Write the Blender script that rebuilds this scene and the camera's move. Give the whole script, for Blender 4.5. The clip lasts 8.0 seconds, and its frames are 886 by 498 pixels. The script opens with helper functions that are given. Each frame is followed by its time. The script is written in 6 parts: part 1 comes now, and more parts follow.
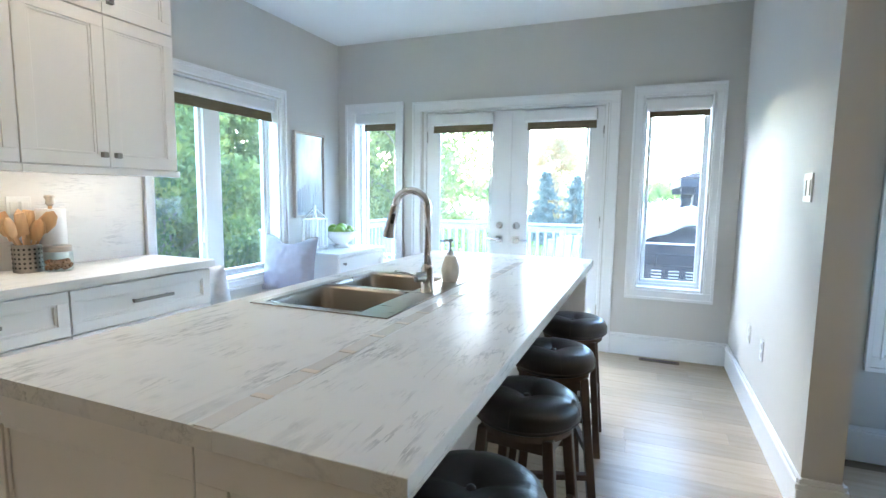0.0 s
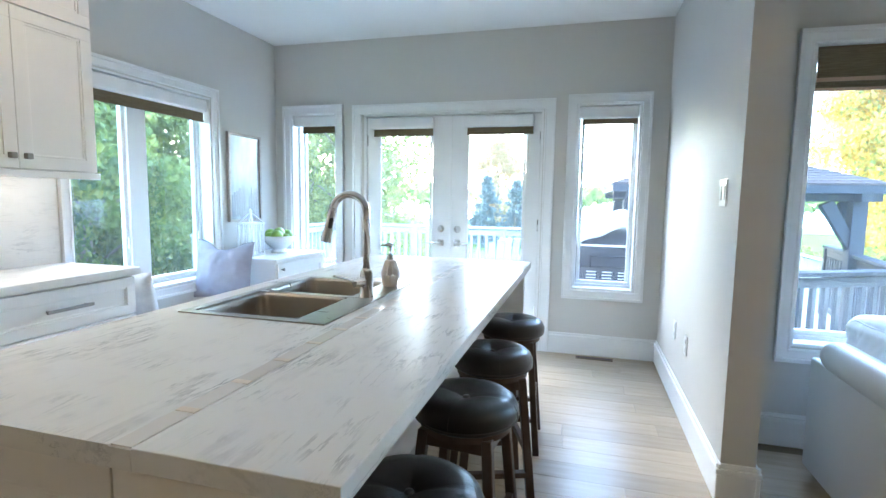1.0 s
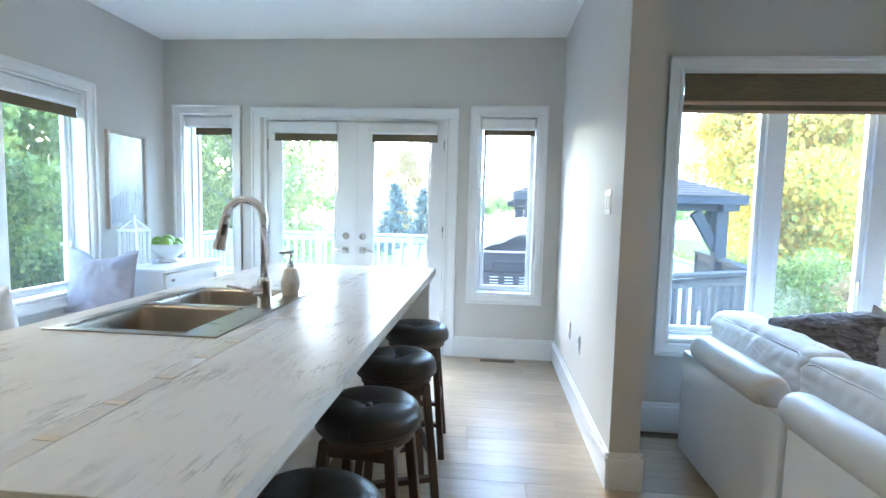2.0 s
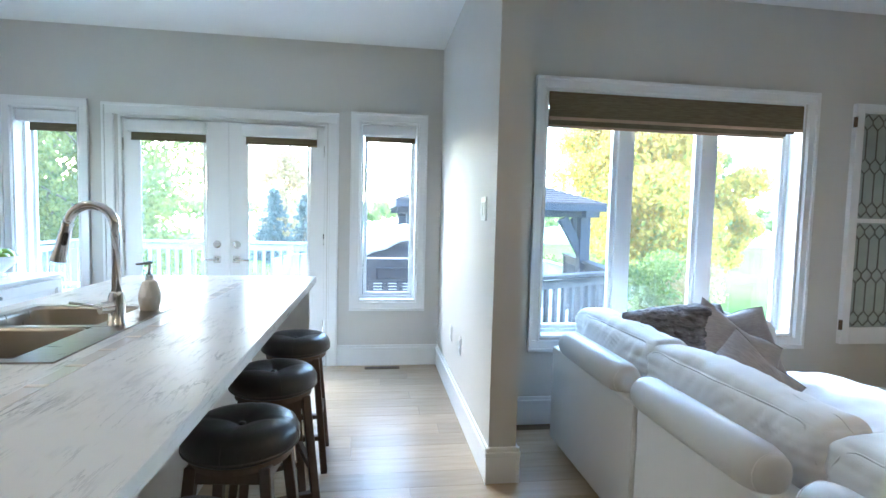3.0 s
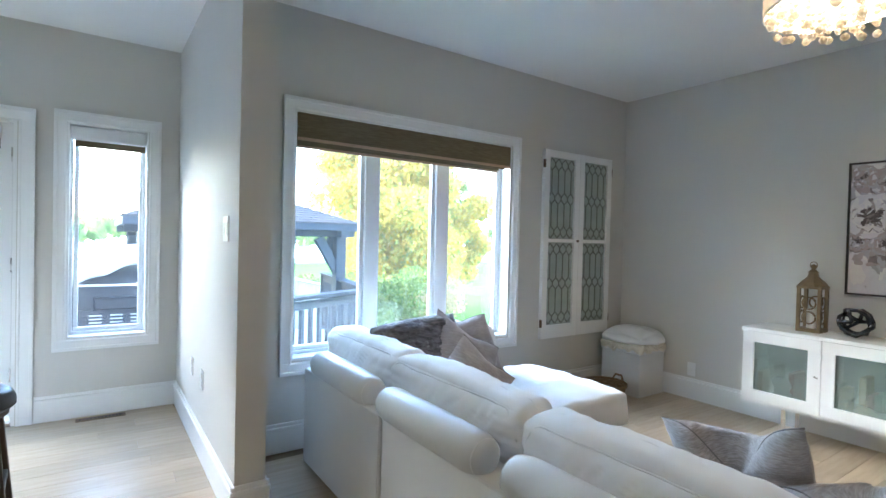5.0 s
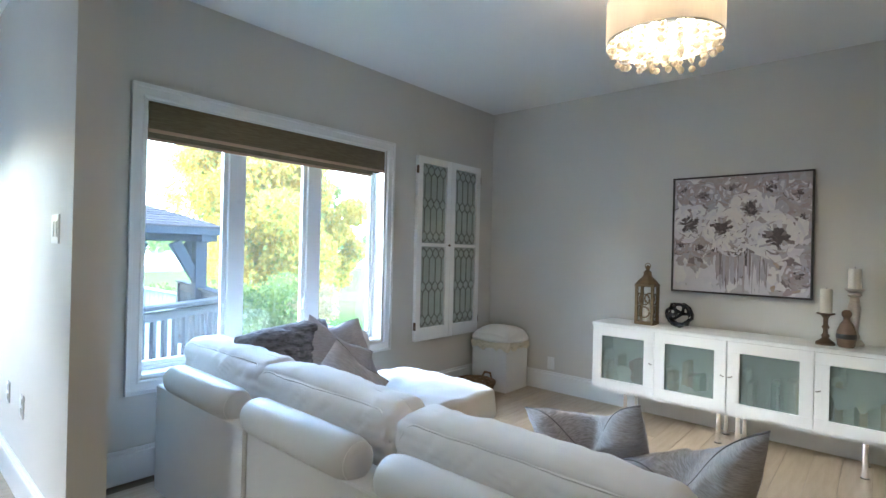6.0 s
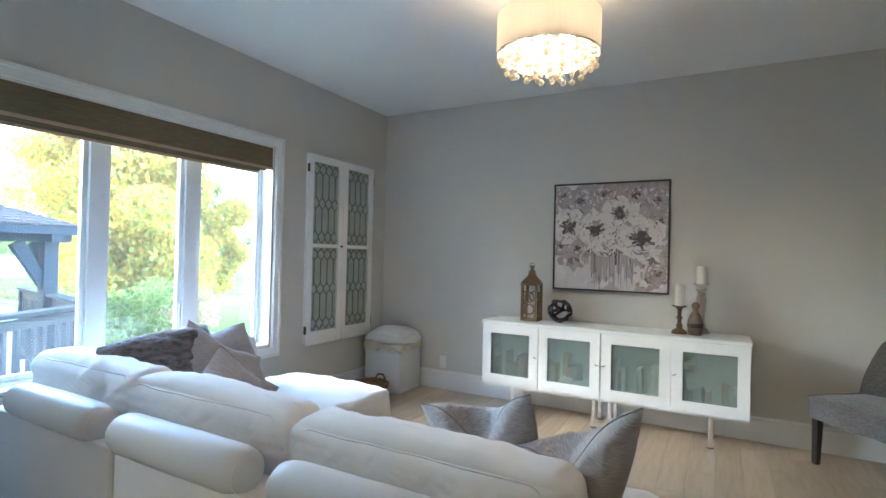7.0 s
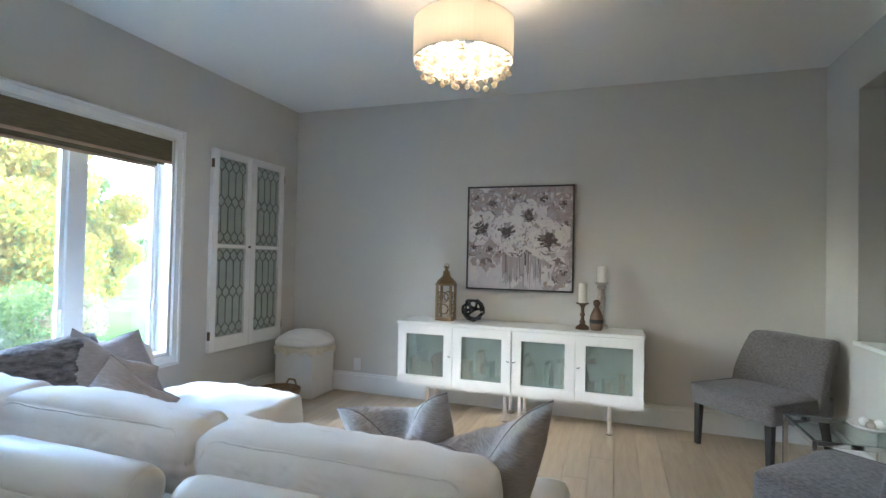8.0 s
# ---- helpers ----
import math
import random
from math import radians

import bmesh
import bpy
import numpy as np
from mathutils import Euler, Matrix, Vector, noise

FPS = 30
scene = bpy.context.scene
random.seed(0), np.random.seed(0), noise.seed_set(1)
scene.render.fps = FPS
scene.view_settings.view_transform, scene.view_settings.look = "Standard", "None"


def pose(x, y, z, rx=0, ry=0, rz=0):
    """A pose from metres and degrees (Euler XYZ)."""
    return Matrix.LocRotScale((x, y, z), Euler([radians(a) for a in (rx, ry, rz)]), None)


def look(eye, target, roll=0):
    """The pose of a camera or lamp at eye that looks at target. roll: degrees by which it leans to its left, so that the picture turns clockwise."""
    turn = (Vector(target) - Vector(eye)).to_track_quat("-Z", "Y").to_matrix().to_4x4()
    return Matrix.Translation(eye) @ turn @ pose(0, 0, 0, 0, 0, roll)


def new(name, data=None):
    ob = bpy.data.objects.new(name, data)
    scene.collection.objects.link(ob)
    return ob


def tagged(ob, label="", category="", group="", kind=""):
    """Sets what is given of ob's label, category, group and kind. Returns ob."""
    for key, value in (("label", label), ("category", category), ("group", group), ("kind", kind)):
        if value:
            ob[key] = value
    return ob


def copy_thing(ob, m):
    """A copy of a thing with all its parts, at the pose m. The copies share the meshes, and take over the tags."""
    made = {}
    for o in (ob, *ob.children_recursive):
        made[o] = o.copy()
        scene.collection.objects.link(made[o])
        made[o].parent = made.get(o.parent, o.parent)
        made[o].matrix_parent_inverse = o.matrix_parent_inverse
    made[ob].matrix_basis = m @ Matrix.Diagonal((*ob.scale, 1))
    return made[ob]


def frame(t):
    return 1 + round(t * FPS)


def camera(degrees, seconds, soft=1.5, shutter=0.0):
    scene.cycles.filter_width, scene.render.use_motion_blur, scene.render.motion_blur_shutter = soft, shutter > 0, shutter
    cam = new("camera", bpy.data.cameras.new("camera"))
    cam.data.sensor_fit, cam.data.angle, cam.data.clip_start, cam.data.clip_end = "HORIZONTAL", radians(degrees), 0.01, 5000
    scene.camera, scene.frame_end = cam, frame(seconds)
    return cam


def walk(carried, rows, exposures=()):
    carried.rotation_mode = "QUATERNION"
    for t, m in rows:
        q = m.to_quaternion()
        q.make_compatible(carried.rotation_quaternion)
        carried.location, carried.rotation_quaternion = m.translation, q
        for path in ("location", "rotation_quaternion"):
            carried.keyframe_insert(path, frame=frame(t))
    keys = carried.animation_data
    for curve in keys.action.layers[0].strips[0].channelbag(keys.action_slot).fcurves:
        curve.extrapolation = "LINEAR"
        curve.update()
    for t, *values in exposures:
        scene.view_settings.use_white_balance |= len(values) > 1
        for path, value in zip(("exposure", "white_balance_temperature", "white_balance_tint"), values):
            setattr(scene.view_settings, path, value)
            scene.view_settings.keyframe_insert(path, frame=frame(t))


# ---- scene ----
cam = camera(82.8, 8.0)
EXPOSURE, KELVIN, TINT = 5.13, 5600, 3
PATH = [
    (0, (0.09, 0.349, 1.323), (-0.651, 2.193, 1.104), 0.8),
    (0.5, (0.099, 0.35, 1.324), (-0.55, 2.23, 1.111), 0.9),
    (1, (0.108, 0.35, 1.326), (-0.422, 2.268, 1.124), 0.9),
    (1.5, (0.122, 0.349, 1.324), (-0.249, 2.305, 1.138), 1.0),
    (1.7, (0.126, 0.349, 1.324), (-0.17, 2.319, 1.146), 1.2),
    (3, (0.152, 0.342, 1.324), (0.43, 2.319, 1.195), 1.4),
    (3.5, (0.167, 0.335, 1.328), (0.676, 2.266, 1.217), 1.5),
    (4, (0.185, 0.319, 1.338), (0.903, 2.183, 1.245), 1.6),
    (4.5, (0.2, 0.307, 1.342), (1.128, 2.077, 1.278), 1.6),
    (5.8, (0.201, 0.288, 1.321), (1.643, 1.675, 1.323), 1.3),
    (6, (0.205, 0.29, 1.319), (1.711, 1.606, 1.324), 1.4),
    (6.5, (0.202, 0.3, 1.306), (1.847, 1.438, 1.323), 1.3),
    (7, (0.193, 0.311, 1.301), (1.947, 1.273, 1.328), 1.3),
    (7.5, (0.198, 0.312, 1.3), (2.033, 1.107, 1.333), 1.2),
    (8, (0.182, 0.322, 1.302), (2.074, 0.97, 1.339), 1.2),
]
walk(cam, [(t, look(eye, target, roll)) for t, eye, target, roll in PATH], [(0, EXPOSURE, KELVIN, TINT), (8, EXPOSURE, KELVIN, TINT)])

from mathutils.bvhtree import BVHTree

# ---- world and sun ----
SUN_TO = Vector((-1.15, 1.7, 0.95)).normalized()
world = bpy.data.worlds.new("sky")
scene.world = world
world.use_nodes = True
wn = world.node_tree.nodes
sky = wn.new("ShaderNodeTexSky")
sky.sky_type = "NISHITA"
sky.sun_disc = False
sky.sun_elevation = math.asin(SUN_TO.z)
sky.sun_rotation = math.atan2(SUN_TO.x, SUN_TO.y)
sky.dust_density = 0.6
world.node_tree.links.new(sky.outputs[0], wn["Background"].inputs[0])
wn["Background"].inputs[1].default_value = 0.15
sun = bpy.data.lights.new("sun", "SUN")
sun.energy = 0.08
sun.angle = radians(18)
sun.color = (1.0, 0.96, 0.9)
sun_ob = new("sun", sun)
sun_ob.matrix_world = look(SUN_TO * 60, (0, 0, 0))


# ---- materials ----
def mat(name, color, rough=0.5, metal=0.0, second=None, scale=8.0, mix=0.5, bump=0.0, bump_scale=80.0, stretch=(1, 1, 1),
        vary=0.0, emit=0.0, spec=0.5, coat=0.0, sheen=0.0, rough_vary=0.08):
    """A surface with broad stains and fine grain; vary: brightness from piece to piece."""
    m = bpy.data.materials.new(name)
    m.use_nodes = True
    nt = m.node_tree
    b = nt.nodes["Principled BSDF"]
    lk = nt.links.new
    tc = nt.nodes.new("ShaderNodeTexCoord")
    mp = nt.nodes.new("ShaderNodeMapping")
    mp.inputs["Scale"].default_value = stretch
    lk(tc.outputs["Object"], mp.inputs[0])
    n1 = nt.nodes.new("ShaderNodeTexNoise")
    n1.inputs["Scale"].default_value = scale
    n1.inputs["Detail"].default_value = 6
    lk(mp.outputs[0], n1.inputs[0])
    n2 = nt.nodes.new("ShaderNodeTexNoise")
    n2.inputs["Scale"].default_value = bump_scale
    n2.inputs["Detail"].default_value = 3
    lk(mp.outputs[0], n2.inputs[0])
    mx = nt.nodes.new("ShaderNodeMix")
    mx.data_type = "RGBA"
    ramp = nt.nodes.new("ShaderNodeMapRange")
    ramp.inputs[1].default_value, ramp.inputs[2].default_value = 0.35, 0.65
    ramp.inputs[4].default_value = mix
    lk(n1.outputs[0], ramp.inputs[0])
    lk(ramp.outputs[0], mx.inputs[0])
    mx.inputs[6].default_value = (*color, 1)
    second = second or tuple(c * 0.88 for c in color)
    mx.inputs[7].default_value = (*second, 1)
    out = mx.outputs[2]
    if vary:
        oi = nt.nodes.new("ShaderNodeObjectInfo")
        hs = nt.nodes.new("ShaderNodeHueSaturation")
        r2 = nt.nodes.new("ShaderNodeMapRange")
        r2.inputs[3].default_value, r2.inputs[4].default_value = 1 - vary, 1 + vary
        lk(oi.outputs["Random"], r2.inputs[0])
        lk(r2.outputs[0], hs.inputs["Value"])
        lk(out, hs.inputs["Color"])
        out = hs.outputs[0]
    lk(out, b.inputs["Base Color"])
    rr = nt.nodes.new("ShaderNodeMapRange")
    rr.inputs[3].default_value, rr.inputs[4].default_value = max(0.02, rough - rough_vary), min(1, rough + rough_vary)
    lk(n1.outputs[0], rr.inputs[0])
    lk(rr.outputs[0], b.inputs["Roughness"])
    b.inputs["Metallic"].default_value = metal
    b.inputs["Specular IOR Level"].default_value = spec
    b.inputs["Coat Weight"].default_value = coat
    b.inputs["Sheen Weight"].default_value = sheen
    if bump:
        bp = nt.nodes.new("ShaderNodeBump")
        bp.inputs["Strength"].default_value = bump
        bp.inputs["Distance"].default_value = 0.004
        lk(n2.outputs[0], bp.inputs["Height"])
        lk(bp.outputs[0], b.inputs["Normal"])
    if emit:
        b.inputs["Emission Color"].default_value = (*color, 1)
        b.inputs["Emission Strength"].default_value = emit
    return m


def clear_glass(name, tint=(1, 1, 1), gloss=0.06, rough=0.0, glare_veil=0.0):
    """A thin pane: light goes straight through, with a faint reflection."""
    m = bpy.data.materials.new(name)
    m.use_nodes = True
    nt = m.node_tree
    nt.nodes.remove(nt.nodes["Principled BSDF"])
    tr = nt.nodes.new("ShaderNodeBsdfTransparent")
    tr.inputs[0].default_value = (*tint, 1)
    gl = nt.nodes.new("ShaderNodeBsdfGlossy")
    gl.inputs["Roughness"].default_value = rough
    lw = nt.nodes.new("ShaderNodeLayerWeight")
    lw.inputs[0].default_value = 0.5
    pw = nt.nodes.new("ShaderNodeMath")
    pw.operation = "POWER"
    pw.inputs[1].default_value = 5.0
    nt.links.new(lw.outputs["Facing"], pw.inputs[0])
    fr = nt.nodes.new("ShaderNodeMapRange")
    fr.inputs[3].default_value, fr.inputs[4].default_value = gloss * 0.5, 0.6
    nt.links.new(pw.outputs[0], fr.inputs[0])
    mx = nt.nodes.new("ShaderNodeMixShader")
    nt.links.new(fr.outputs[0], mx.inputs[0])
    nt.links.new(tr.outputs[0], mx.inputs[1])
    nt.links.new(gl.outputs[0], mx.inputs[2])
    if glare_veil:
        # a pale veil in the pane stands in for glare over the view
        tl = nt.nodes.new("ShaderNodeBsdfTranslucent")
        film = nt.nodes.new("ShaderNodeMixShader")
        film.inputs[0].default_value = glare_veil
        nt.links.new(mx.outputs[0], film.inputs[1])
        nt.links.new(tl.outputs[0], film.inputs[2])
        mx = film
    nt.links.new(mx.outputs[0], nt.nodes["Material Output"].inputs[0])
    return m


def marble(name, base, vein, turn, thick=0.03, rough=0.25, amount=0.8, upright=False):
    """White stone with broken grey veins that run one way, and soft clouds."""
    m = mat(name, base, rough, second=tuple(c * 0.95 for c in base), scale=1.6, mix=0.4, rough_vary=0.02, spec=0.5)
    nt = m.node_tree
    lk = nt.links.new
    b = nt.nodes["Principled BSDF"]
    b.inputs["IOR"].default_value = 1.045
    tc = nt.nodes["Texture Coordinate"]
    base_out = b.inputs["Base Color"].links[0].from_socket
    for k, (sc, stretch, th, am) in enumerate(((2.4, 9.0, thick, amount), (4.6, 7.5, thick * 0.9, amount * 0.8), (1.3, 6.0, thick * 2.2, amount * 0.3))):
        mp = nt.nodes.new("ShaderNodeMapping")
        mp.inputs["Rotation"].default_value = (radians(turn + 5 * k), 0, 0) if upright else (0, 0, radians(turn + 9 * k))
        mp.inputs["Scale"].default_value = (1, 1, stretch) if upright else (stretch, 1, stretch)
        mp.inputs["Location"].default_value = (3.1 * k, 1.7, 0.4)
        lk(tc.outputs["Object"], mp.inputs[0])
        nz = nt.nodes.new("ShaderNodeTexNoise")
        nz.inputs["Scale"].default_value = sc
        nz.inputs["Detail"].default_value = 7
        nz.inputs["Roughness"].default_value = 0.62
        nz.inputs["Distortion"].default_value = 0.35
        lk(mp.outputs[0], nz.inputs[0])
        sub = nt.nodes.new("ShaderNodeMath")
        sub.operation = "SUBTRACT"
        sub.inputs[1].default_value = 0.5
        lk(nz.outputs[0], sub.inputs[0])
        ab = nt.nodes.new("ShaderNodeMath")
        ab.operation = "ABSOLUTE"
        lk(sub.outputs[0], ab.inputs[0])
        mr = nt.nodes.new("ShaderNodeMapRange")
        mr.interpolation_type = "SMOOTHSTEP"
        mr.inputs[1].default_value, mr.inputs[2].default_value = 0, th
        mr.inputs[3].default_value, mr.inputs[4].default_value = 1, 0
        lk(ab.outputs[0], mr.inputs[0])
        mk = nt.nodes.new("ShaderNodeTexNoise")
        mk.inputs["Scale"].default_value = 4.2 + 1.5 * k
        mk.inputs["Detail"].default_value = 3
        lk(tc.outputs["Object"], mk.inputs[0])
        mm = nt.nodes.new("ShaderNodeMapRange")
        mm.inputs[1].default_value, mm.inputs[2].default_value = 0.49, 0.71
        mm.inputs[4].default_value = am
        lk(mk.outputs[0], mm.inputs[0])
        mu = nt.nodes.new("ShaderNodeMath")
        mu.operation = "MULTIPLY"
        lk(mr.outputs[0], mu.inputs[0])
        lk(mm.outputs[0], mu.inputs[1])
        mx = nt.nodes.new("ShaderNodeMix")
        mx.data_type = "RGBA"
        lk(mu.outputs[0], mx.inputs[0])
        lk(base_out, mx.inputs[6])
        mx.inputs[7].default_value = (*vein, 1)
        base_out = mx.outputs[2]
    lk(base_out, b.inputs["Base Color"])
    return m


def leaf_mat(name, a, b2, c):
    """Leaves: three hues picked leaf by leaf, a little light coming through."""
    m = bpy.data.materials.new(name)
    m.use_nodes = True
    nt = m.node_tree
    lk = nt.links.new
    g = nt.nodes.new("ShaderNodeNewGeometry")
    cr = nt.nodes.new("ShaderNodeValToRGB")
    cr.color_ramp.elements[0].color = (*a, 1)
    cr.color_ramp.elements[1].color = (*c, 1)
    e = cr.color_ramp.elements.new(0.5)
    e.color = (*b2, 1)
    lk(g.outputs["Random Per Island"], cr.inputs[0])
    d = nt.nodes["Principled BSDF"]
    d.inputs["Roughness"].default_value = 0.6
    lk(cr.outputs[0], d.inputs["Base Color"])
    tl = nt.nodes.new("ShaderNodeBsdfTranslucent")
    lk(cr.outputs[0], tl.inputs[0])
    mx = nt.nodes.new("ShaderNodeMixShader")
    mx.inputs[0].default_value = 0.55
    lk(d.outputs[0], mx.inputs[1])
    lk(tl.outputs[0], mx.inputs[2])
    lk(mx.outputs[0], nt.nodes["Material Output"].inputs[0])
    return m


M_WALL = mat("greige_paint", (0.6, 0.58, 0.54), 0.65, second=(0.585, 0.565, 0.525), scale=1.5, bump=0.04, bump_scale=220)
M_CEIL = mat("ceiling_paint", (0.84, 0.84, 0.83), 0.8, scale=1.2, second=(0.82, 0.82, 0.81), bump=0.03, bump_scale=200)
M_TRIM = mat("white_trim_paint", (0.8, 0.8, 0.79), 0.35, second=(0.77, 0.77, 0.765), scale=3, bump=0.02, bump_scale=120)
M_CAB = mat("white_cabinet_paint", (0.8, 0.785, 0.765), 0.38, second=(0.775, 0.76, 0.74), scale=2.5, bump=0.02, bump_scale=140)
M_VINYL = mat("white_vinyl", (0.8, 0.81, 0.82), 0.3, second=(0.77, 0.78, 0.79), scale=4)
M_OAK = mat("pale_oak", (0.45, 0.36, 0.25), 0.32, second=(0.38, 0.295, 0.195), scale=3.5, mix=0.8, stretch=(1, 9, 4), bump=0.12,
            bump_scale=45, vary=0.14, spec=0.5)
M_GAP = mat("dark_joint", (0.2, 0.155, 0.11), 0.9)
M_MARBLE = marble("island_marble", (0.73, 0.73, 0.725), (0.17, 0.185, 0.205), 32)
M_MARBLE2 = marble("counter_marble", (0.74, 0.73, 0.715), (0.3, 0.3, 0.31), 50, amount=0.5)
M_SPLASH = marble("splash_marble", (0.74, 0.725, 0.71), (0.34, 0.33, 0.35), 6, amount=0.7, upright=True)
M_STEEL = mat("brushed_steel", (0.34, 0.31, 0.275), 0.3, metal=1.0, second=(0.33, 0.3, 0.27), scale=6, stretch=(1, 12, 1), bump=0.03, bump_scale=160)
M_CHROME = mat("chrome", (0.9, 0.9, 0.91), 0.08, metal=1.0, second=(0.86, 0.86, 0.87), rough_vary=0.03)
M_SATIN = mat("polished_nickel", (0.66, 0.65, 0.63), 0.26, metal=1.0)
M_NICKEL = mat("satin_nickel", (0.3, 0.285, 0.265), 0.34, metal=1.0)
M_TILE_GLASS = mat("pale_glass_tile", (0.74, 0.71, 0.69), 0.12, second=(0.69, 0.66, 0.64), vary=0.06, spec=0.4, rough_vary=0.03)
M_TILE_STONE = mat("beige_stone_tile", (0.6, 0.52, 0.44), 0.3, second=(0.52, 0.44, 0.37), scale=30, vary=0.15)
M_LEATHER = mat("black_leather", (0.016, 0.014, 0.013), 0.32, second=(0.024, 0.02, 0.018), scale=9, bump=0.25, bump_scale=260, spec=0.6)
M_SEAM = mat("leather_stitch", (0.05, 0.043, 0.038), 0.5)
M_WALNUT = mat("dark_walnut", (0.1, 0.064, 0.043), 0.45, second=(0.065, 0.04, 0.027), scale=6, stretch=(6, 6, 1), bump=0.1, bump_scale=60)
M_SOFA = mat("white_leatherette", (0.63, 0.62, 0.6), 0.38, second=(0.6, 0.585, 0.565), scale=3, bump=0.06, bump_scale=240, spec=0.4)
M_SLIP = mat("white_cotton_cover", (0.78, 0.765, 0.745), 0.8, second=(0.74, 0.725, 0.705), scale=4, bump=0.15, bump_scale=300, sheen=0.2)
M_PIPING = mat("cover_piping", (0.72, 0.705, 0.685), 0.8)
M_GREY_P = mat("grey_woven_cushion", (0.44, 0.405, 0.39), 0.85, second=(0.27, 0.245, 0.235), scale=42, mix=0.95, stretch=(1, 1, 9), bump=1.0, bump_scale=60, sheen=0.3)
M_GREY_Q = mat("mauve_grey_cushion", (0.43, 0.4, 0.4), 0.85, second=(0.34, 0.315, 0.315), scale=30, mix=0.9, stretch=(1, 1, 5), bump=0.3, bump_scale=160, sheen=0.3)
M_GREY_S = mat("light_grey_cushion", (0.47, 0.445, 0.445), 0.85, second=(0.36, 0.34, 0.34), scale=30, mix=0.9, stretch=(1, 1, 5), bump=0.3, bump_scale=160, sheen=0.3)
M_SEAM_G = mat("grey_seam", (0.2, 0.185, 0.18), 0.85)
M_FUR = mat("charcoal_fur", (0.085, 0.084, 0.094), 0.95, second=(0.25, 0.247, 0.262), scale=22, mix=0.9, stretch=(1, 1, 2.5), bump=1.0, bump_scale=60, sheen=0.5)
M_LAV = mat("lavender_velvet", (0.34, 0.325, 0.365), 0.75, second=(0.28, 0.265, 0.3), scale=9, mix=0.8, bump=0.15, bump_scale=180, sheen=0.5)
M_PATTERN = mat("white_patterned_linen", (0.77, 0.765, 0.76), 0.85, second=(0.58, 0.58, 0.6), scale=18, mix=0.7, bump=0.2, bump_scale=200)
M_CREAM = mat("cream_knit", (0.74, 0.68, 0.56), 0.95, second=(0.65, 0.59, 0.47), scale=25, bump=0.5, bump_scale=150)
M_TWEED = mat("grey_tweed", (0.17, 0.155, 0.15), 0.92, second=(0.075, 0.068, 0.066), scale=55, mix=0.95, stretch=(1, 1, 6), bump=0.4, bump_scale=160, sheen=0.2)
M_BLACKWOOD = mat("black_stained_wood", (0.018, 0.016, 0.016), 0.4, bump=0.05)
M_SHADE_BLIND = mat("woven_olive_blind", (0.2, 0.155, 0.09), 0.85, second=(0.13, 0.1, 0.055), scale=14, mix=0.9, stretch=(1, 1, 22), bump=0.5, bump_scale=40)
M_BLIND_EDGE = mat("tan_blind_tape", (0.5, 0.34, 0.23), 0.8)
M_LEAD = mat("lead_came", (0.15, 0.155, 0.145), 0.5, metal=0.6)
M_LEADGLASS = mat("pale_textured_glass", (0.4, 0.44, 0.41), 0.15, second=(0.31, 0.35, 0.325), scale=9, bump=0.2, bump_scale=40, spec=0.6)
M_GLASS = clear_glass("window_glass", gloss=0.1, glare_veil=0.011)
M_TABLE_GLASS = clear_glass("table_glass", (0.9, 0.95, 0.94))
M_BRONZE = mat("aged_bronze", (0.14, 0.09, 0.055), 0.5, metal=0.5, second=(0.08, 0.055, 0.04), scale=25, bump=0.2)
M_GILT = mat("antique_gilt_wood", (0.23, 0.155, 0.075), 0.5, metal=0.3, second=(0.14, 0.095, 0.05), scale=25, bump=0.2)
M_WOODTURN = mat("turned_brown_wood", (0.17, 0.105, 0.065), 0.5, second=(0.1, 0.06, 0.04), scale=14, stretch=(1, 1, 5), bump=0.15)
M_WHITEWASH = mat("whitewashed_wood", (0.52, 0.47, 0.42), 0.7, second=(0.38, 0.33, 0.29), scale=16, stretch=(1, 1, 4), bump=0.2)
M_WAX = mat("ivory_wax", (0.78, 0.74, 0.66), 0.5)
M_NAVY = mat("glossy_navy_ceramic", (0.02, 0.024, 0.032), 0.12, spec=0.7)
M_WICKER = mat("brown_wicker", (0.25, 0.15, 0.075), 0.75, second=(0.15, 0.085, 0.04), scale=40, bump=0.6, bump_scale=90)
M_CERAMIC = mat("white_ceramic", (0.8, 0.79, 0.77), 0.25, second=(0.76, 0.75, 0.73), scale=6)
M_MATTE_CER = mat("ivory_stoneware", (0.8, 0.76, 0.71), 0.5, second=(0.74, 0.7, 0.65), scale=14, bump=0.1)
M_APPLE = mat("green_apple", (0.2, 0.35, 0.045), 0.3, second=(0.3, 0.42, 0.08), scale=14, vary=0.2)
M_SPOON = mat("spoon_wood", (0.58, 0.35, 0.16), 0.55, second=(0.4, 0.22, 0.1), scale=10, stretch=(4, 4, 1), vary=0.2)
M_PAPER = mat("paper_towel", (0.8, 0.79, 0.78), 0.95, bump=0.3, bump_scale=120)
M_NUT = mat("brown_nuts", (0.3, 0.15, 0.07), 0.6, second=(0.2, 0.09, 0.04), scale=40, vary=0.3)
M_PLASTIC = mat("white_plastic", (0.78, 0.78, 0.77), 0.35)
M_BLACK = mat("black_rubber", (0.02, 0.02, 0.02), 0.5)
M_BOX = mat("white_fabric_box", (0.72, 0.715, 0.7), 0.6, second=(0.68, 0.675, 0.66), scale=6, bump=0.1, bump_scale=200)
M_DECK = mat("grey_deck_paint", (0.33, 0.33, 0.34), 0.7, second=(0.26, 0.26, 0.27), scale=6, stretch=(1, 6, 1), bump=0.2, vary=0.1)
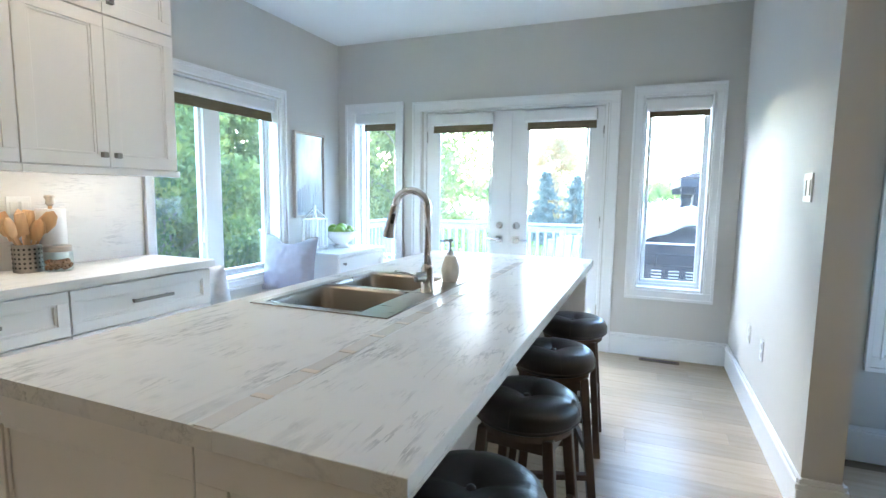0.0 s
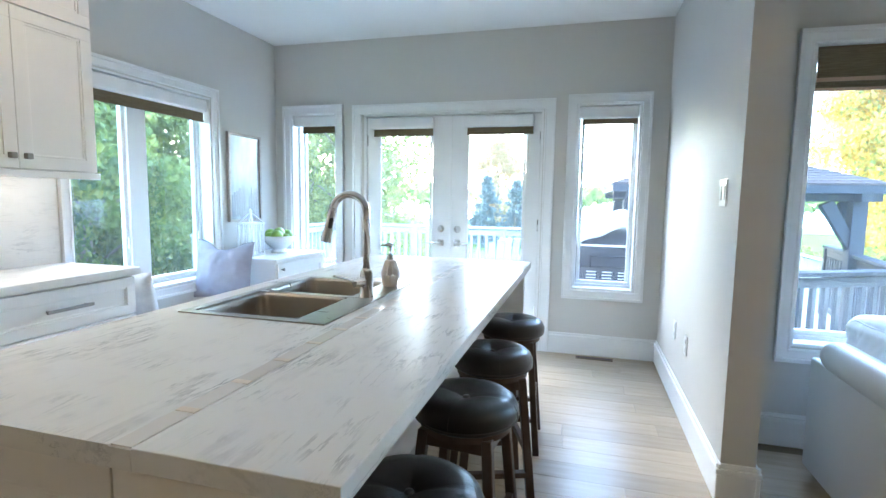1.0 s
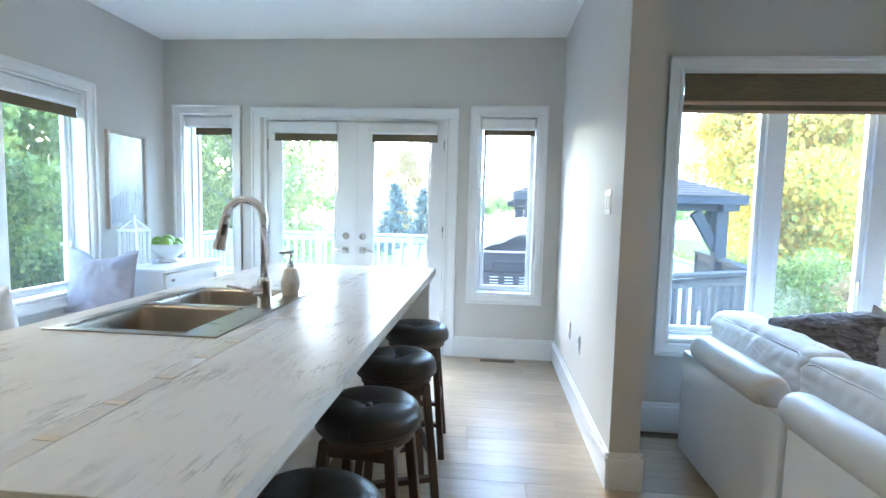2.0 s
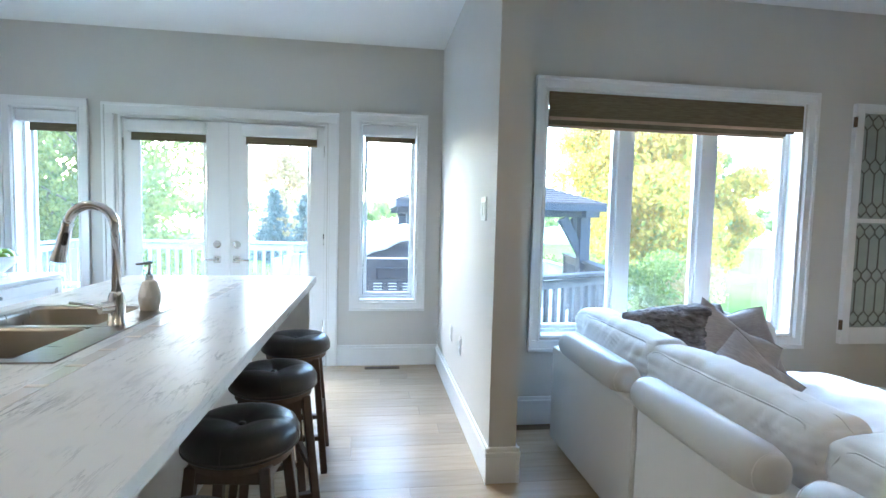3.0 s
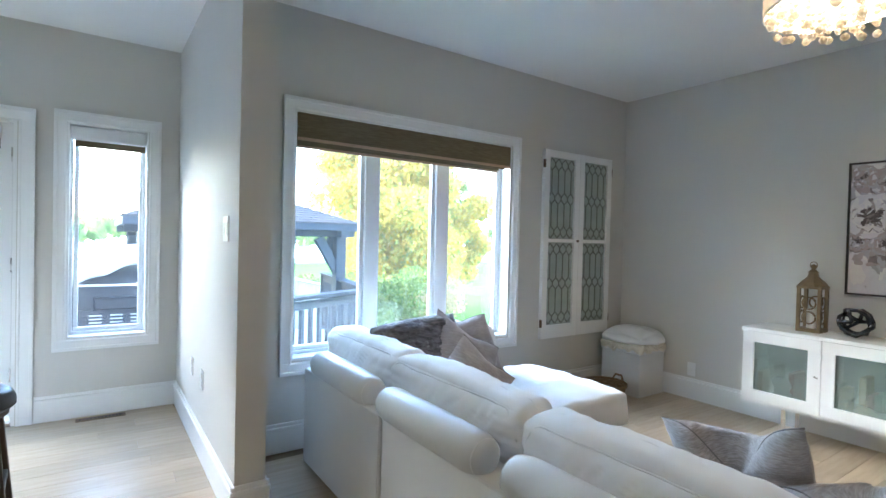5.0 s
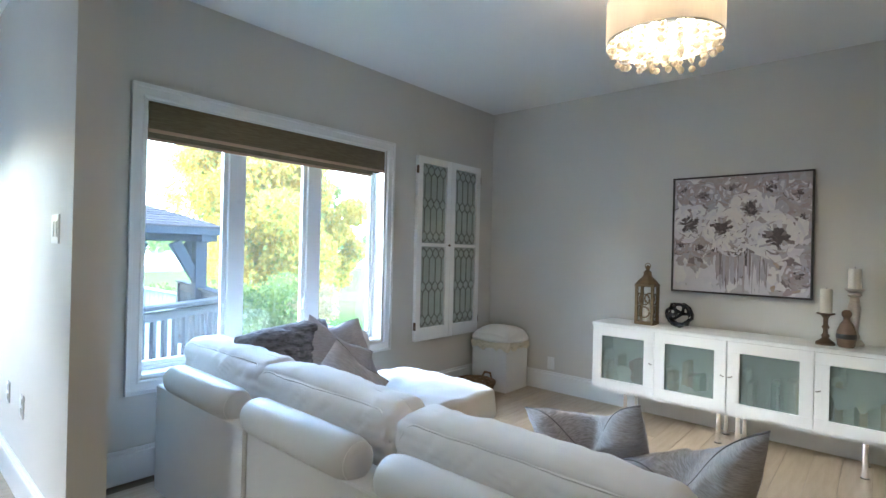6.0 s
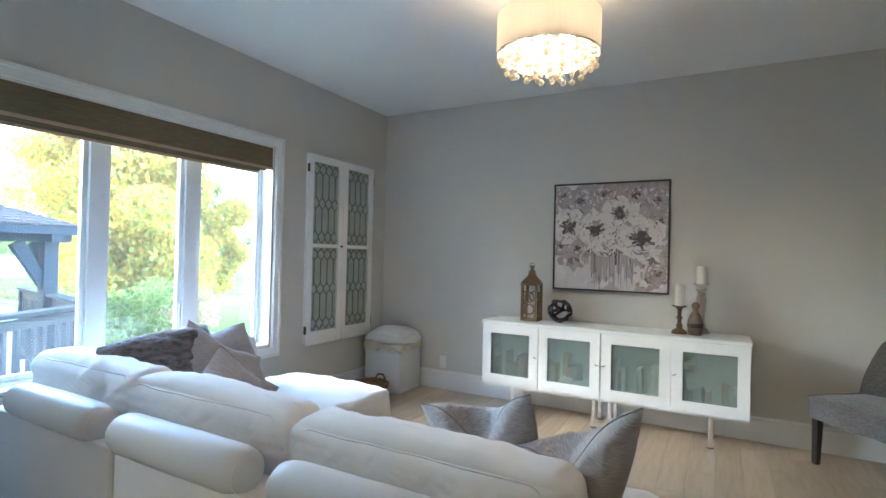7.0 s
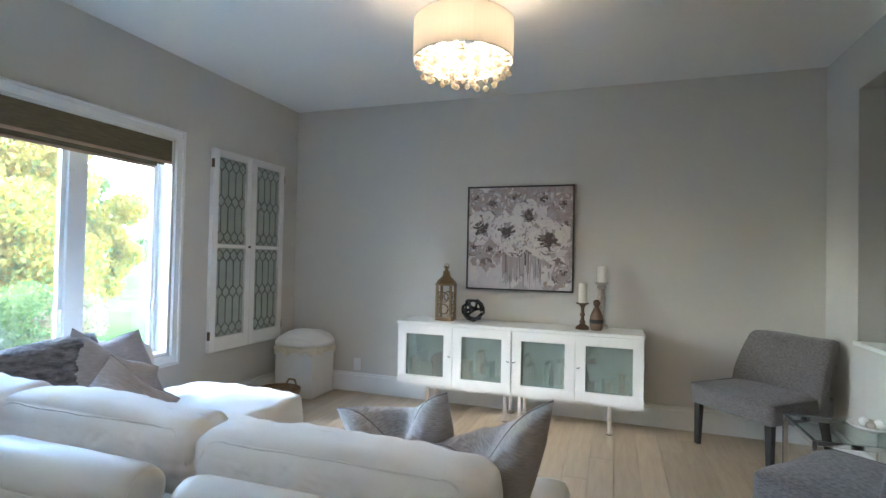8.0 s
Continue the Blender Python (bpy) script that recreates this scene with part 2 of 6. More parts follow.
M_RAIL = mat("pale_grey_rail_paint", (0.36, 0.38, 0.43), 0.5, second=(0.3, 0.32, 0.37), scale=4)
# far darker copy of M_RAIL for the two rails on the living room side
M_RAIL_D = mat("dark_slate_grey_rail", (0.05, 0.052, 0.062), 0.7, second=(0.042, 0.044, 0.052), scale=4, spec=0.08)
M_GAZ = mat("slate_blue_post", (0.04, 0.046, 0.06), 0.75, spec=0.2, second=(0.035, 0.04, 0.052), scale=5, stretch=(4, 4, 1), bump=0.1)
M_SHINGLE = mat("brown_shingle", (0.1, 0.08, 0.075), 0.95, spec=0.05, second=(0.075, 0.06, 0.057), scale=14, bump=0.5, bump_scale=70, vary=0.2)
M_GRILL = mat("black_enamel", (0.025, 0.027, 0.035), 0.35, second=(0.04, 0.042, 0.05), scale=6)
M_COVER = mat("pale_vinyl_cover", (0.6, 0.6, 0.62), 0.6, scale=6)
M_PATIO = mat("pale_blue_patio_plastic", (0.42, 0.5, 0.58), 0.5)
M_GRASS = mat("lawn", (0.1, 0.165, 0.035), 0.9, second=(0.14, 0.2, 0.05), scale=0.6, mix=0.9, bump=0.8, bump_scale=12, spec=0.0)
M_WATER = mat("bay_water", (0.3, 0.34, 0.37), 0.25, second=(0.25, 0.3, 0.33), scale=0.05)
M_BARK = mat("grey_bark", (0.2, 0.165, 0.12), 0.9, second=(0.12, 0.1, 0.075), scale=9, stretch=(4, 4, 1), bump=0.8, bump_scale=20)
M_LEAF_G = leaf_mat("green_leaves", (0.105, 0.15, 0.035), (0.17, 0.22, 0.055), (0.27, 0.29, 0.075))
M_LEAF_L = leaf_mat("light_green_leaves", (0.15, 0.19, 0.055), (0.22, 0.25, 0.075), (0.33, 0.32, 0.1))
M_LEAF_D = leaf_mat("deep_green_leaves", (0.06, 0.1, 0.03), (0.11, 0.16, 0.04), (0.23, 0.25, 0.06))
M_LEAF_Y = leaf_mat("yellow_maple_leaves", (0.54, 0.33, 0.05), (0.64, 0.47, 0.09), (0.27, 0.33, 0.08))
M_LEAF_O = leaf_mat("orange_leaves", (0.42, 0.26, 0.14), (0.5, 0.36, 0.2), (0.38, 0.34, 0.17))
M_LEAF_S = leaf_mat("spruce_needles", (0.1, 0.135, 0.13), (0.14, 0.175, 0.17), (0.19, 0.22, 0.21))


# ---- builders ----
def part(name, bm, material, parent=None, label="", smooth=False):
    me = bpy.data.meshes.new(name)
    bmesh.ops.recalc_face_normals(bm, faces=bm.faces[:])
    bm.to_mesh(me)
    bm.free()
    me.materials.append(material)
    if smooth:
        me.shade_smooth()
        if smooth is not True:
            me.set_sharp_from_angle(angle=radians(smooth))
    ob = new(name, me)
    ob.parent = parent
    if label:
        ob["label"] = label
    return ob


def thing(name, label, category, m=None, group="", kind=""):
    ob = new(name)
    ob.empty_display_size = 0.1
    if m is not None:
        ob.matrix_world = m
    return tagged(ob, label, category, group, kind)


def add_box(bm, x0, x1, y0, y1, z0, z1, bev=0.0, seg=2):
    r = bmesh.ops.create_cube(bm, size=1)
    vs = r["verts"]
    bmesh.ops.scale(bm, vec=(x1 - x0, y1 - y0, z1 - z0), verts=vs)
    bmesh.ops.translate(bm, vec=((x0 + x1) / 2, (y0 + y1) / 2, (z0 + z1) / 2), verts=vs)
    if bev:
        es = list({e for v in vs for e in v.link_edges})
        bmesh.ops.bevel(bm, geom=es, offset=bev, segments=seg, profile=0.6, affect="EDGES")
    return bm


def box(x0, x1, y0, y1, z0, z1, bev=0.0, seg=2):
    return add_box(bmesh.new(), x0, x1, y0, y1, z0, z1, bev, seg)


def add_lathe(bm, profile, n=28, at=(0, 0, 0), m=None, caps=True):
    """A body of revolution round z from (radius, height) pairs."""
    rings = []
    for r, z in profile:
        ring = []
        for i in range(n):
            a = 2 * math.pi * i / n
            p = Vector((r * math.cos(a), r * math.sin(a), z))
            if m is not None:
                p = m @ p
            ring.append(bm.verts.new(p + Vector(at)))
        rings.append(ring)
    for a, b in zip(rings, rings[1:]):
        for i in range(n):
            bm.faces.new((a[i], a[(i + 1) % n], b[(i + 1) % n], b[i]))
    for ring, r in ((rings[0], profile[0][0]), (rings[-1], profile[-1][0])):
        if caps and r > 1e-5:
            bm.faces.new(ring)
    return bm


def lathe(profile, n=28, at=(0, 0, 0), m=None, caps=True):
    bm = add_lathe(bmesh.new(), profile, n, at, m, caps)
    bmesh.ops.remove_doubles(bm, verts=bm.verts[:], dist=1e-6)
    return bm


def add_tube(bm, pts, r, n=10):
    """A round bar along points; r: one radius, or one for each point."""
    pts = [Vector(p) for p in pts]
    rs = r if isinstance(r, (list, tuple)) else [r] * len(pts)
    rings = []
    up = Vector((0, 0, 1))
    for i, p in enumerate(pts):
        d = (pts[min(i + 1, len(pts) - 1)] - pts[max(i - 1, 0)]).normalized()
        s = d.cross(up)
        if s.length < 1e-3:
            s = d.cross(Vector((0, 1, 0)))
        s.normalize()
        u = s.cross(d).normalized()
        rings.append([bm.verts.new(p + rs[i] * (math.cos(2 * math.pi * k / n) * s + math.sin(2 * math.pi * k / n) * u)) for k in range(n)])
    for a, b in zip(rings, rings[1:]):
        for k in range(n):
            bm.faces.new((a[k], a[(k + 1) % n], b[(k + 1) % n], b[k]))
    bm.faces.new(rings[0])
    bm.faces.new(rings[-1])
    return bm


def tube(pts, r, n=10):
    return add_tube(bmesh.new(), pts, r, n)


def bar(p, q, w, d, bev=0.0, taper=1.0):
    """A square bar from p to q, w by d across, taper: size at q."""
    p, q = Vector(p), Vector(q)
    bm = bmesh.new()
    z = (q - p).normalized()
    x = Vector((0, 1, 0)).cross(z)
    if x.length < 1e-3:
        x = Vector((1, 0, 0))
    x.normalize()
    y = z.cross(x)
    vs = []
    for c, s in ((p, 1), (q, taper)):
        for a, b in ((-1, -1), (1, -1), (1, 1), (-1, 1)):
            vs.append(bm.verts.new(c + x * a * w / 2 * s + y * b * d / 2 * s))
    for f in ((0, 1, 2, 3), (4, 5, 6, 7), (0, 1, 5, 4), (1, 2, 6, 5), (2, 3, 7, 6), (3, 0, 4, 7)):
        bm.faces.new([vs[i] for i in f])
    if bev:
        bmesh.ops.bevel(bm, geom=bm.edges[:], offset=bev, segments=1, affect="EDGES")
    return bm


def soft_box(sx, sy, sz, r, n=12, bulge=0.0, wrinkle=0.0, freq=6.0, seed=0.0):
    """A stuffed block round its centre: rounded edges, swollen faces, uneven folds."""
    bm = bmesh.new()
    bmesh.ops.create_cube(bm, size=2)
    bmesh.ops.subdivide_edges(bm, edges=bm.edges[:], cuts=n, use_grid_fill=True)
    h = Vector((sx / 2, sy / 2, sz / 2))
    for v in bm.verts:
        u = v.co.copy()
        p = Vector((u.x * h.x, u.y * h.y, u.z * h.z))
        inner = Vector([max(-h[i] + r, min(h[i] - r, p[i])) for i in range(3)])
        d = p - inner
        nrm = d.normalized() if d.length > 1e-6 else Vector((0, 0, 0))
        q = inner + nrm * min(r, d.length * 1.0) if d.length > 1e-6 else p
        fx, fy, fz = 1 - u.x ** 2, 1 - u.y ** 2, 1 - u.z ** 2
        q += Vector((u.x * fy * fz, u.y * fx * fz, u.z * fx * fy)) * bulge
        if wrinkle:
            q += (nrm if nrm.length else Vector((0, 0, 1))) * wrinkle * noise.noise(q * freq + Vector((seed, seed * 2, 0)))
        v.co = q
    return bm


def pillow_mesh(w, h, t, seed=0.0, n=22, chop=0.0, ear=0.05, fold=0.012, crisp=False, slant=0.0, taper=0.0):
    """A scatter cushion in the xz plane, its middle at the origin, corners drawn out.
    chop: dent in the top edge; slant: how much the top edge falls towards +x; taper: how much narrower the foot is."""
    bm = bmesh.new()
    grids = []
    for side in (1, -1):
        g = []
        for i in range(n + 1):
            row = []
            for j in range(n + 1):
                u, v = 2 * i / n - 1, 2 * j / n - 1
                e = 1 - ear * (1 - v * v) * abs(u)
                e2 = 1 - ear * (1 - u * u) * abs(v)
                x, z = u * w / 2 * e, v * h / 2 * e2
                th = t / 2 * (max(0.0, (1 - u ** 4) * (1 - v ** 4))) ** 0.6
                if crisp:
                    th = t / 2 * (max(0.0, (1 - abs(u) ** 2.4) * (1 - abs(v) ** 2.4))) ** 0.66
                if chop and v > -0.2:
                    z -= chop * math.exp(-(u / (0.42 if crisp else 0.3)) ** 2) * ((v + 0.2) / 1.2) ** (2 if side > 0 or not crisp else 7)
                x *= 1 - taper * ((1 - v) / 2) ** 1.5
                z -= slant * u * (v + 1) / 2
                if crisp and chop and side < 0:
                    th *= 1 + 3.2 * chop * max(0.0, v)
                if crisp and chop > 0.1:
                    # creases that fan out from the dent
                    a = math.atan2(v - 0.75, u)
                    th *= 1 + 0.16 * noise.noise(Vector((a * 3.2, seed, side))) * max(0.0, v + 0.3)
                k = noise.noise(Vector((x * 7, z * 7, seed + side)))
                k2 = noise.noise(Vector((x * 19, z * 19, seed + 4 * side)))
                y = side * (th + (fold * k + fold * 0.4 * k2) * min(1, th / (t * 0.2)))
                row.append(bm.verts.new((x, y, z)))
            g.append(row)
        grids.append(g)
    seam = [row[n].co.copy() for row in grids[0]]
    for g in grids:
        for i in range(n):
            for j in range(n):
                bm.faces.new((g[i][j], g[i + 1][j], g[i + 1][j + 1], g[i][j + 1]))
    bmesh.ops.remove_doubles(bm, verts=bm.verts[:], dist=1e-5)
    return bm, seam


def rect_frame(axis, pos, a0, a1, z0, z1, w, d, bev=0.003, steps=1):
    """Four mitre-less bars round a rectangle on the wall plane axis=pos, rising d off it; returns four bmeshes."""
    out = []
    for (p0, p1, q0, q1) in ((a0, a1, z1 - w, z1), (a0, a1, z0, z0 + w), (a0, a0 + w, z0 + w, z1 - w), (a1 - w, a1, z0 + w, z1 - w)):
        lo, hi = min(pos, pos + d), max(pos, pos + d)
        out.append(box(p0, p1, lo, hi, q0, q1, bev) if axis == "y" else box(lo, hi, p0, p1, q0, q1, bev))
    return out


def box_on(axis, a0, a1, d0, d1, z0, z1, bev=0.0):
    d0, d1 = min(d0, d1), max(d0, d1)
    return box(a0, a1, d0, d1, z0, z1, bev) if axis == "y" else box(d0, d1, a0, a1, z0, z1, bev)


def wall(name, axis, d0, d1, a0, a1, z0, z1, holes, material, label):
    """A solid wall with real openings; holes: (a0, a1, z0, z1)."""
    bm = bmesh.new()
    cuts = sorted({a0, a1, *[h[0] for h in holes], *[h[1] for h in holes]})
    for c0, c1 in zip(cuts, cuts[1:]):
        inside = [h for h in holes if h[0] <= c0 + 1e-6 and h[1] >= c1 - 1e-6]
        spans = [(z0, z1)]
        for h in inside:
            spans = [s for lo, hi in spans for s in ((lo, min(hi, h[2])), (max(lo, h[3]), hi)) if s[1] - s[0] > 1e-4]
        for lo, hi in spans:
            if axis == "y":
                add_box(bm, c0, c1, d0, d1, lo, hi)
            else:
                add_box(bm, d0, d1, c0, c1, lo, hi)
    bmesh.ops.remove_doubles(bm, verts=bm.verts[:], dist=1e-5)
    return tagged(part(name, bm, material), label, "wall", kind="structure")


# ---- structure ----
CEIL, REAR = 2.76, -6.6
YK, YL, XL, XP, XR, YS = 4.75, 3.405, -2.83, 0.74, 4.54, -1.13
wall("wall_kitchen_back", "y", YK, YK + 0.18, XL - 0.18, XP + 0.14, 0, CEIL,
     [(-2.657, -2.175, 0.565, 2.11), (-1.89, -0.24, 0.0, 2.085), (0.034, 0.531, 0.565, 2.115)], M_WALL, "greige painted kitchen wall with patio doors and two narrow windows")
wall("wall_kitchen_left", "x", XL - 0.18, XL, REAR, YK, 0, CEIL, [(2.645, 3.85, 0.64, 2.095)], M_WALL, "greige painted kitchen wall with a wide window")
wall("wall_partition", "x", XP, XP + 0.14, 2.72, YK, 0, CEIL, [], M_WALL, "greige painted partition wall between kitchen and living room")
wall("wall_living_back", "y", YL, YL + 0.18, XP + 0.14, XR + 0.18, 0, CEIL, [(1.215, 3.022, 0.56, 2.135)], M_WALL, "greige painted living room wall with a three-light window")
wall("wall_living_right", "x", XR, XR + 0.18, YS - 0.16, YL, 0, CEIL, [], M_WALL, "greige painted living room wall behind the sideboard")
wall("wall_living_south", "y", YS - 0.16, YS, 2.2, XR, 0, CEIL, [(2.6, 4.03, 0.81, 2.43)], M_WALL, "greige painted wall with a pass-through opening")
# unseen wall, added so the room behind the pass-through stays dark
wall("wall_hall_light_block", "x", 2.06, 2.2, REAR, YS, 0, CEIL, [], M_WALL, "unseen greige wall added to keep kitchen light out of the hall")
wall("wall_rear", "y", REAR - 0.18, REAR, XL - 0.18, XR + 0.18, 0, CEIL, [], M_WALL, "greige painted rear wall")
wall("wall_hall_right", "x", XR, XR + 0.18, REAR, YS - 0.16, 0, CEIL, [], M_WALL, "greige painted hall wall")
cb = box(XL - 0.18, XP + 0.14, REAR - 0.18, YK + 0.18, CEIL, CEIL + 0.15)
add_box(cb, XP + 0.14, XR + 0.18, REAR - 0.18, YL + 0.18, CEIL, CEIL + 0.15)
tagged(part("ceiling", cb, M_CEIL), "smooth white painted ceiling", "ceiling", kind="structure")
sub = box(XL - 0.18, XP + 0.14, REAR - 0.18, YK + 0.18, -0.15, -0.012)
add_box(sub, XP + 0.14, XR + 0.18, REAR - 0.18, YL + 0.18, -0.15, -0.012)
floor = tagged(part("floor", sub, M_GAP), "pale oak plank floor laid across the rooms", "floor", kind="structure")
sill_b = box(2.58, 4.05, YS - 0.18, YS + 0.02, 0.81, 0.835, 0.004)
tagged(part("trim", sill_b, M_TRIM), "white painted sill of the pass-through", "sill", kind="structure")


def baseboard(axis, pos, a0, a1, side):
    """A tall skirting: flat board, stepped moulding on its top."""
    root = thing("baseboard", "tall white moulded baseboard", "baseboard", kind="structure")
    part("board", box_on(axis, a0, a1, pos, pos + side * 0.016, 0, 0.135, 0.002), M_TRIM, root)
    part("moulding", box_on(axis, a0, a1, pos, pos + side * 0.022, 0.135, 0.16, 0.006), M_TRIM, root)
    part("cap", box_on(axis, a0, a1, pos, pos + side * 0.012, 0.16, 0.183, 0.005), M_TRIM, root)


baseboard("y", YK, -0.14, XP, -1)
baseboard("x", XP, 2.70, YK - 0.022, -1)
baseboard("y", 2.72, XP - 0.018, XP + 0.158, -1)
baseboard("x", XP + 0.14, 2.70, YL, 1)
baseboard("y", YL, XP + 0.14, XR, -1)
baseboard("x", XR, YS, YL - 0.022, -1)
baseboard("y", YS, 2.2, XR - 0.022, 1)


def casing(root, axis, pos, side, a0, a1, z0, z1, w, bottom=True):
    """Stepped white casing round an opening (outer edges given), on the room side."""
    for name, off, ww, d in (("casing", 0.0, w, 0.016), ("backband", 0.0, 0.022, 0.028), ("bead", w - 0.016, 0.012, 0.022)):
        b0, b1, c1 = a0 + off, a1 - off, z1 - off
        c0 = z0 + off if bottom else z0
        part(name, box_on(axis, b0, b1, pos, pos + side * d, c1 - ww, c1, 0.003), M_TRIM, root)
        if bottom:
            part(name, box_on(axis, b0, b1, pos, pos + side * d, c0, c0 + ww, 0.003), M_TRIM, root)
        lo = c0 + ww if bottom else c0
        part(name, box_on(axis, b0, b0 + ww, pos, pos + side * d, lo, c1 - ww, 0.003), M_TRIM, root)
        part(name, box_on(axis, b1 - ww, b1, pos, pos + side * d, lo, c1 - ww, 0.003), M_TRIM, root)


def window(n, axis, pos, side, outer, hole, lights, label, depth=0.11, crank=True):
    """A casement window: casing, deep white jambs, a vinyl frame with sashes, and panes.
    lights: (a0, a1) of each sash; side: which way the room lies."""
    root = thing("window_%d" % n, label, "window", kind="structure")
    casing(root, axis, pos, side, outer[0], outer[1], outer[2], outer[3], hole[0] - outer[0])
    a0, a1, z0, z1 = hole
    deep = pos - side * depth
    t = 0.012
    part("jamb", box_on(axis, a0, a0 + t, pos, deep, z0, z1), M_TRIM, root)
    part("jamb", box_on(axis, a1 - t, a1, pos, deep, z0, z1), M_TRIM, root)
    part("jamb", box_on(axis, a0 + t, a1 - t, pos, deep, z1 - t, z1), M_TRIM, root)
    part("window_sill", box_on(axis, a0 + t, a1 - t, pos + side * 0.004, deep, z0, z0 + t + 0.006, 0.003), M_TRIM, root)
    a0, a1, z0, z1 = a0 + t, a1 - t, z0 + t + 0.006, z1 - t
    f = 0.02
    for bm in rect_frame(axis, deep, a0, a1, z0, z1, f, -side * 0.06, 0.003):
        part("window_frame", bm, M_VINYL, root)
    for i, (l0, l1) in enumerate(lights):
        if i:
            part("mullion", box_on(axis, lights[i - 1][1], l0, deep + side * 0.008, deep - side * 0.06, z0 + f, z1 - f, 0.004), M_VINYL, root)
        s = 0.03
        for bm in rect_frame(axis, deep - side * 0.012, l0, l1, z0 + f, z1 - f, s, -side * 0.035, 0.006):
            part("sash", bm, M_VINYL, root)
        p = part("pane", box_on(axis, l0 + s, l1 - s, deep - side * 0.028, deep - side * 0.032, z0 + f + s, z1 - f - s), M_GLASS, root)
        p.visible_shadow = False
        if crank:
            part("lock_lever", box_on(axis, l1 - s * 0.7, l1 - s * 0.35, deep - side * 0.012, deep + side * 0.008, z0 + 0.28, z0 + 0.36, 0.004), M_PLASTIC, root)
    return root


window(1, "x", XL, 1, (2.575, 3.925, 0.565, 2.175), (2.645, 3.85, 0.64, 2.095), [(2.68, 3.155), (3.3, 3.818)], "white casement window over the bench with trees outside")
window(2, "y", YK, -1, (-2.738, -2.1, 0.487, 2.185), (-2.657, -2.175, 0.565, 2.11), [(-2.6, -2.197)], "narrow white window beside the patio doors")
window(3, "y", YK, -1, (-0.044, 0.613, 0.487, 2.193), (0.034, 0.531, 0.565, 2.115), [(0.07, 0.508)], "narrow white window looking onto the grill")
window(4, "y", YL, -1, (1.14, 3.108, 0.475, 2.208), (1.215, 3.022, 0.56, 2.135), [(1.24, 1.752), (1.846, 2.35), (2.452, 2.998)], "wide white three-light window behind the sofa")


# ---- patio doors ----
def patio_doors():
    root = thing("door_1", "white double patio doors with full glass lights, closed", "door", kind="structure")
    casing(root, "y", YK, -1, -2.0, -0.143, 0.0, 2.17, 0.09, bottom=False)
    for a0, a1 in ((-1.89, -1.868), (-0.262, -0.24)):
        part("jamb", box(a0, a1, YK + 0.005, YK + 0.15, 0, 2.085), M_TRIM, root)
    part("jamb", box(-1.868, -0.262, YK + 0.005, YK + 0.15, 2.063, 2.085), M_TRIM, root)
    part("threshold", box(-1.868, -0.262, YK + 0.01, YK + 0.16, 0.0, 0.025, 0.004), M_SATIN, root)
    for x0, x1, g0, g1, hx in ((-1.865, -1.067, -1.745, -1.225, -1.14), (-1.061, -0.265, -0.905, -0.385, -0.985)):
        y0, y1 = YK + 0.03, YK + 0.075
        leaf = new("door_leaf")
        leaf.parent = root
        zb, zt, gb, gt = 0.03, 2.06, 0.26, 1.92
        part("stile", box(x0, g0, y0, y1, zb, zt, 0.002), M_TRIM, leaf)
        part("stile", box(g1, x1, y0, y1, zb, zt, 0.002), M_TRIM, leaf)
        part("rail", box(g0, g1, y0, y1, gt, zt, 0.002), M_TRIM, leaf)
        part("rail", box(g0, g1, y0, y1, zb, gb, 0.002), M_TRIM, leaf)
        for bm in rect_frame("y", y0, g0, g1, gb, gt, 0.022, -0.012, 0.004):
            part("glazing_bead", bm, M_TRIM, leaf)
        p = part("pane", box(g0, g1, y0 + 0.02, y0 + 0.025, gb, gt), M_GLASS, leaf)
        p.visible_shadow = False
        s = 1 if hx > -1.06 else -1
        part("deadbolt", lathe([(0.0, -0.02), (0.022, -0.02), (0.031, -0.012), (0.033, 0)], 24, (hx, y0, 1.045), Matrix.Rotation(radians(-90), 4, "X")), M_SATIN, leaf, smooth=30)
        part("rose", box(hx - 0.03, hx + 0.03, y0 - 0.012, y0, 0.89, 0.95, 0.003), M_SATIN, leaf)
        part("door_handle", tube([(hx, y0 - 0.01, 0.92), (hx, y0 - 0.05, 0.92), (hx + s * 0.02, y0 - 0.055, 0.92), (hx + s * 0.115, y0 - 0.055, 0.918)], [0.011, 0.011, 0.01, 0.008]), M_SATIN, leaf, smooth=True)
        for z in (0.3, 1.05, 1.8):
            xe = x0 if s < 0 else x1
            part("hinge", box(xe - 0.008, xe + 0.008, y0 - 0.008, y0 + 0.002, z, z + 0.1, 0.002), M_SATIN, leaf)
    part("astragal", box(-1.085, -1.043, YK + 0.02, YK + 0.03, 0.03, 2.06, 0.003), M_TRIM, root)


patio_doors()


# ---- blinds ----
def cassette_blind(axis, pos, side, a0, a1, ztop, drop, inset=0.03):
    root = thing("roller_blind", "white cassette blind with olive woven fabric rolled up in the window", "blind", group="cassette blinds")
    n = pos
    part("cassette", box_on(axis, a0, a1, n, n + side * 0.075, ztop - 0.1, ztop, 0.018), M_PLASTIC, root, "white valance box")
    part("fabric", box_on(axis, a0 + inset, a1 - 0.006, n + side * 0.03, n + side * 0.034, ztop - 0.1 - drop + 0.012, ztop - 0.08), M_SHADE_BLIND, root, "olive woven fabric")
    part("bottom_bar", box_on(axis, a0 + inset - 0.002, a1 - 0.004, n + side * 0.026, n + side * 0.04, ztop - 0.1 - drop, ztop - 0.1 - drop + 0.016, 0.004), M_SHADE_BLIND, root)


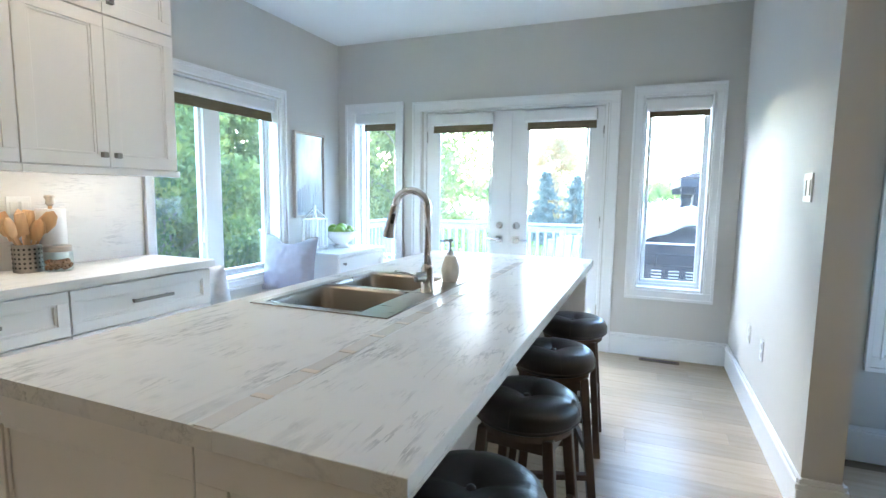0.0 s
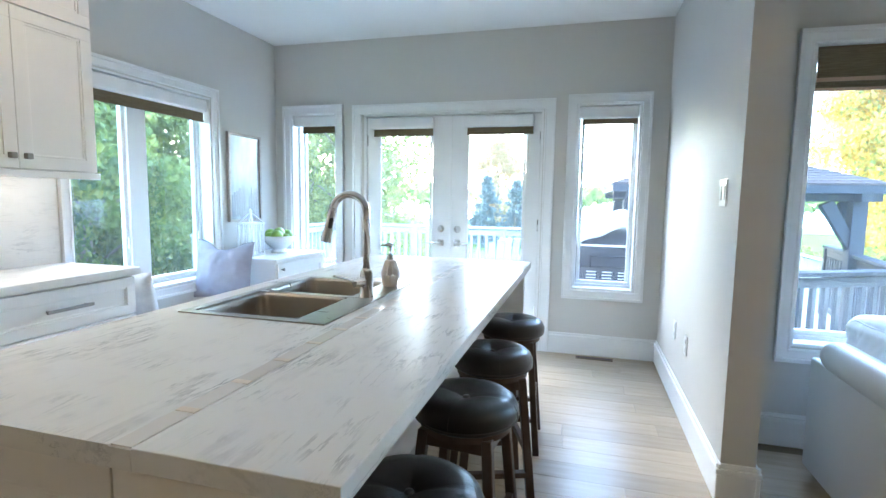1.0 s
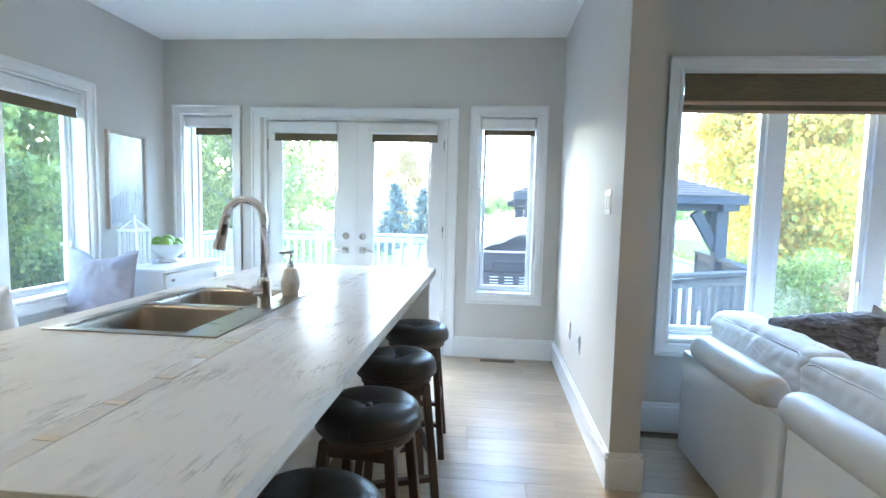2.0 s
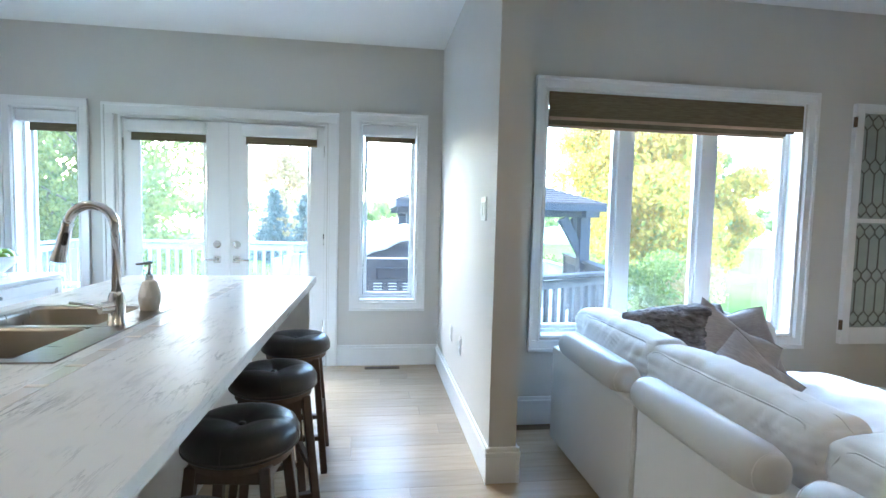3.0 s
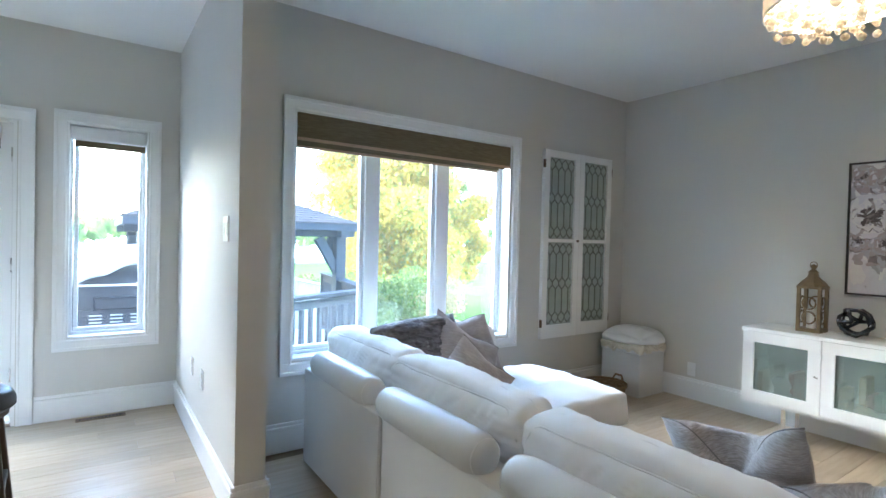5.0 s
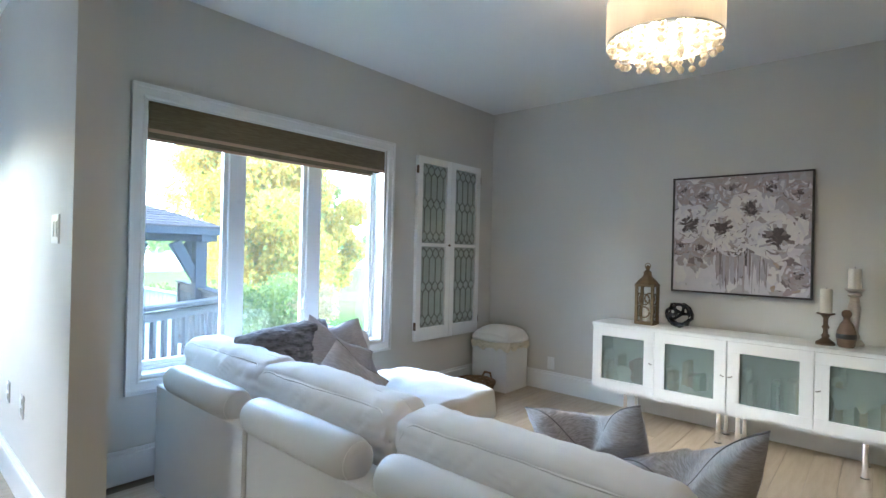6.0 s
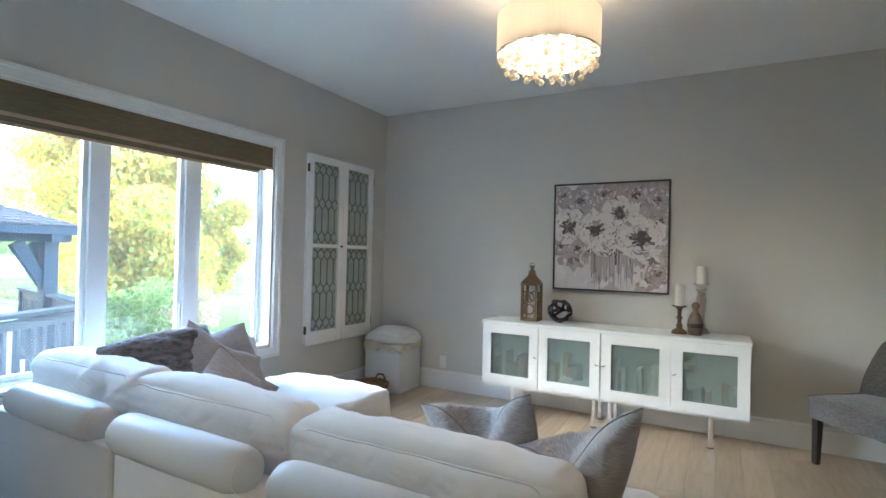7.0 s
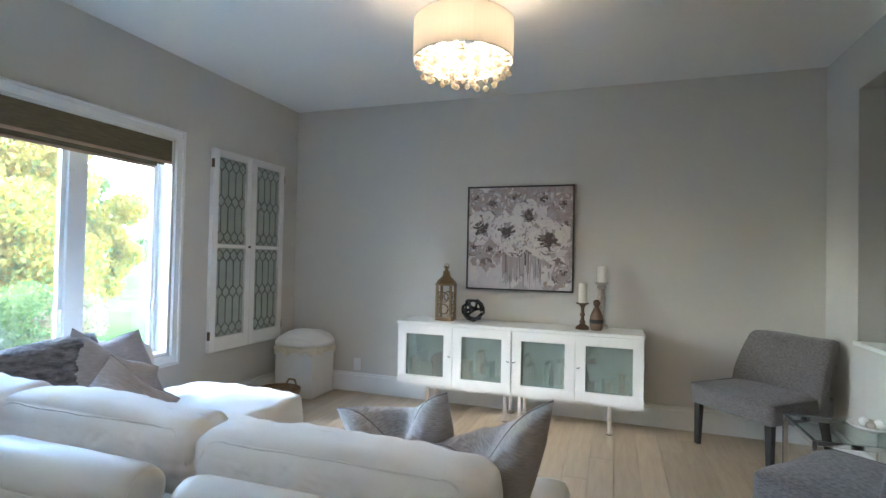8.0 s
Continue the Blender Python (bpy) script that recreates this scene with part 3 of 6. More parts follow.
cassette_blind("y", YK + 0.03, -1, -1.815, -1.21, 2.045, 0.065)
cassette_blind("y", YK + 0.03, -1, -0.93, -0.32, 2.045, 0.065)
cassette_blind("y", YK + 0.09, -1, -2.643, -2.19, 2.095, 0.065, 0.08)
cassette_blind("y", YK + 0.09, -1, 0.048, 0.517, 2.1, 0.045)
cassette_blind("x", XL - 0.09, 1, 2.66, 3.835, 2.08, 0.075)


def roman_blind():
    root = thing("roman_blind", "olive brown woven roman blind drawn up in the living room window", "blind")
    for k, (z0, z1, y0) in enumerate(((1.95, 2.12, -0.002), (1.935, 2.0, 0.012), (1.92, 1.99, 0.026))):
        bm = box(1.23 + 0.0 * k, 3.008 - 0.05 * k, YL + y0, YL + y0 + 0.01, z0, z1, 0.003)
        part("fold", bm, M_SHADE_BLIND, root)
    part("edge_tape", box(1.23, 3.008, YL - 0.006, YL + 0.0, 1.945, 1.965, 0.002), M_BLIND_EDGE, root, "tan edge tape")
    part("bottom_bar", box(1.232, 2.9, YL + 0.036, YL + 0.05, 1.905, 1.925, 0.003), M_BLIND_EDGE, root, "tan bottom bar")
    part("headrail", box(1.23, 3.008, YL + 0.012, YL + 0.05, 2.07, 2.12), M_SHADE_BLIND, root)


roman_blind()


def wall_plate(name, label, m, w, h, slots):
    root = thing(name, label, name.replace("_", " "), m)
    part("plate", box(-w / 2, w / 2, -0.007, 0, -h / 2, h / 2, 0.003), M_PLASTIC, root)
    for x, z, a, b in slots:
        part("rocker" if name == "light_switch" else "socket", box(x - a / 2, x + a / 2, -0.011, -0.005, z - b / 2, z + b / 2, 0.003), M_PLASTIC, root)


wall_plate("light_switch", "white double rocker light switch on the partition wall", pose(XP, 2.975, 1.37, 0, 0, -90), 0.118, 0.125, [(-0.027, 0, 0.034, 0.068), (0.027, 0, 0.034, 0.068)])
for y, z in ((3.96, 0.47), (3.58, 0.47)):
    wall_plate("power_outlet", "white wall outlet on the partition wall", pose(XP, y, z, 0, 0, -90), 0.072, 0.118, [(0, 0.025, 0.034, 0.03), (0, -0.025, 0.034, 0.03)])
wall_plate("power_outlet", "white wall outlet above the living room baseboard", pose(XR, 2.665, 0.262, 0, 0, -90), 0.072, 0.118, [(0, 0.025, 0.034, 0.03), (0, -0.025, 0.034, 0.03)])


wall_plate("power_outlet", "white wall outlet on the marble backsplash", pose(XL + 0.0125, 1.89, 1.22, 0, 0, 90), 0.11, 0.118, [(-0.024, 0, 0.034, 0.066), (0.024, 0, 0.034, 0.066)])


# ---- kitchen ----
def shaker(root, name, axis, pos, side, a0, a1, z0, z1, rail=0.062, mat_=None):
    """A shaker front: four rails with a recessed panel and a small inner bead."""
    mat_ = mat_ or M_CAB
    d = new(name)
    d.parent = root
    for bm, nm in zip(rect_frame(axis, pos, a0, a1, z0, z1, rail, side * 0.02, 0.002), ("rail", "rail", "stile", "stile")):
        part(nm, bm, mat_, d)
    part("panel", box_on(axis, a0 + rail, a1 - rail, pos, pos + side * 0.009, z0 + rail, z1 - rail), mat_, d)
    for bm in rect_frame(axis, pos + side * 0.009, a0 + rail, a1 - rail, z0 + rail, z1 - rail, 0.012, side * 0.006, 0.003):
        part("bead", bm, mat_, d)
    return d


def bar_handle(parent, axis, pos, side, a0, a1, z):
    m = (a0 + a1) / 2
    h = part("handle", box_on(axis, a0, a1, pos + side * 0.026, pos + side * 0.038, z - 0.008, z + 0.008, 0.002), M_NICKEL, parent, "brushed nickel bar handle")
    for a in (a0 + 0.02, a1 - 0.02):
        part("handle_post", box_on(axis, a - 0.005, a + 0.005, pos, pos + side * 0.03, z - 0.005, z + 0.005), M_NICKEL, h)


def island():
    root = thing("kitchen_island", "white panelled kitchen island base under a marble top", "kitchen island", pose(0, 0, 0))
    part("body", box(-1.28, -0.60, 1.035, 1.74, 0.1, 0.872), M_CAB, root)
    part("body", box(-1.28, -0.60, 2.65, 3.55, 0.1, 0.872), M_CAB, root)
    part("body", box(-1.28, -0.60, 1.74, 2.65, 0.1, 0.68), M_CAB, root)
    part("side_panel", box(-1.28, -1.262, 1.74, 2.65, 0.68, 0.872), M_CAB, root)
    part("side_panel", box(-0.618, -0.60, 1.74, 2.65, 0.68, 0.872), M_CAB, root)
    part("toe_kick", box(-1.22, -0.66, 1.06, 3.53, 0.0, 0.1), M_CAB, root)
    for y0, y1 in ((1.0, 1.035), (3.55, 3.585)):
        part("end_panel", box(-1.305, -0.235, y0, y1, 0.0, 0.872, 0.002), M_CAB, root)
    shaker(root, "panel_front", "y", 1.0, -1, -1.305, -0.645, 0.1, 0.872, 0.075)
    shaker(root, "panel_front", "y", 1.0, -1, -0.641, -0.235, 0.1, 0.872, 0.075)
    for i in range(3):
        y0 = 1.04 + i * 0.84
        shaker(root, "back_panel", "x", -0.60, 1, y0, y0 + 0.836, 0.1, 0.872, 0.08)


island()


def island_top():
    root = thing("island_worktop", "white marble island worktop with grey veins and a mosaic strip", "worktop", pose(0, 0, 0))
    z0, z1, x0, x1, y0, y1 = 0.874, 0.914, -1.335, -0.207, 0.965, 3.684
    s0, s1 = -0.628, -0.583
    hx0, hx1, hy0, hy1 = -1.22, -0.695, 1.785, 2.6
    bm = box(x0, s0, y0, hy0, z0, z1, 0.0)
    add_box(bm, x0, s0, hy1, y1, z0, z1)
    add_box(bm, x0, hx0, hy0, hy1, z0, z1)
    add_box(bm, hx1, s0, hy0, hy1, z0, z1)
    bmesh.ops.remove_doubles(bm, verts=bm.verts[:], dist=1e-5)
    part("slab", bm, M_MARBLE, root)
    part("slab", box(s1, x1, y0, y1, z0, z1, 0.0012, 1), M_MARBLE, root)
    part("end_slab", box(s0, s1, 3.36, y1, z0, z1, 0.0), M_MARBLE, root)
    part("strip_bed", box(s0, s1, y0 + 0.0, 3.36, z0, z1 - 0.003), M_MARBLE, root)
    y = y0 + 0.004
    i = 0
    while y < 3.34:
        long = i % 2 == 0
        ln = 0.135 if long else 0.018
        bm = box(s0 + 0.001, s1 - 0.001, y, min(y + ln, 3.355), z1 - 0.003, z1 + (0.0006 if long else 0.0011), 0.0)
        part("tile", bm, M_TILE_GLASS if long else M_TILE_STONE, root)
        y += ln + 0.002
        i += 1


island_top()


def sink():
    root = thing("kitchen_sink", "stainless steel double-bowl sink set into the island top", "sink", pose(0, 0, 0.914))
    x0, x1, y0, y1 = -1.24, -0.672, 1.765, 2.625
    b0, b1 = -1.2, -0.79
    bowls = ((1.8, 2.18), (2.215, 2.585))
    rim = bmesh.new()
    for a in ((x0, b0, y0, y1), (b1, x1, y0, y1), (b0, b1, y0, bowls[0][0]), (b0, b1, bowls[0][1], bowls[1][0]), (b0, b1, bowls[1][1], y1)):
        add_box(rim, a[0], a[1], a[2], a[3], 0.0, 0.005)
    bmesh.ops.remove_doubles(rim, verts=rim.verts[:], dist=1e-5)
    part("rim", rim, M_STEEL, root)
    for c0, c1 in bowls:
        bm = bmesh.new()
        rings = []
        for inset, z in ((0.0, 0.004), (0.006, -0.01), (0.012, -0.15), (0.022, -0.18), (0.05, -0.195)):
            ring = []
            r = 0.045
            ax0, ax1, ay0, ay1 = b0 + inset, b1 - inset, c0 + inset, c1 - inset
            for cx, cy, st in ((ax1 - r, ay1 - r, 0), (ax0 + r, ay1 - r, 90), (ax0 + r, ay0 + r, 180), (ax1 - r, ay0 + r, 270)):
                for k in range(5):
                    a = radians(st + k * 22.5)
                    ring.append(bm.verts.new((cx + r * math.cos(a), cy + r * math.sin(a), z)))
            rings.append(ring)
        for p, q in zip(rings, rings[1:]):
            for k in range(len(p)):
                bm.faces.new((p[k], p[(k + 1) % len(p)], q[(k + 1) % len(p)], q[k]))
        bm.faces.new(rings[-1])
        ob = part("bowl", bm, M_STEEL, root, smooth=40)
        md = ob.modifiers.new("sheet", "SOLIDIFY")
        md.thickness = 0.002
        part("drain", lathe([(0.0, 0.0), (0.03, 0.0), (0.042, 0.004), (0.045, 0.0)], 24, ((b0 + b1) / 2, (c0 + c1) / 2, -0.194)), M_CHROME, root, smooth=30)


sink()


def faucet():
    root = thing("kitchen_faucet", "chrome gooseneck pull-down faucet beside the sink", "faucet", pose(-0.725, 2.21, 0.919))
    part("base", lathe([(0.031, 0), (0.031, 0.006), (0.027, 0.012), (0.026, 0.1), (0.021, 0.115), (0.014, 0.12)], 28), M_CHROME, root, smooth=35)
    pts = [(0, 0, 0.11), (0, 0, 0.34)]
    R = 0.075
    for k in range(1, 13):
        a = radians(k * 14.4)
        pts.append((-R + R * math.cos(a), 0, 0.34 + R * math.sin(a)))
    part("neck", tube(pts, 0.0158, 18), M_CHROME, root, smooth=True)
    e = Vector(pts[-1])
    d = (e - Vector(pts[-2])).normalized()
    part("spray_head", tube([e, e + d * 0.02, e + d * 0.1, e + d * 0.132], [0.0165, 0.019, 0.022, 0.0265], 20), M_CHROME, root, smooth=40)
    part("collar", tube([e - d * 0.003, e + d * 0.006], [0.019, 0.019], 20), M_CHROME, root, smooth=40)
    part("spray_button", bar(e + d * 0.03 + Vector((0.01, -0.015, 0)), e + d * 0.075 + Vector((0.011, -0.0165, 0)), 0.016, 0.012, 0.004), M_BLACK, root)
    part("hub", tube([(-0.005, -0.02, 0.068), (-0.03, -0.05, 0.068)], 0.021, 16), M_CHROME, root, smooth=40)
    part("lever", tube([(-0.028, -0.048, 0.07), (-0.07, -0.06, 0.083), (-0.115, -0.066, 0.09)], [0.006, 0.005, 0.004]), M_CHROME, root, smooth=True)


faucet()


def soap():
    root = thing("soap_dispenser", "ivory faceted stoneware soap bottle with a steel pump", "soap dispenser", pose(-0.737, 2.5, 0.9145))
    bm = bmesh.new()
    prof = ((0.03, 0), (0.034, 0.004), (0.042, 0.05), (0.042, 0.065), (0.027, 0.12), (0.017, 0.127))
    rings = []
    n = 10
    for k, (r, z) in enumerate(prof):
        tw = 0.32 * k
        rings.append([bm.verts.new((r * math.cos(2 * math.pi * i / n + tw), r * math.sin(2 * math.pi * i / n + tw), z)) for i in range(n)])
    for a, b in zip(rings, rings[1:]):
        for i in range(n):
            bm.faces.new((a[i], a[(i + 1) % n], b[i]))
            bm.faces.new((a[(i + 1) % n], b[(i + 1) % n], b[i]))
    bm.faces.new(rings[0])
    bm.faces.new(rings[-1])
    part("bottle", bm, M_MATTE_CER, root)
    part("collar", lathe([(0.016, 0.12), (0.016, 0.145), (0.012, 0.148)], 20), M_SATIN, root, smooth=35)
    part("pump", tube([(0, 0, 0.146), (0, 0, 0.192)], 0.006), M_SATIN, root, smooth=True)
    part("spout", tube([(0.012, 0.004, 0.19), (0, 0, 0.194), (-0.045, -0.012, 0.19)], [0.009, 0.009, 0.004]), M_SATIN, root, smooth=True)


soap()


def stool(m):
    w, lift = 0.92, 0.023
    root = thing("bar_stool", "round black leather bar stool with dark wooden legs", "stool", m, "stools at the island")
    bm = bmesh.new()
    n, rings = 64, []
    prof = [(0.0, 0.066), (0.015, 0.07), (0.04, 0.079), (0.08, 0.086), (0.12, 0.088), (0.155, 0.083), (0.178, 0.068), (0.189, 0.045), (0.189, 0.022), (0.181, 0.006), (0.17, 0.0), (0.0, 0.0)]
    for r, z in prof:
        ring = []
        for i in range(n):
            a = 2 * math.pi * i / n
            groove = 0.0
            if 0.01 < r < 0.19 and z > 0.03:
                groove = 0.0026 * math.exp(-((abs((math.degrees(a) + 45) % 90 - 45)) * r / 0.55) ** 2)
            ring.append(bm.verts.new((w * r * math.cos(a), w * r * math.sin(a), z + 0.575 + lift - groove)))
        rings.append(ring)
    for a, b in zip(rings, rings[1:]):
        for i in range(n):
            bm.faces.new((a[i], a[(i + 1) % n], b[(i + 1) % n], b[i]))
    bmesh.ops.remove_doubles(bm, verts=bm.verts[:], dist=1e-5)
    seat = part("seat", bm, M_LEATHER, root, "black tufted leather seat", smooth=True)
    part("button", lathe([(0.0, 0.012), (0.01, 0.01), (0.014, 0.0)], 14, (0, 0, 0.638 + lift)), M_LEATHER, seat, smooth=True)
    for q in range(4):
        a = math.pi / 2 * q
        part("seam", tube([(w * rr * math.cos(a), w * rr * math.sin(a), 0.5755 + lift + zz) for rr, zz in ((0.015, 0.066), (0.04, 0.074), (0.08, 0.081), (0.12, 0.083), (0.155, 0.0785), (0.178, 0.0635), (0.1885, 0.043), (0.189, 0.024))], 0.0014, 5), M_SEAM, seat)
    part("piping", lathe([(w * a, z + lift) for a, z in ((0.188, 0.588), (0.1905, 0.59), (0.1905, 0.594), (0.188, 0.597))], 40, caps=False), M_SEAM, seat, smooth=True)
    part("seat_ring", lathe([(0.138, 0.573), (0.152, 0.575), (0.152, 0.597), (0.138, 0.599), (0.138, 0.573)], 32, caps=False), M_WALNUT, root, smooth=40)
    top, bot = 0.106, 0.155
    for sx, sy in ((1, 1), (1, -1), (-1, 1), (-1, -1)):
        part("leg", bar((sx * bot, sy * bot, 0), (sx * top, sy * top, 0.583), 0.033, 0.033, 0.003), M_WALNUT, root)
    for z, a in ((0.18, 0.14), (0.28, 0.1315)):
        for s in (1, -1):
            if z < 0.2:
                part("stretcher", bar((-a, s * a, z), (a, s * a, z), 0.024, 0.03, 0.002), M_WALNUT, root)
            else:
                part("stretcher", bar((s * a, -a, z), (s * a, a, z), 0.024, 0.03, 0.002), M_WALNUT, root)
    for s in (1, -1):
        part("apron", bar((-0.107, s * 0.107, 0.553), (0.107, s * 0.107, 0.553), 0.04, 0.02, 0.002), M_WALNUT, root)
        part("apron", bar((s * 0.107, -0.107, 0.553), (s * 0.107, 0.107, 0.553), 0.02, 0.04, 0.002), M_WALNUT, root)
    return root


first_stool = stool(pose(-0.242, 1.363, 0, 0, 0, 12))
for x, y, rz in ((-0.241, 1.936, -6), (-0.245, 2.465, 20), (-0.239, 3.039, 3)):
    copy_thing(first_stool, pose(x, y, 0, 0, 0, rz))


def base_cabinet(y0, y1):
    root = thing("base_cabinet", "white shaker base cabinet with a top drawer", "cabinet", pose(0, 0, 0), "base cabinets along the left wall")
    part("carcass", box(XL, -2.315, y0, y1, 0.1, 0.872), M_CAB, root)
    part("toe_kick", box(XL, -2.38, y0, y1, 0, 0.1), M_CAB, root)
    d = shaker(root, "drawer_front", "x", -2.315, 1, y0 + 0.004, y1 - 0.004, 0.66, 0.862, 0.05)
    m = (y0 + y1) / 2
    bar_handle(d, "x", -2.295, 1, m - 0.115, m + 0.115, 0.765)
    d = shaker(root, "drawer_front", "x", -2.315, 1, y0 + 0.004, y1 - 0.004, 0.11, 0.652, 0.055)
    bar_handle(d, "x", -2.295, 1, m - 0.115, m + 0.115, 0.53)


for y0, y1 in ((1.785, 2.575), (0.995, 1.785), (0.205, 0.995), (-0.585, 0.205)):
    base_cabinet(y0, y1)
root = thing("counter_worktop", "pale marble worktop along the kitchen wall", "worktop", pose(0, 0, 0))
part("slab", box(XL, -2.278, -0.585, 2.598, 0.874, 0.914, 0.003), M_MARBLE2, root)
root = thing("backsplash", "pale marble slab backsplash under the wall cabinets", "backsplash", pose(0, 0, 0))
part("slab", box(XL, XL + 0.012, -0.585, 2.56, 0.9145, 1.40, 0.001), M_SPLASH, root)


def upper_cabinet(y0, y1):
    root = thing("wall_cabinet", "tall white shaker wall cabinet up to the ceiling", "cabinet", pose(0, 0, 0), "wall cabinets along the left wall")
    part("carcass", box(XL, -2.5, y0, y1, 1.425, CEIL - 0.08), M_CAB, root)
    part("light_rail", box(-2.53, -2.475, y0, y1 + (0.012 if y1 > 2.5 else 0), 1.395, 1.43, 0.004), M_CAB, root)
    part("crown", box(XL, -2.45, y0, y1, CEIL - 0.08, CEIL - 0.002, 0.01), M_CAB, root)
    m = (y0 + y1) / 2
    for a0, a1, k in ((y0 + 0.003, m - 0.0015, m - 0.035), (m + 0.0015, y1 - 0.003, m + 0.035)):
        for z0, z1, kz in ((1.435, 2.185, 1.495), (2.195, CEIL - 0.09, 2.26)):
            d = shaker(root, "cabinet_door", "x", -2.5, 1, a0, a1, z0, z1, 0.06)
            part("knob", box(-2.48, -2.452, k - 0.014, k + 0.014, kz - 0.014, kz + 0.014, 0.004), M_NICKEL, d, "square nickel knob")
    part("light_strip", box(-2.62, -2.585, y0 + 0.03, y1 - 0.03, 1.415, 1.4248), M_STRIP, root, "glowing warm under-cabinet light")


M_STRIP = mat("warm_light_strip", (1.0, 0.78, 0.55), 0.5, emit=0.42)
for y0, y1 in ((1.735, 2.54), (0.93, 1.735), (0.125, 0.93)):
    upper_cabinet(y0, y1)


def utensil_crock():
    root = thing("utensil_holder", "perforated steel utensil holder full of wooden spoons", "utensil holder", pose(-2.70, 1.85, 0.9145) @ Matrix.Scale(0.97, 4))
    part("can", lathe([(0.0, 0.004), (0.058, 0.004), (0.06, 0.0), (0.061, 0.005), (0.061, 0.138), (0.063, 0.14), (0.058, 0.14), (0.058, 0.008), (0.0, 0.008)], 36), M_STEEL, root, smooth=40)
    # black discs laid on the solid can give the dark of its holes
    bm = bmesh.new()
    for r in range(5):
        for k in range(18):
            a = 2 * math.pi * k / 18
            add_lathe(bm, [(0.0, 0.0008), (0.0055, 0.0006), (0.006, 0)], 8, (0.0612 * math.cos(a), 0.0612 * math.sin(a), 0.025 + 0.023 * r),
                      Matrix.Rotation(a, 4, "Z") @ Matrix.Rotation(radians(90), 4, "Y"))
    part("perforation", bm, M_BLACK, root)
    for i, (dx, dy, h, w) in enumerate(((0.02, 0.06, 0.14, 0.03), (-0.02, 0.03, 0.15, 0.025), (0.03, -0.06, 0.12, 0.027), (-0.03, -0.05, 0.13, 0.03), (0.01, -0.02, 0.16, 0.025), (0.03, 0.02, 0.1, 0.028))):
        w *= 1.35
        top = Vector((dx * 1.5, dy * 1.5, 0.12 + h))
        bm = tube([(-dx * 0.4, -dy * 0.4, 0.01), top * 0.75, top * 0.86], [0.005, 0.006, 0.007])
        m = Matrix.Translation(top * 0.95) @ Vector((dx, dy, 0.12)).to_track_quat("Z", "Y").to_matrix().to_4x4() @ Matrix.Diagonal((0.3, 1, 1.6, 1))
        add_lathe(bm, [(0.0, -w), (w * 0.6, -w * 0.8), (w, 0), (w * 0.7, w * 0.7), (0.0, w)], 14, (0, 0, 0), m)
        part("wooden_spoon", bm, M_SPOON, root, "wooden spoon", smooth=True)
    for dx, dy, h, w in ((0.035, -0.035, 0.3, 0.06), (-0.02, 0.025, 0.31, 0.065), (0.02, -0.075, 0.27, 0.055), (-0.03, -0.06, 0.3, 0.06), (0.0, 0.06, 0.26, 0.05)):
        bm = bar((-dx * 0.4, -dy * 0.4, 0.012), (dx * 0.8, dy * 0.8, h * 0.7), 0.012, 0.016, 0.003)
        blade = bar((dx * 0.72, dy * 0.72, h * 0.62), (dx * 1.35, dy * 1.35, h), 0.008, w, 0.003, 0.8)
        part("wooden_spatula", bm, M_SPOON, root, "flat wooden spatula")
        part("spatula_blade", blade, M_SPOON, root)


utensil_crock()
root = thing("paper_towel_stand", "white paper towel roll on a stand with a wooden finial", "paper towel", pose(-2.742, 1.99, 0.9145) @ Matrix.Diagonal((1.02, 1.02, 1.03, 1)))
part("base", lathe([(0.075, 0), (0.075, 0.012), (0.07, 0.016), (0.0, 0.016)], 32), M_CERAMIC, root, smooth=40)
part("roll", lathe([(0.02, 0.018), (0.062, 0.018), (0.063, 0.03), (0.063, 0.285), (0.062, 0.295), (0.02, 0.295), (0.02, 0.018)], 40, caps=False), M_PAPER, root, smooth=40)
part("rod", tube([(0, 0, 0.01), (0, 0, 0.315)], 0.009), M_SPOON, root, smooth=True)
part("finial", lathe([(0.012, 0.31), (0.02, 0.32), (0.016, 0.335), (0.024, 0.355), (0.02, 0.362), (0.0, 0.364)], 20), M_WHITEWASH, root, "turned wooden finial", smooth=True)
root = thing("glass_jar", "clear glass jar of brown nuts with a steel lid", "jar", pose(-2.60, 1.93, 0.9145) @ Matrix.Scale(1.1, 4))
j = part("jar", lathe([(0.0, 0.003), (0.05, 0.002), (0.055, 0.01), (0.055, 0.082), (0.05, 0.09), (0.05, 0.095)], 32, caps=False), M_TABLE_GLASS, root, smooth=40)
j.visible_shadow = False
part("lid", lathe([(0.053, 0.09), (0.055, 0.094), (0.055, 0.112), (0.05, 0.116), (0.0, 0.117)], 32), M_STEEL, root, "steel lid", smooth=40)
bm = bmesh.new()
for i in range(70):
    a, r = random.uniform(0, 6.28), 0.044 * random.random() ** 0.5
    m = Euler((random.random() * 3, random.random() * 3, 0)).to_matrix().to_4x4() @ Matrix.Diagonal((1, 1, 1.6, 1))
    add_lathe(bm, [(0.0, -0.008), (0.006, -0.005), (0.008, 0.0), (0.005, 0.006), (0.0, 0.008)], 7, (r * math.cos(a), r * math.sin(a), 0.012 + 0.036 * random.random()), m)
part("nuts", bm, M_NUT, root, "heap of brown nuts", smooth=True)


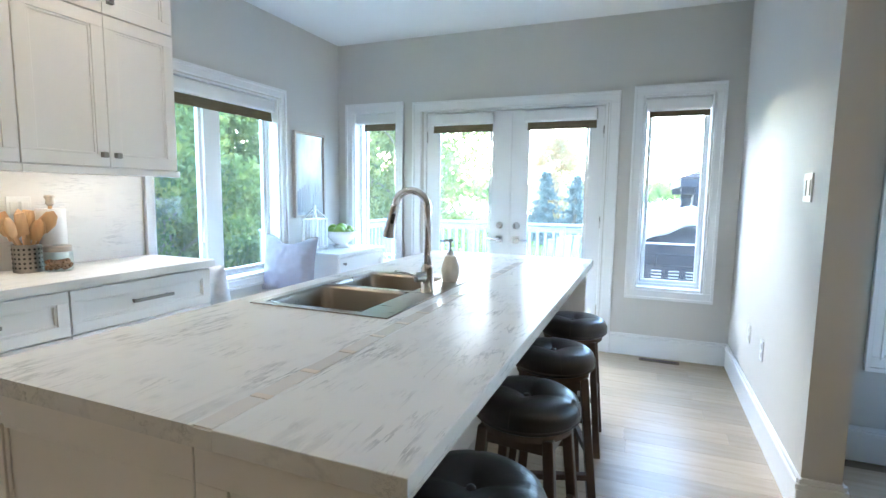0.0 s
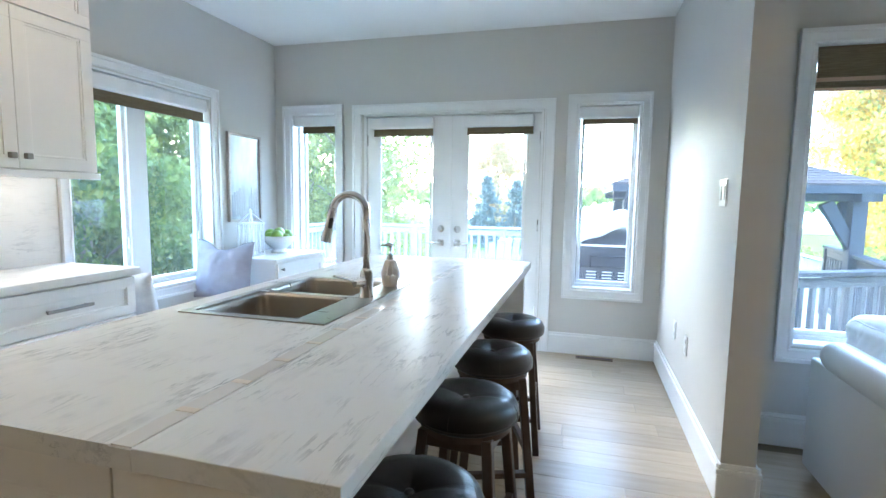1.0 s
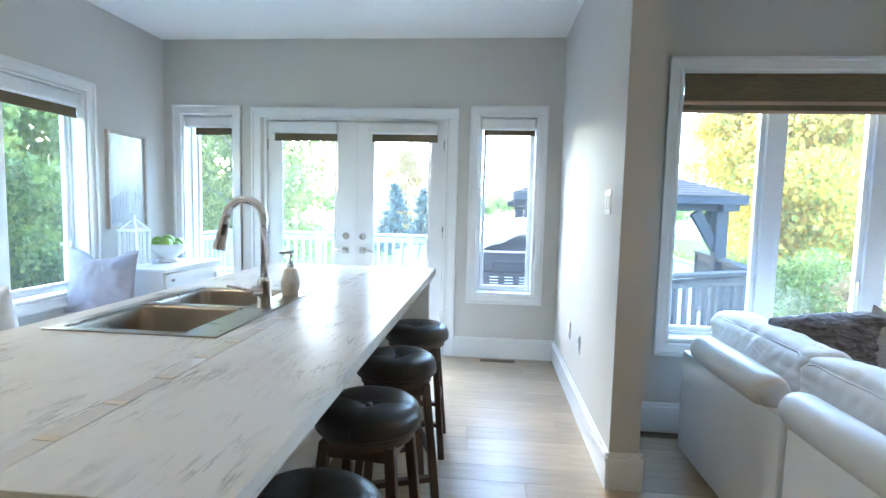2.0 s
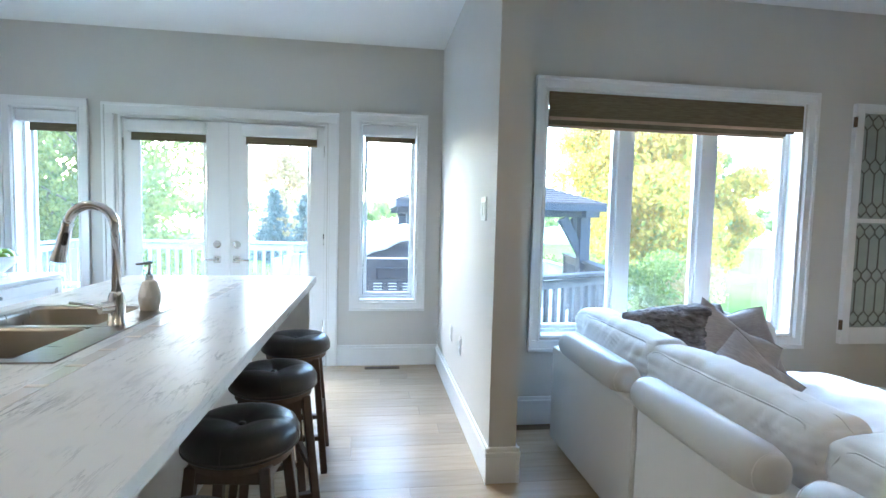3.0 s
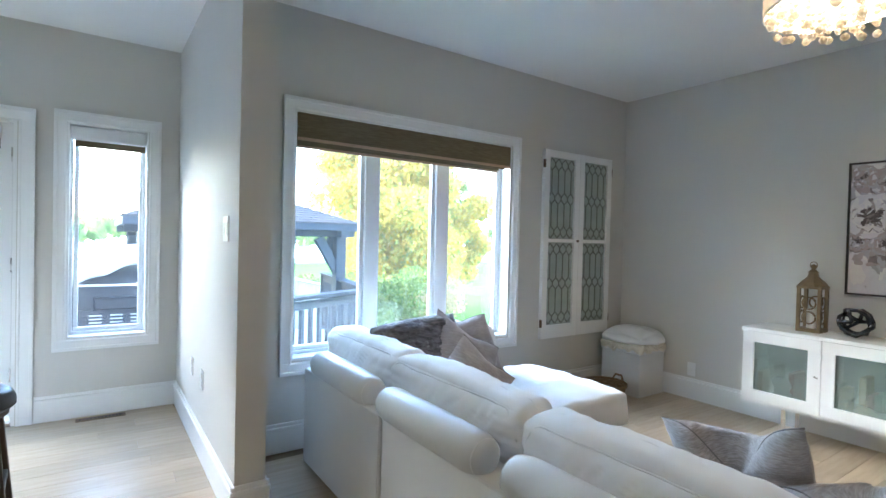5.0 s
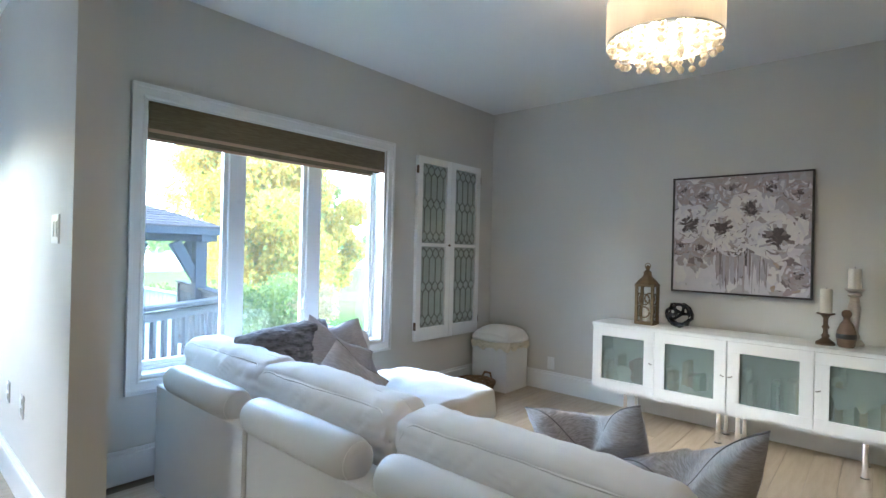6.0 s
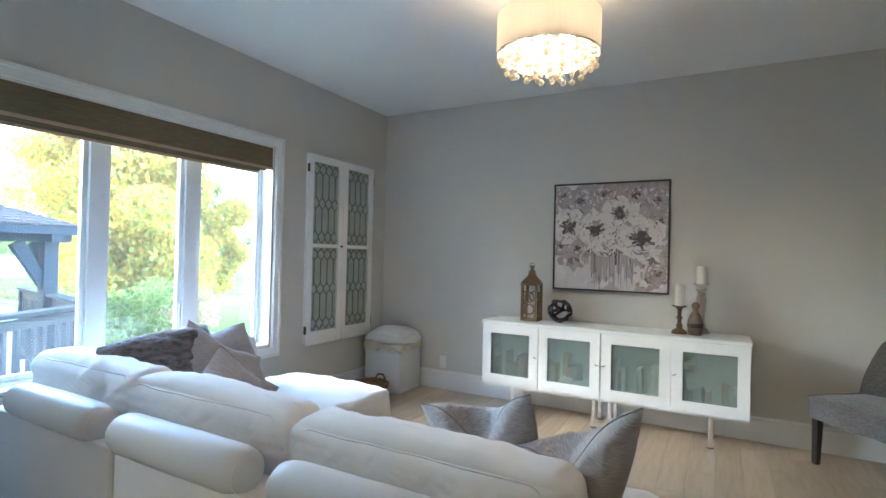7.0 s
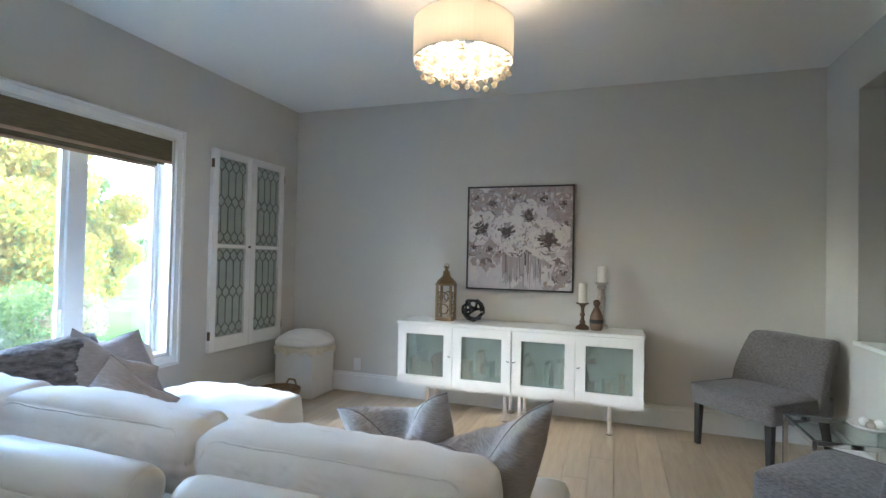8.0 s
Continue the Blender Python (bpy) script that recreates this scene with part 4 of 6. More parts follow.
# bench under the window, corner cabinet and what stands on them
root = thing("window_bench", "white built-in bench under the kitchen window", "bench", pose(0, 0, 0))
part("base", box(XL, -2.33, 2.6, 3.93, 0, 0.44, 0.002), M_CAB, root)
part("seat", box(XL, -2.3, 2.6, 3.93, 0.44, 0.48, 0.006), M_CAB, root)
shaker(root, "panel_front", "x", -2.33, 1, 2.62, 3.26, 0.05, 0.43)
shaker(root, "panel_front", "x", -2.33, 1, 3.27, 3.92, 0.05, 0.43)
root = thing("corner_cabinet", "small white corner cabinet beside the bench", "cabinet", pose(0, 0, 0))
part("body", box(XL, -2.315, 3.935, YK - 0.03, 0, 0.775, 0.002), M_CAB, root)
part("top", box(XL, -2.29, 3.92, YK - 0.03, 0.775, 0.802, 0.005), M_CAB, root)
d = shaker(root, "cabinet_door", "x", -2.315, 1, 3.95, YK - 0.045, 0.12, 0.76)
part("knob", lathe([(0.006, 0), (0.006, 0.014), (0.013, 0.02), (0.012, 0.026), (0.0, 0.028)], 16, (-2.295, 4.0, 0.71), Matrix.Rotation(radians(90), 4, "Y")), M_NICKEL, d, smooth=40)


def scatter(name, label, material, m, w, h, t, seed, chop=0.0, ear=0.06, fold=0.012, crisp=False, slant=0.0, taper=0.0):
    root = thing(name, label, "pillow", m)
    bm, seam = pillow_mesh(w, h, t, seed, 90 if material is M_FUR else 40, chop, ear, fold, crisp, slant, taper)
    if material is M_FUR:
        bm.normal_update()
        for v in bm.verts:
            p = v.co
            k = noise.noise(Vector((p.x * 22 + 8 * noise.noise(p * 9), p.y * 30, p.z * 48)))
            v.co = p + v.normal * 0.014 * (0.4 - abs(k))
    part("cover", bm, material, root, smooth=True if material is M_FUR else 50)
    if crisp:
        part("seam", tube(seam, 0.0025, 6), M_SEAM_G, root, "darker grey top seam", smooth=True)
    return root


scatter("lavender_pillow", "pale lavender velvet pillow on the window bench", M_LAV, pose(-2.63, 3.71, 0.735, -14, 0, 14), 0.46, 0.46, 0.16, 3.0, 0.11, 0.05, 0.02, True, 0.01)
scatter("patterned_pillow", "white patterned pillow leaning on the cabinet end", M_PATTERN, pose(-2.53, 2.70, 0.645, 12, 0, 8), 0.46, 0.46, 0.14, 8.0, 0.04)


def birdcage():
    root = thing("lattice_lantern", "white wooden lattice lantern on the corner cabinet", "lantern", pose(-2.66, 4.1, 0.803))
    w, h = 0.072, 0.27
    part("base", box(-w - 0.01, w + 0.01, -w - 0.01, w + 0.01, 0, 0.018, 0.003), M_TRIM, root)
    for sx in (-1, 1):
        for sy in (-1, 1):
            part("post", box(sx * w - 0.007, sx * w + 0.007, sy * w - 0.007, sy * w + 0.007, 0.018, h), M_TRIM, root)
    for k in (-0.33, 0.33):
        for s in (-1, 1):
            part("slat", box(k * w - 0.004, k * w + 0.004, s * w - 0.004, s * w + 0.004, 0.018, h), M_TRIM, root)
            part("slat", box(s * w - 0.004, s * w + 0.004, k * w - 0.004, k * w + 0.004, 0.018, h), M_TRIM, root)
    part("top_frame", box(-w - 0.012, w + 0.012, -w - 0.012, w + 0.012, h, h + 0.015, 0.003), M_TRIM, root)
    for sx in (-1, 1):
        for sy in (-1, 1):
            part("roof_bar", bar((sx * w, sy * w, h + 0.01), (sx * 0.012, sy * 0.012, h + 0.09), 0.01, 0.01), M_TRIM, root)
    part("finial", lathe([(0.02, h + 0.085), (0.012, h + 0.1), (0.014, h + 0.12), (0.0, h + 0.14)], 14), M_TRIM, root, smooth=True)


birdcage()
root = thing("fruit_bowl", "white footed ceramic bowl on the corner cabinet", "bowl", pose(-2.58, 4.4, 0.803) @ Matrix.Scale(1.3, 4))
part("bowl", lathe([(0.0, 0.0), (0.055, 0.0), (0.058, 0.012), (0.04, 0.022), (0.055, 0.035), (0.1, 0.075), (0.118, 0.12), (0.114, 0.12), (0.095, 0.08), (0.05, 0.042), (0.0, 0.038)], 36), M_CERAMIC, root, smooth=True)
apple = None
for i, (dx, dy, dz) in enumerate(((0.05, 0.0, 0.1), (-0.03, 0.05, 0.1), (-0.04, -0.05, 0.1), (0.03, 0.06, 0.112), (0.02, -0.055, 0.115), (0.0, 0.0, 0.132), (-0.07, 0.0, 0.12))):
    m = pose(-2.58 + 1.25 * dx, 4.4 + 1.25 * dy, 0.803 + 1.3 * dz + 0.008, 15 * i, 10 * i, 40 * i) @ Matrix.Scale(1.2, 4)
    if apple is None:
        apple = thing("apple", "green apple heaped in the white bowl", "apple", m, "apples in the bowl")
        part("flesh", lathe([(0.0, -0.03), (0.018, -0.033), (0.032, -0.02), (0.037, 0.0), (0.034, 0.016), (0.022, 0.03), (0.008, 0.03), (0.0, 0.024)], 18), M_APPLE, apple, smooth=True)
        part("stalk", tube([(0, 0, 0.024), (0.003, 0, 0.042)], 0.0018, 6), M_BARK, apple)
    else:
        copy_thing(apple, m)

root = thing("framed_print", "white framed cityscape print on the kitchen wall", "picture", pose(XL, 4.245, 1.475, 0, 0, 90))
for bm in rect_frame("y", 0, -0.225, 0.225, -0.385, 0.385, 0.022, -0.03, 0.003):
    part("frame", bm, M_WHITEWASH, root, "pale wood frame")
M_PRINT = mat("misty_grey_print", (0.5, 0.53, 0.57), 0.2, second=(0.34, 0.36, 0.4), scale=4, mix=0.9, stretch=(3, 1, 1), spec=0.6)
part("print", box(-0.205, 0.205, -0.012, -0.004, -0.365, 0.365), M_PRINT, root, "misty grey city print")
rng = random.Random(5)
for i in range(11):
    a = -0.19 + i * 0.035
    h = rng.uniform(0.08, 0.26)
    part("tower", box(a, a + 0.028, -0.0135, -0.011, -0.34, -0.34 + h), mat("print_tower_%s" % "abcdefghijk"[i], (0.3 + 0.02 * i, 0.32 + 0.018 * i, 0.36 + 0.015 * i), 0.25), root)

root = thing("floor_vent", "brown slotted floor vent by the kitchen window", "vent", pose(0.25, 4.655, 0.0))
part("frame", box(-0.15, 0.15, -0.035, 0.035, 0.0, 0.004, 0.001), M_WOODTURN, root)
# black bars on the solid plate give the dark of its openings
for i in range(12):
    part("slot", box(-0.13 + i * 0.022, -0.118 + i * 0.022, -0.024, 0.024, 0.0035, 0.0046), M_BLACK, root)

# ---- living room ----
def back_pad(ln, seed):
    """A soft back cushion: rounded block with gathers that run in from its ends and top seam."""
    bm = soft_box(0.2, ln, 0.44, 0.055, 64, 0.028, 0.005, 6.0, seed)
    for v in bm.verts:
        u = v.co.y / ln
        end = max(0.0, abs(u) * 2 - 0.35) / 0.65
        g = noise.noise(Vector((v.co.x * 6 + seed, v.co.y * 3.0, v.co.z * 34))) * 0.009 * end
        t = noise.noise(Vector((v.co.y * 18 + seed * 2, v.co.z * 5, v.co.x * 9))) * 0.011 * max(0.0, v.co.z / 0.22)
        d = noise.noise(Vector((v.co.y * 4 + seed, v.co.z * 2, 1.5))) * 0.012
        side = 1 if v.co.x > 0 else -1
        v.co.x += side * (g + t * 0.6 + d * 0.4)
        # short slanting folds that hang from the top seam
        w = noise.noise(Vector((v.co.y * 22 + v.co.z * 16 + seed, v.co.z * 3.5, seed * 0.7)))
        w = (1 - abs(w)) ** 7
        v.co.x -= side * 0.015 * w * max(0.0, min(1.0, 1 - abs(v.co.z - 0.13) / 0.09)) * max(0.0, 0.5 + 1.2 * noise.noise(Vector((v.co.y * 3, seed, 2))))
        v.co.z += (t * 0.35 + d) * max(0.0, v.co.z / 0.22)
    return bm


def sofa():
    root = thing("sectional_sofa", "white leatherette corner sofa with soft covered back cushions and bolsters", "sofa", pose(1.2, 0.5, 0))

    def at(bm, x, y, z, m=None):
        if m is not None:
            bmesh.ops.transform(bm, matrix=m, verts=bm.verts[:])
        bmesh.ops.translate(bm, vec=(x - 1.2, y - 0.5, z), verts=bm.verts[:])
        return bm

    for y0, y1 in ((2.178, 3.11), (1.345, 2.165), (0.5, 1.332)):
        part("back_panel", at(box(1.2, 1.35, y0, y1, 0.05, 0.59, 0.014, 3), 0, 0, 0), M_SOFA, root, smooth=35)
        part("base", at(box(1.352, 2.3, y0, y1, 0.06, 0.27, 0.01), 0, 0, 0), M_SOFA, root, smooth=35)
        part("seam_piping", at(tube([(1.2, y0 + 0.012, 0.06), (1.2, y0 + 0.012, 0.586), (1.345, y0 + 0.012, 0.592)], 0.004, 6), 0, 0, 0), M_PIPING, root)
    part("window_back_panel", at(box(1.352, 2.5, 2.99, 3.11, 0.06, 0.59, 0.014, 3), 0, 0, 0), M_SOFA, root, smooth=35)
    part("chaise_base", at(box(2.302, 2.9, 2.2, 3.1, 0.06, 0.27, 0.01), 0, 0, 0), M_SOFA, root, smooth=35)
    for i, (y, ln) in enumerate(((1.75, 0.86), (0.90, 0.84))):
        part("seat_cushion", at(soft_box(0.92, ln, 0.17, 0.05, 12, 0.015, 0.012, 5, i + 1.0), 1.83, y, 0.345), M_SOFA, root, smooth=True)
    part("chaise_cushion", at(soft_box(1.56, 0.86, 0.2, 0.04, 44, 0.012, 0.022, 7, 7.0), 2.16, 2.6, 0.335), M_SLIP, root, "white cotton-covered chaise cushion", smooth=True)
    tilt = Matrix.Rotation(radians(-1), 4, "Y")
    for i, (y, ln, zc) in enumerate(((2.815, 0.89, 0.562), (1.99, 0.93, 0.545), (1.075, 0.92, 0.531))):
        bm = at(back_pad(ln, 3.3 * i), 1.487, y, zc + 0.008, tilt)
        skin = BVHTree.FromBMesh(bm)
        c = part("back_cushion", bm, M_SLIP, root, "white cotton-covered back cushion", smooth=True)
        for sx in (-1, 1):
            edge = []
            for k in range(53):
                v = (ln / 2 - 0.025) * (k / 26 - 1)
                drop = max(0.0, abs(v) - (ln / 2 - 0.09)) / 0.065
                o, way = tilt @ Vector((sx * 0.4, v, 0.203 - 0.1 * drop * drop)), tilt @ Vector((-sx, 0, 0))
                hit = skin.ray_cast(Vector((1.487 - 1.2 + o.x, y - 0.5 + o.y, zc + 0.008 + o.z)), way)
                if hit[0] is not None:
                    edge.append(hit[0])
            even = [edge[0]] + [(a + b * 2 + d) / 4 for a, b, d in zip(edge, edge[1:], edge[2:])] + [edge[-1]]
            part("cushion_piping", tube(even, 0.0032, 6), M_PIPING, c, smooth=True)
    part("window_back_cushion", at(soft_box(0.94, 0.22, 0.42, 0.08, 24, 0.03, 0.025, 5, 11.0), 1.95, 2.93, 0.585, Matrix.Rotation(radians(-9), 4, "X")), M_SLIP, root, "white cotton-covered back cushion", smooth=True)
    for y0, y1 in ((2.315, 3.01), (1.52, 2.22), (0.68, 1.42)):
        n = y1 - y0
        prof = [(0.0, 0.004), (0.03, 0.001), (0.048, 0.006), (0.061, 0.02), (0.069, 0.04), (0.074, 0.07), (0.076, n / 2), (0.074, n - 0.07), (0.069, n - 0.04), (0.061, n - 0.02), (0.048, n - 0.006), (0.03, n - 0.001), (0.0, n - 0.004)]
        part("bolster", at(lathe(prof, 32, (0, 0, 0), Matrix.Rotation(radians(-90), 4, "X")), 1.25, y0, 0.636), M_SOFA, root, "white leatherette bolster roll", smooth=True)
        for ye in (y0 + 0.022, y1 - 0.022):
            ring = [(1.25 - 1.2 + 0.0615 * math.cos(k * math.pi / 18), ye - 0.5, 0.636 + 0.0615 * math.sin(k * math.pi / 18)) for k in range(37)]
            part("bolster_seam", tube(ring, 0.002, 6), M_PIPING, root, smooth=True)
    for x in (1.3, 2.2):
        for y in (0.6, 1.34, 2.2, 3.0):
            part("foot", at(box(x - 0.025, x + 0.025, y - 0.025, y + 0.025, 0, 0.06, 0.003), 0, 0, 0), M_BLACKWOOD, root)
    for y in (2.3, 3.0):
        part("foot", at(box(2.8, 2.85, y - 0.025, y + 0.025, 0, 0.06, 0.003), 0, 0, 0), M_BLACKWOOD, root)


sofa()
scatter("fur_pillow", "charcoal fur scatter pillow on the sofa", M_FUR, pose(1.7, 2.73, 0.67, -20, 6, -10), 0.52, 0.42, 0.24, 2.0, 0.0, -0.07, 0.025, False, -0.06, 0.4)
scatter("scatter_pillow", "pale mauve-grey scatter pillow leaning behind others on the sofa", M_GREY_Q, pose(2.13, 2.81, 0.645, -20, -10, -6), 0.44, 0.45, 0.15, 5.0, 0.03, 0.05, 0.02, True, 0.03, -0.1)
scatter("scatter_pillow", "grey woven scatter pillow leaning on the sofa back", M_GREY_Q, pose(1.935, 2.59, 0.612, -22, 17, -22), 0.42, 0.47, 0.17, 6.0, 0.04, 0.03, 0.02, True, 0.06, -0.25)
scatter("scatter_pillow", "small light grey scatter pillow in front of the others", M_GREY_S, pose(1.815, 2.35, 0.59, -26, 40, -32), 0.37, 0.38, 0.15, 9.0, 0.02, 0.05, 0.02, True)
scatter("striped_pillow", "grey striped woven pillow with a dented top", M_GREY_P, pose(1.99, 1.09, 0.55, -25, 1, 78), 0.56, 0.48, 0.19, 12.0, 0.2, 0.04, 0.02, True, 0.085, 0.2)
scatter("striped_pillow", "large grey striped woven pillow slumped on the sofa seat", M_GREY_P, pose(1.805, 0.725, 0.565, -28, -13, 74), 0.49, 0.52, 0.25, 15.0, 0.16, 0.02, 0.025, True, 0.25, 0.6)


def frosted():
    """Etched green glass: light passes softly, shapes behind show faintly."""
    m = mat("frosted_green_glass_door", (0.42, 0.475, 0.455), 0.12, second=(0.3, 0.345, 0.335), scale=2.5, mix=0.9)
    nt = m.node_tree
    tl, tp = nt.nodes.new("ShaderNodeBsdfTranslucent"), nt.nodes.new("ShaderNodeBsdfTransparent")
    tl.inputs[0].default_value = (0.5, 0.62, 0.58, 1)
    tp.inputs[0].default_value = (0.84, 0.91, 0.88, 1)
    m1, m2 = nt.nodes.new("ShaderNodeMixShader"), nt.nodes.new("ShaderNodeMixShader")
    m1.inputs[0].default_value, m2.inputs[0].default_value = 0.3, 0.6
    nt.links.new(nt.nodes["Principled BSDF"].outputs[0], m1.inputs[1])
    nt.links.new(tl.outputs[0], m1.inputs[2])
    nt.links.new(m1.outputs[0], m2.inputs[1])
    nt.links.new(tp.outputs[0], m2.inputs[2])
    nt.links.new(m2.outputs[0], nt.nodes["Material Output"].inputs[0])
    return m


def sideboard():
    root = thing("sideboard", "long white sideboard with four frosted glass doors on steel legs", "sideboard", pose(4.12, 0.11, 0))
    fg = frosted()
    X, D = 0.022, 0.38
    book_cols = [(0.25, 0.08, 0.06), (0.5, 0.48, 0.44), (0.09, 0.14, 0.22), (0.55, 0.42, 0.25), (0.12, 0.2, 0.14), (0.6, 0.58, 0.55)]
    books = [mat("book_cover_" + "abcdef"[i], c, 0.6) for i, c in enumerate(book_cols)]
    r = random.Random(8)
    for u0, u1 in ((0.0, 0.974), (0.978, 1.95)):
        unit = new("cabinet_unit")
        unit.parent = root
        part("base_board", box(X, D, u0, u1, 0.222, 0.244, 0.001), M_TRIM, unit)
        part("back", box(D - 0.008, D, u0, u1, 0.244, 0.742), M_TRIM, unit)
        mid = (u0 + u1) / 2
        for y in (u0, mid - 0.009, u1 - 0.018):
            part("upright", box(X, D - 0.008, y, y + 0.018, 0.244, 0.742, 0.001), M_TRIM, unit)
        for c0, c1 in ((u0 + 0.018, mid - 0.009), (mid + 0.009, u1 - 0.018)):
            y = c0 + 0.03
            while y < c1 - 0.06:
                t = r.uniform(0.02, 0.045)
                if r.random() < 0.6:
                    part("book", box(X + 0.04, X + 0.04 + r.uniform(0.14, 0.2), y, y + t, 0.2445, 0.2445 + r.uniform(0.18, 0.3), 0.002), r.choice(books), unit)
                y += t + (0.004 if r.random() < 0.7 else 0.06)
        for d0, d1, side in ((u0 + 0.002, mid - 0.0015, 1), (mid + 0.0015, u1 - 0.002, -1)):
            door = new("door")
            door.parent = root
            for bm, nm in zip(rect_frame("x", X, d0, d1, 0.246, 0.74, 0.075, -X, 0.002), ("rail", "rail", "stile", "stile")):
                part(nm, bm, M_TRIM, door)
            pane = part("glass", box(X - 0.012, X - 0.008, d0 + 0.07, d1 - 0.07, 0.32, 0.67), fg, door, "frosted green-tinted glass")
            pane.visible_shadow = False
            side = 1 if u0 < 0.5 else -1
            hy = d0 + 0.03 if side < 0 else d1 - 0.03
            part("handle", tube([(0.0, hy, 0.5), (-0.018, hy, 0.5), (-0.018, hy + 0.022 * side, 0.494)], 0.004, 8), M_NICKEL, door, "small nickel hook handle", smooth=True)
    part("top", box(-0.006, D + 0.002, -0.006, 1.956, 0.742, 0.767, 0.003), M_TRIM, root)
    for y in (0.235, 0.915, 1.035, 1.7):
        for x in (0.08, 0.32):
            leg = part("leg", lathe([(0.016, 0.008), (0.016, 0.222)], 20, (x, y, 0)), M_CHROME, root, "chrome leg", smooth=40)
            part("foot", lathe([(0.024, 0), (0.024, 0.006), (0.018, 0.009)], 20, (x, y, 0)), M_STEEL, leg, smooth=40)


sideboard()


def painting():
    root = thing("floral_painting", "framed painting of pale blossoms in mauve and grey", "painting", pose(XR, 1.112, 1.49, 0, 0, -90))
    W, H = 0.465, 0.455
    fr = mat("dark_frame_wood", (0.03, 0.025, 0.024), 0.4)
    for bm in rect_frame("y", 0, -W, W, -H, H, 0.013, -0.04, 0.002):
        part("frame", bm, fr, root, "thin dark frame")
    cv = mat("mauve_canvas", (0.5, 0.46, 0.46), 0.7, second=(0.36, 0.33, 0.335), scale=6, mix=0.9, bump=0.2, bump_scale=160)
    part("canvas", box(-W + 0.013, W - 0.013, -0.026, -0.004, -H + 0.013, H - 0.013), cv, root)
    paints = {
        "cream": mat("cream_paint", (0.74, 0.705, 0.68), 0.65, second=(0.68, 0.645, 0.625), scale=26, mix=0.8, bump=0.4, bump_scale=90),
        "blush": mat("blush_paint", (0.44, 0.375, 0.365), 0.65, second=(0.35, 0.295, 0.29), scale=26, mix=0.8, bump=0.4, bump_scale=90),
        "mist": mat("mist_paint", (0.4, 0.37, 0.4), 0.65, second=(0.48, 0.44, 0.46), scale=26, mix=0.8, bump=0.4, bump_scale=90),
        "taupe": mat("taupe_paint", (0.25, 0.205, 0.2), 0.65, second=(0.18, 0.145, 0.145), scale=26, mix=0.8, bump=0.4, bump_scale=90),
        "dark": mat("umber_paint", (0.075, 0.06, 0.062), 0.6, second=(0.13, 0.1, 0.1), scale=40, mix=0.8),
        "rose": mat("dusty_rose_paint", (0.42, 0.33, 0.32), 0.65, second=(0.34, 0.27, 0.265), scale=26, mix=0.8, bump=0.4, bump_scale=90),
        "pale": mat("pale_lavender_paint", (0.68, 0.64, 0.66), 0.65, second=(0.6, 0.565, 0.585), scale=20, mix=0.8, bump=0.4, bump_scale=90),
        "ochre": mat("ochre_paint", (0.4, 0.29, 0.22), 0.65, second=(0.5, 0.41, 0.35), scale=30, mix=0.8),
    }
    r = random.Random(21)
    sheets = {k: bmesh.new() for k in paints}
    level = [0.0262]

    def dab(kind, x, z, a, b, ang, n=14):
        """One stroke: an uneven oval lying on the canvas."""
        bm = sheets[kind]
        level[0] += 0.0000055
        vs = []
        ph = r.uniform(0, 6)
        for i in range(n):
            t = 2 * math.pi * i / n
            k = 1 + 0.16 * math.sin(3 * t + ph) + 0.1 * math.sin(7 * t + 2 * ph) + r.uniform(-0.06, 0.06)
            u, v = a * k * math.cos(t), b * k * math.sin(t)
            px = x + u * math.cos(ang) - v * math.sin(ang)
            pz = z + u * math.sin(ang) + v * math.cos(ang)
            vs.append(bm.verts.new((max(-W + 0.014, min(W - 0.014, px)), -level[0], max(-H + 0.014, min(H - 0.014, pz)))))
        bm.faces.new(vs)

    # ground: mauve mist above, pale lavender below
    for i in range(150):
        dab(r.choice(("mist", "blush", "blush", "rose", "cream")), r.uniform(-W, W), r.uniform(-0.1, H), r.uniform(0.04, 0.1), r.uniform(0.025, 0.06), r.uniform(0, 3.1))
    for i in range(60):
        dab(r.choice(("pale", "pale", "cream")), r.uniform(-W, W), r.uniform(-H, -0.22), r.uniform(0.05, 0.12), r.uniform(0.03, 0.06), r.uniform(1.2, 1.9))
    for i in range(60):
        dab(r.choice(("taupe", "mist", "mist", "dark", "blush")), r.uniform(-0.17, 0.27), r.uniform(-0.2, -0.06), r.uniform(0.02, 0.06), r.uniform(0.012, 0.03), r.uniform(1.1, 2.0))
    # drips run down from the bunch
    for i in range(64):
        x = r.uniform(-0.16, 0.26)
        z = r.uniform(-0.3, -0.16)
        dab(r.choice(("taupe", "mist", "mist", "pale", "blush")), x, z, r.uniform(0.07, 0.15), r.uniform(0.004, 0.018), math.pi / 2)
    for i in range(5):
        dab("taupe", r.uniform(-0.15, 0.24), -0.3, r.uniform(0.08, 0.14), 0.0025, math.pi / 2)
    for i in range(46):
        dab(r.choice(("rose", "ochre", "blush", "taupe", "cream")), r.uniform(0.22, 0.45), r.uniform(-0.42, -0.12), r.uniform(0.015, 0.045), r.uniform(0.01, 0.03), r.uniform(0, 3))
    for i in range(26):
        dab(r.choice(("mist", "blush", "taupe", "rose")), r.uniform(-0.46, -0.18), r.uniform(-0.26, -0.08), r.uniform(0.015, 0.05), r.uniform(0.012, 0.03), r.uniform(0, 3))

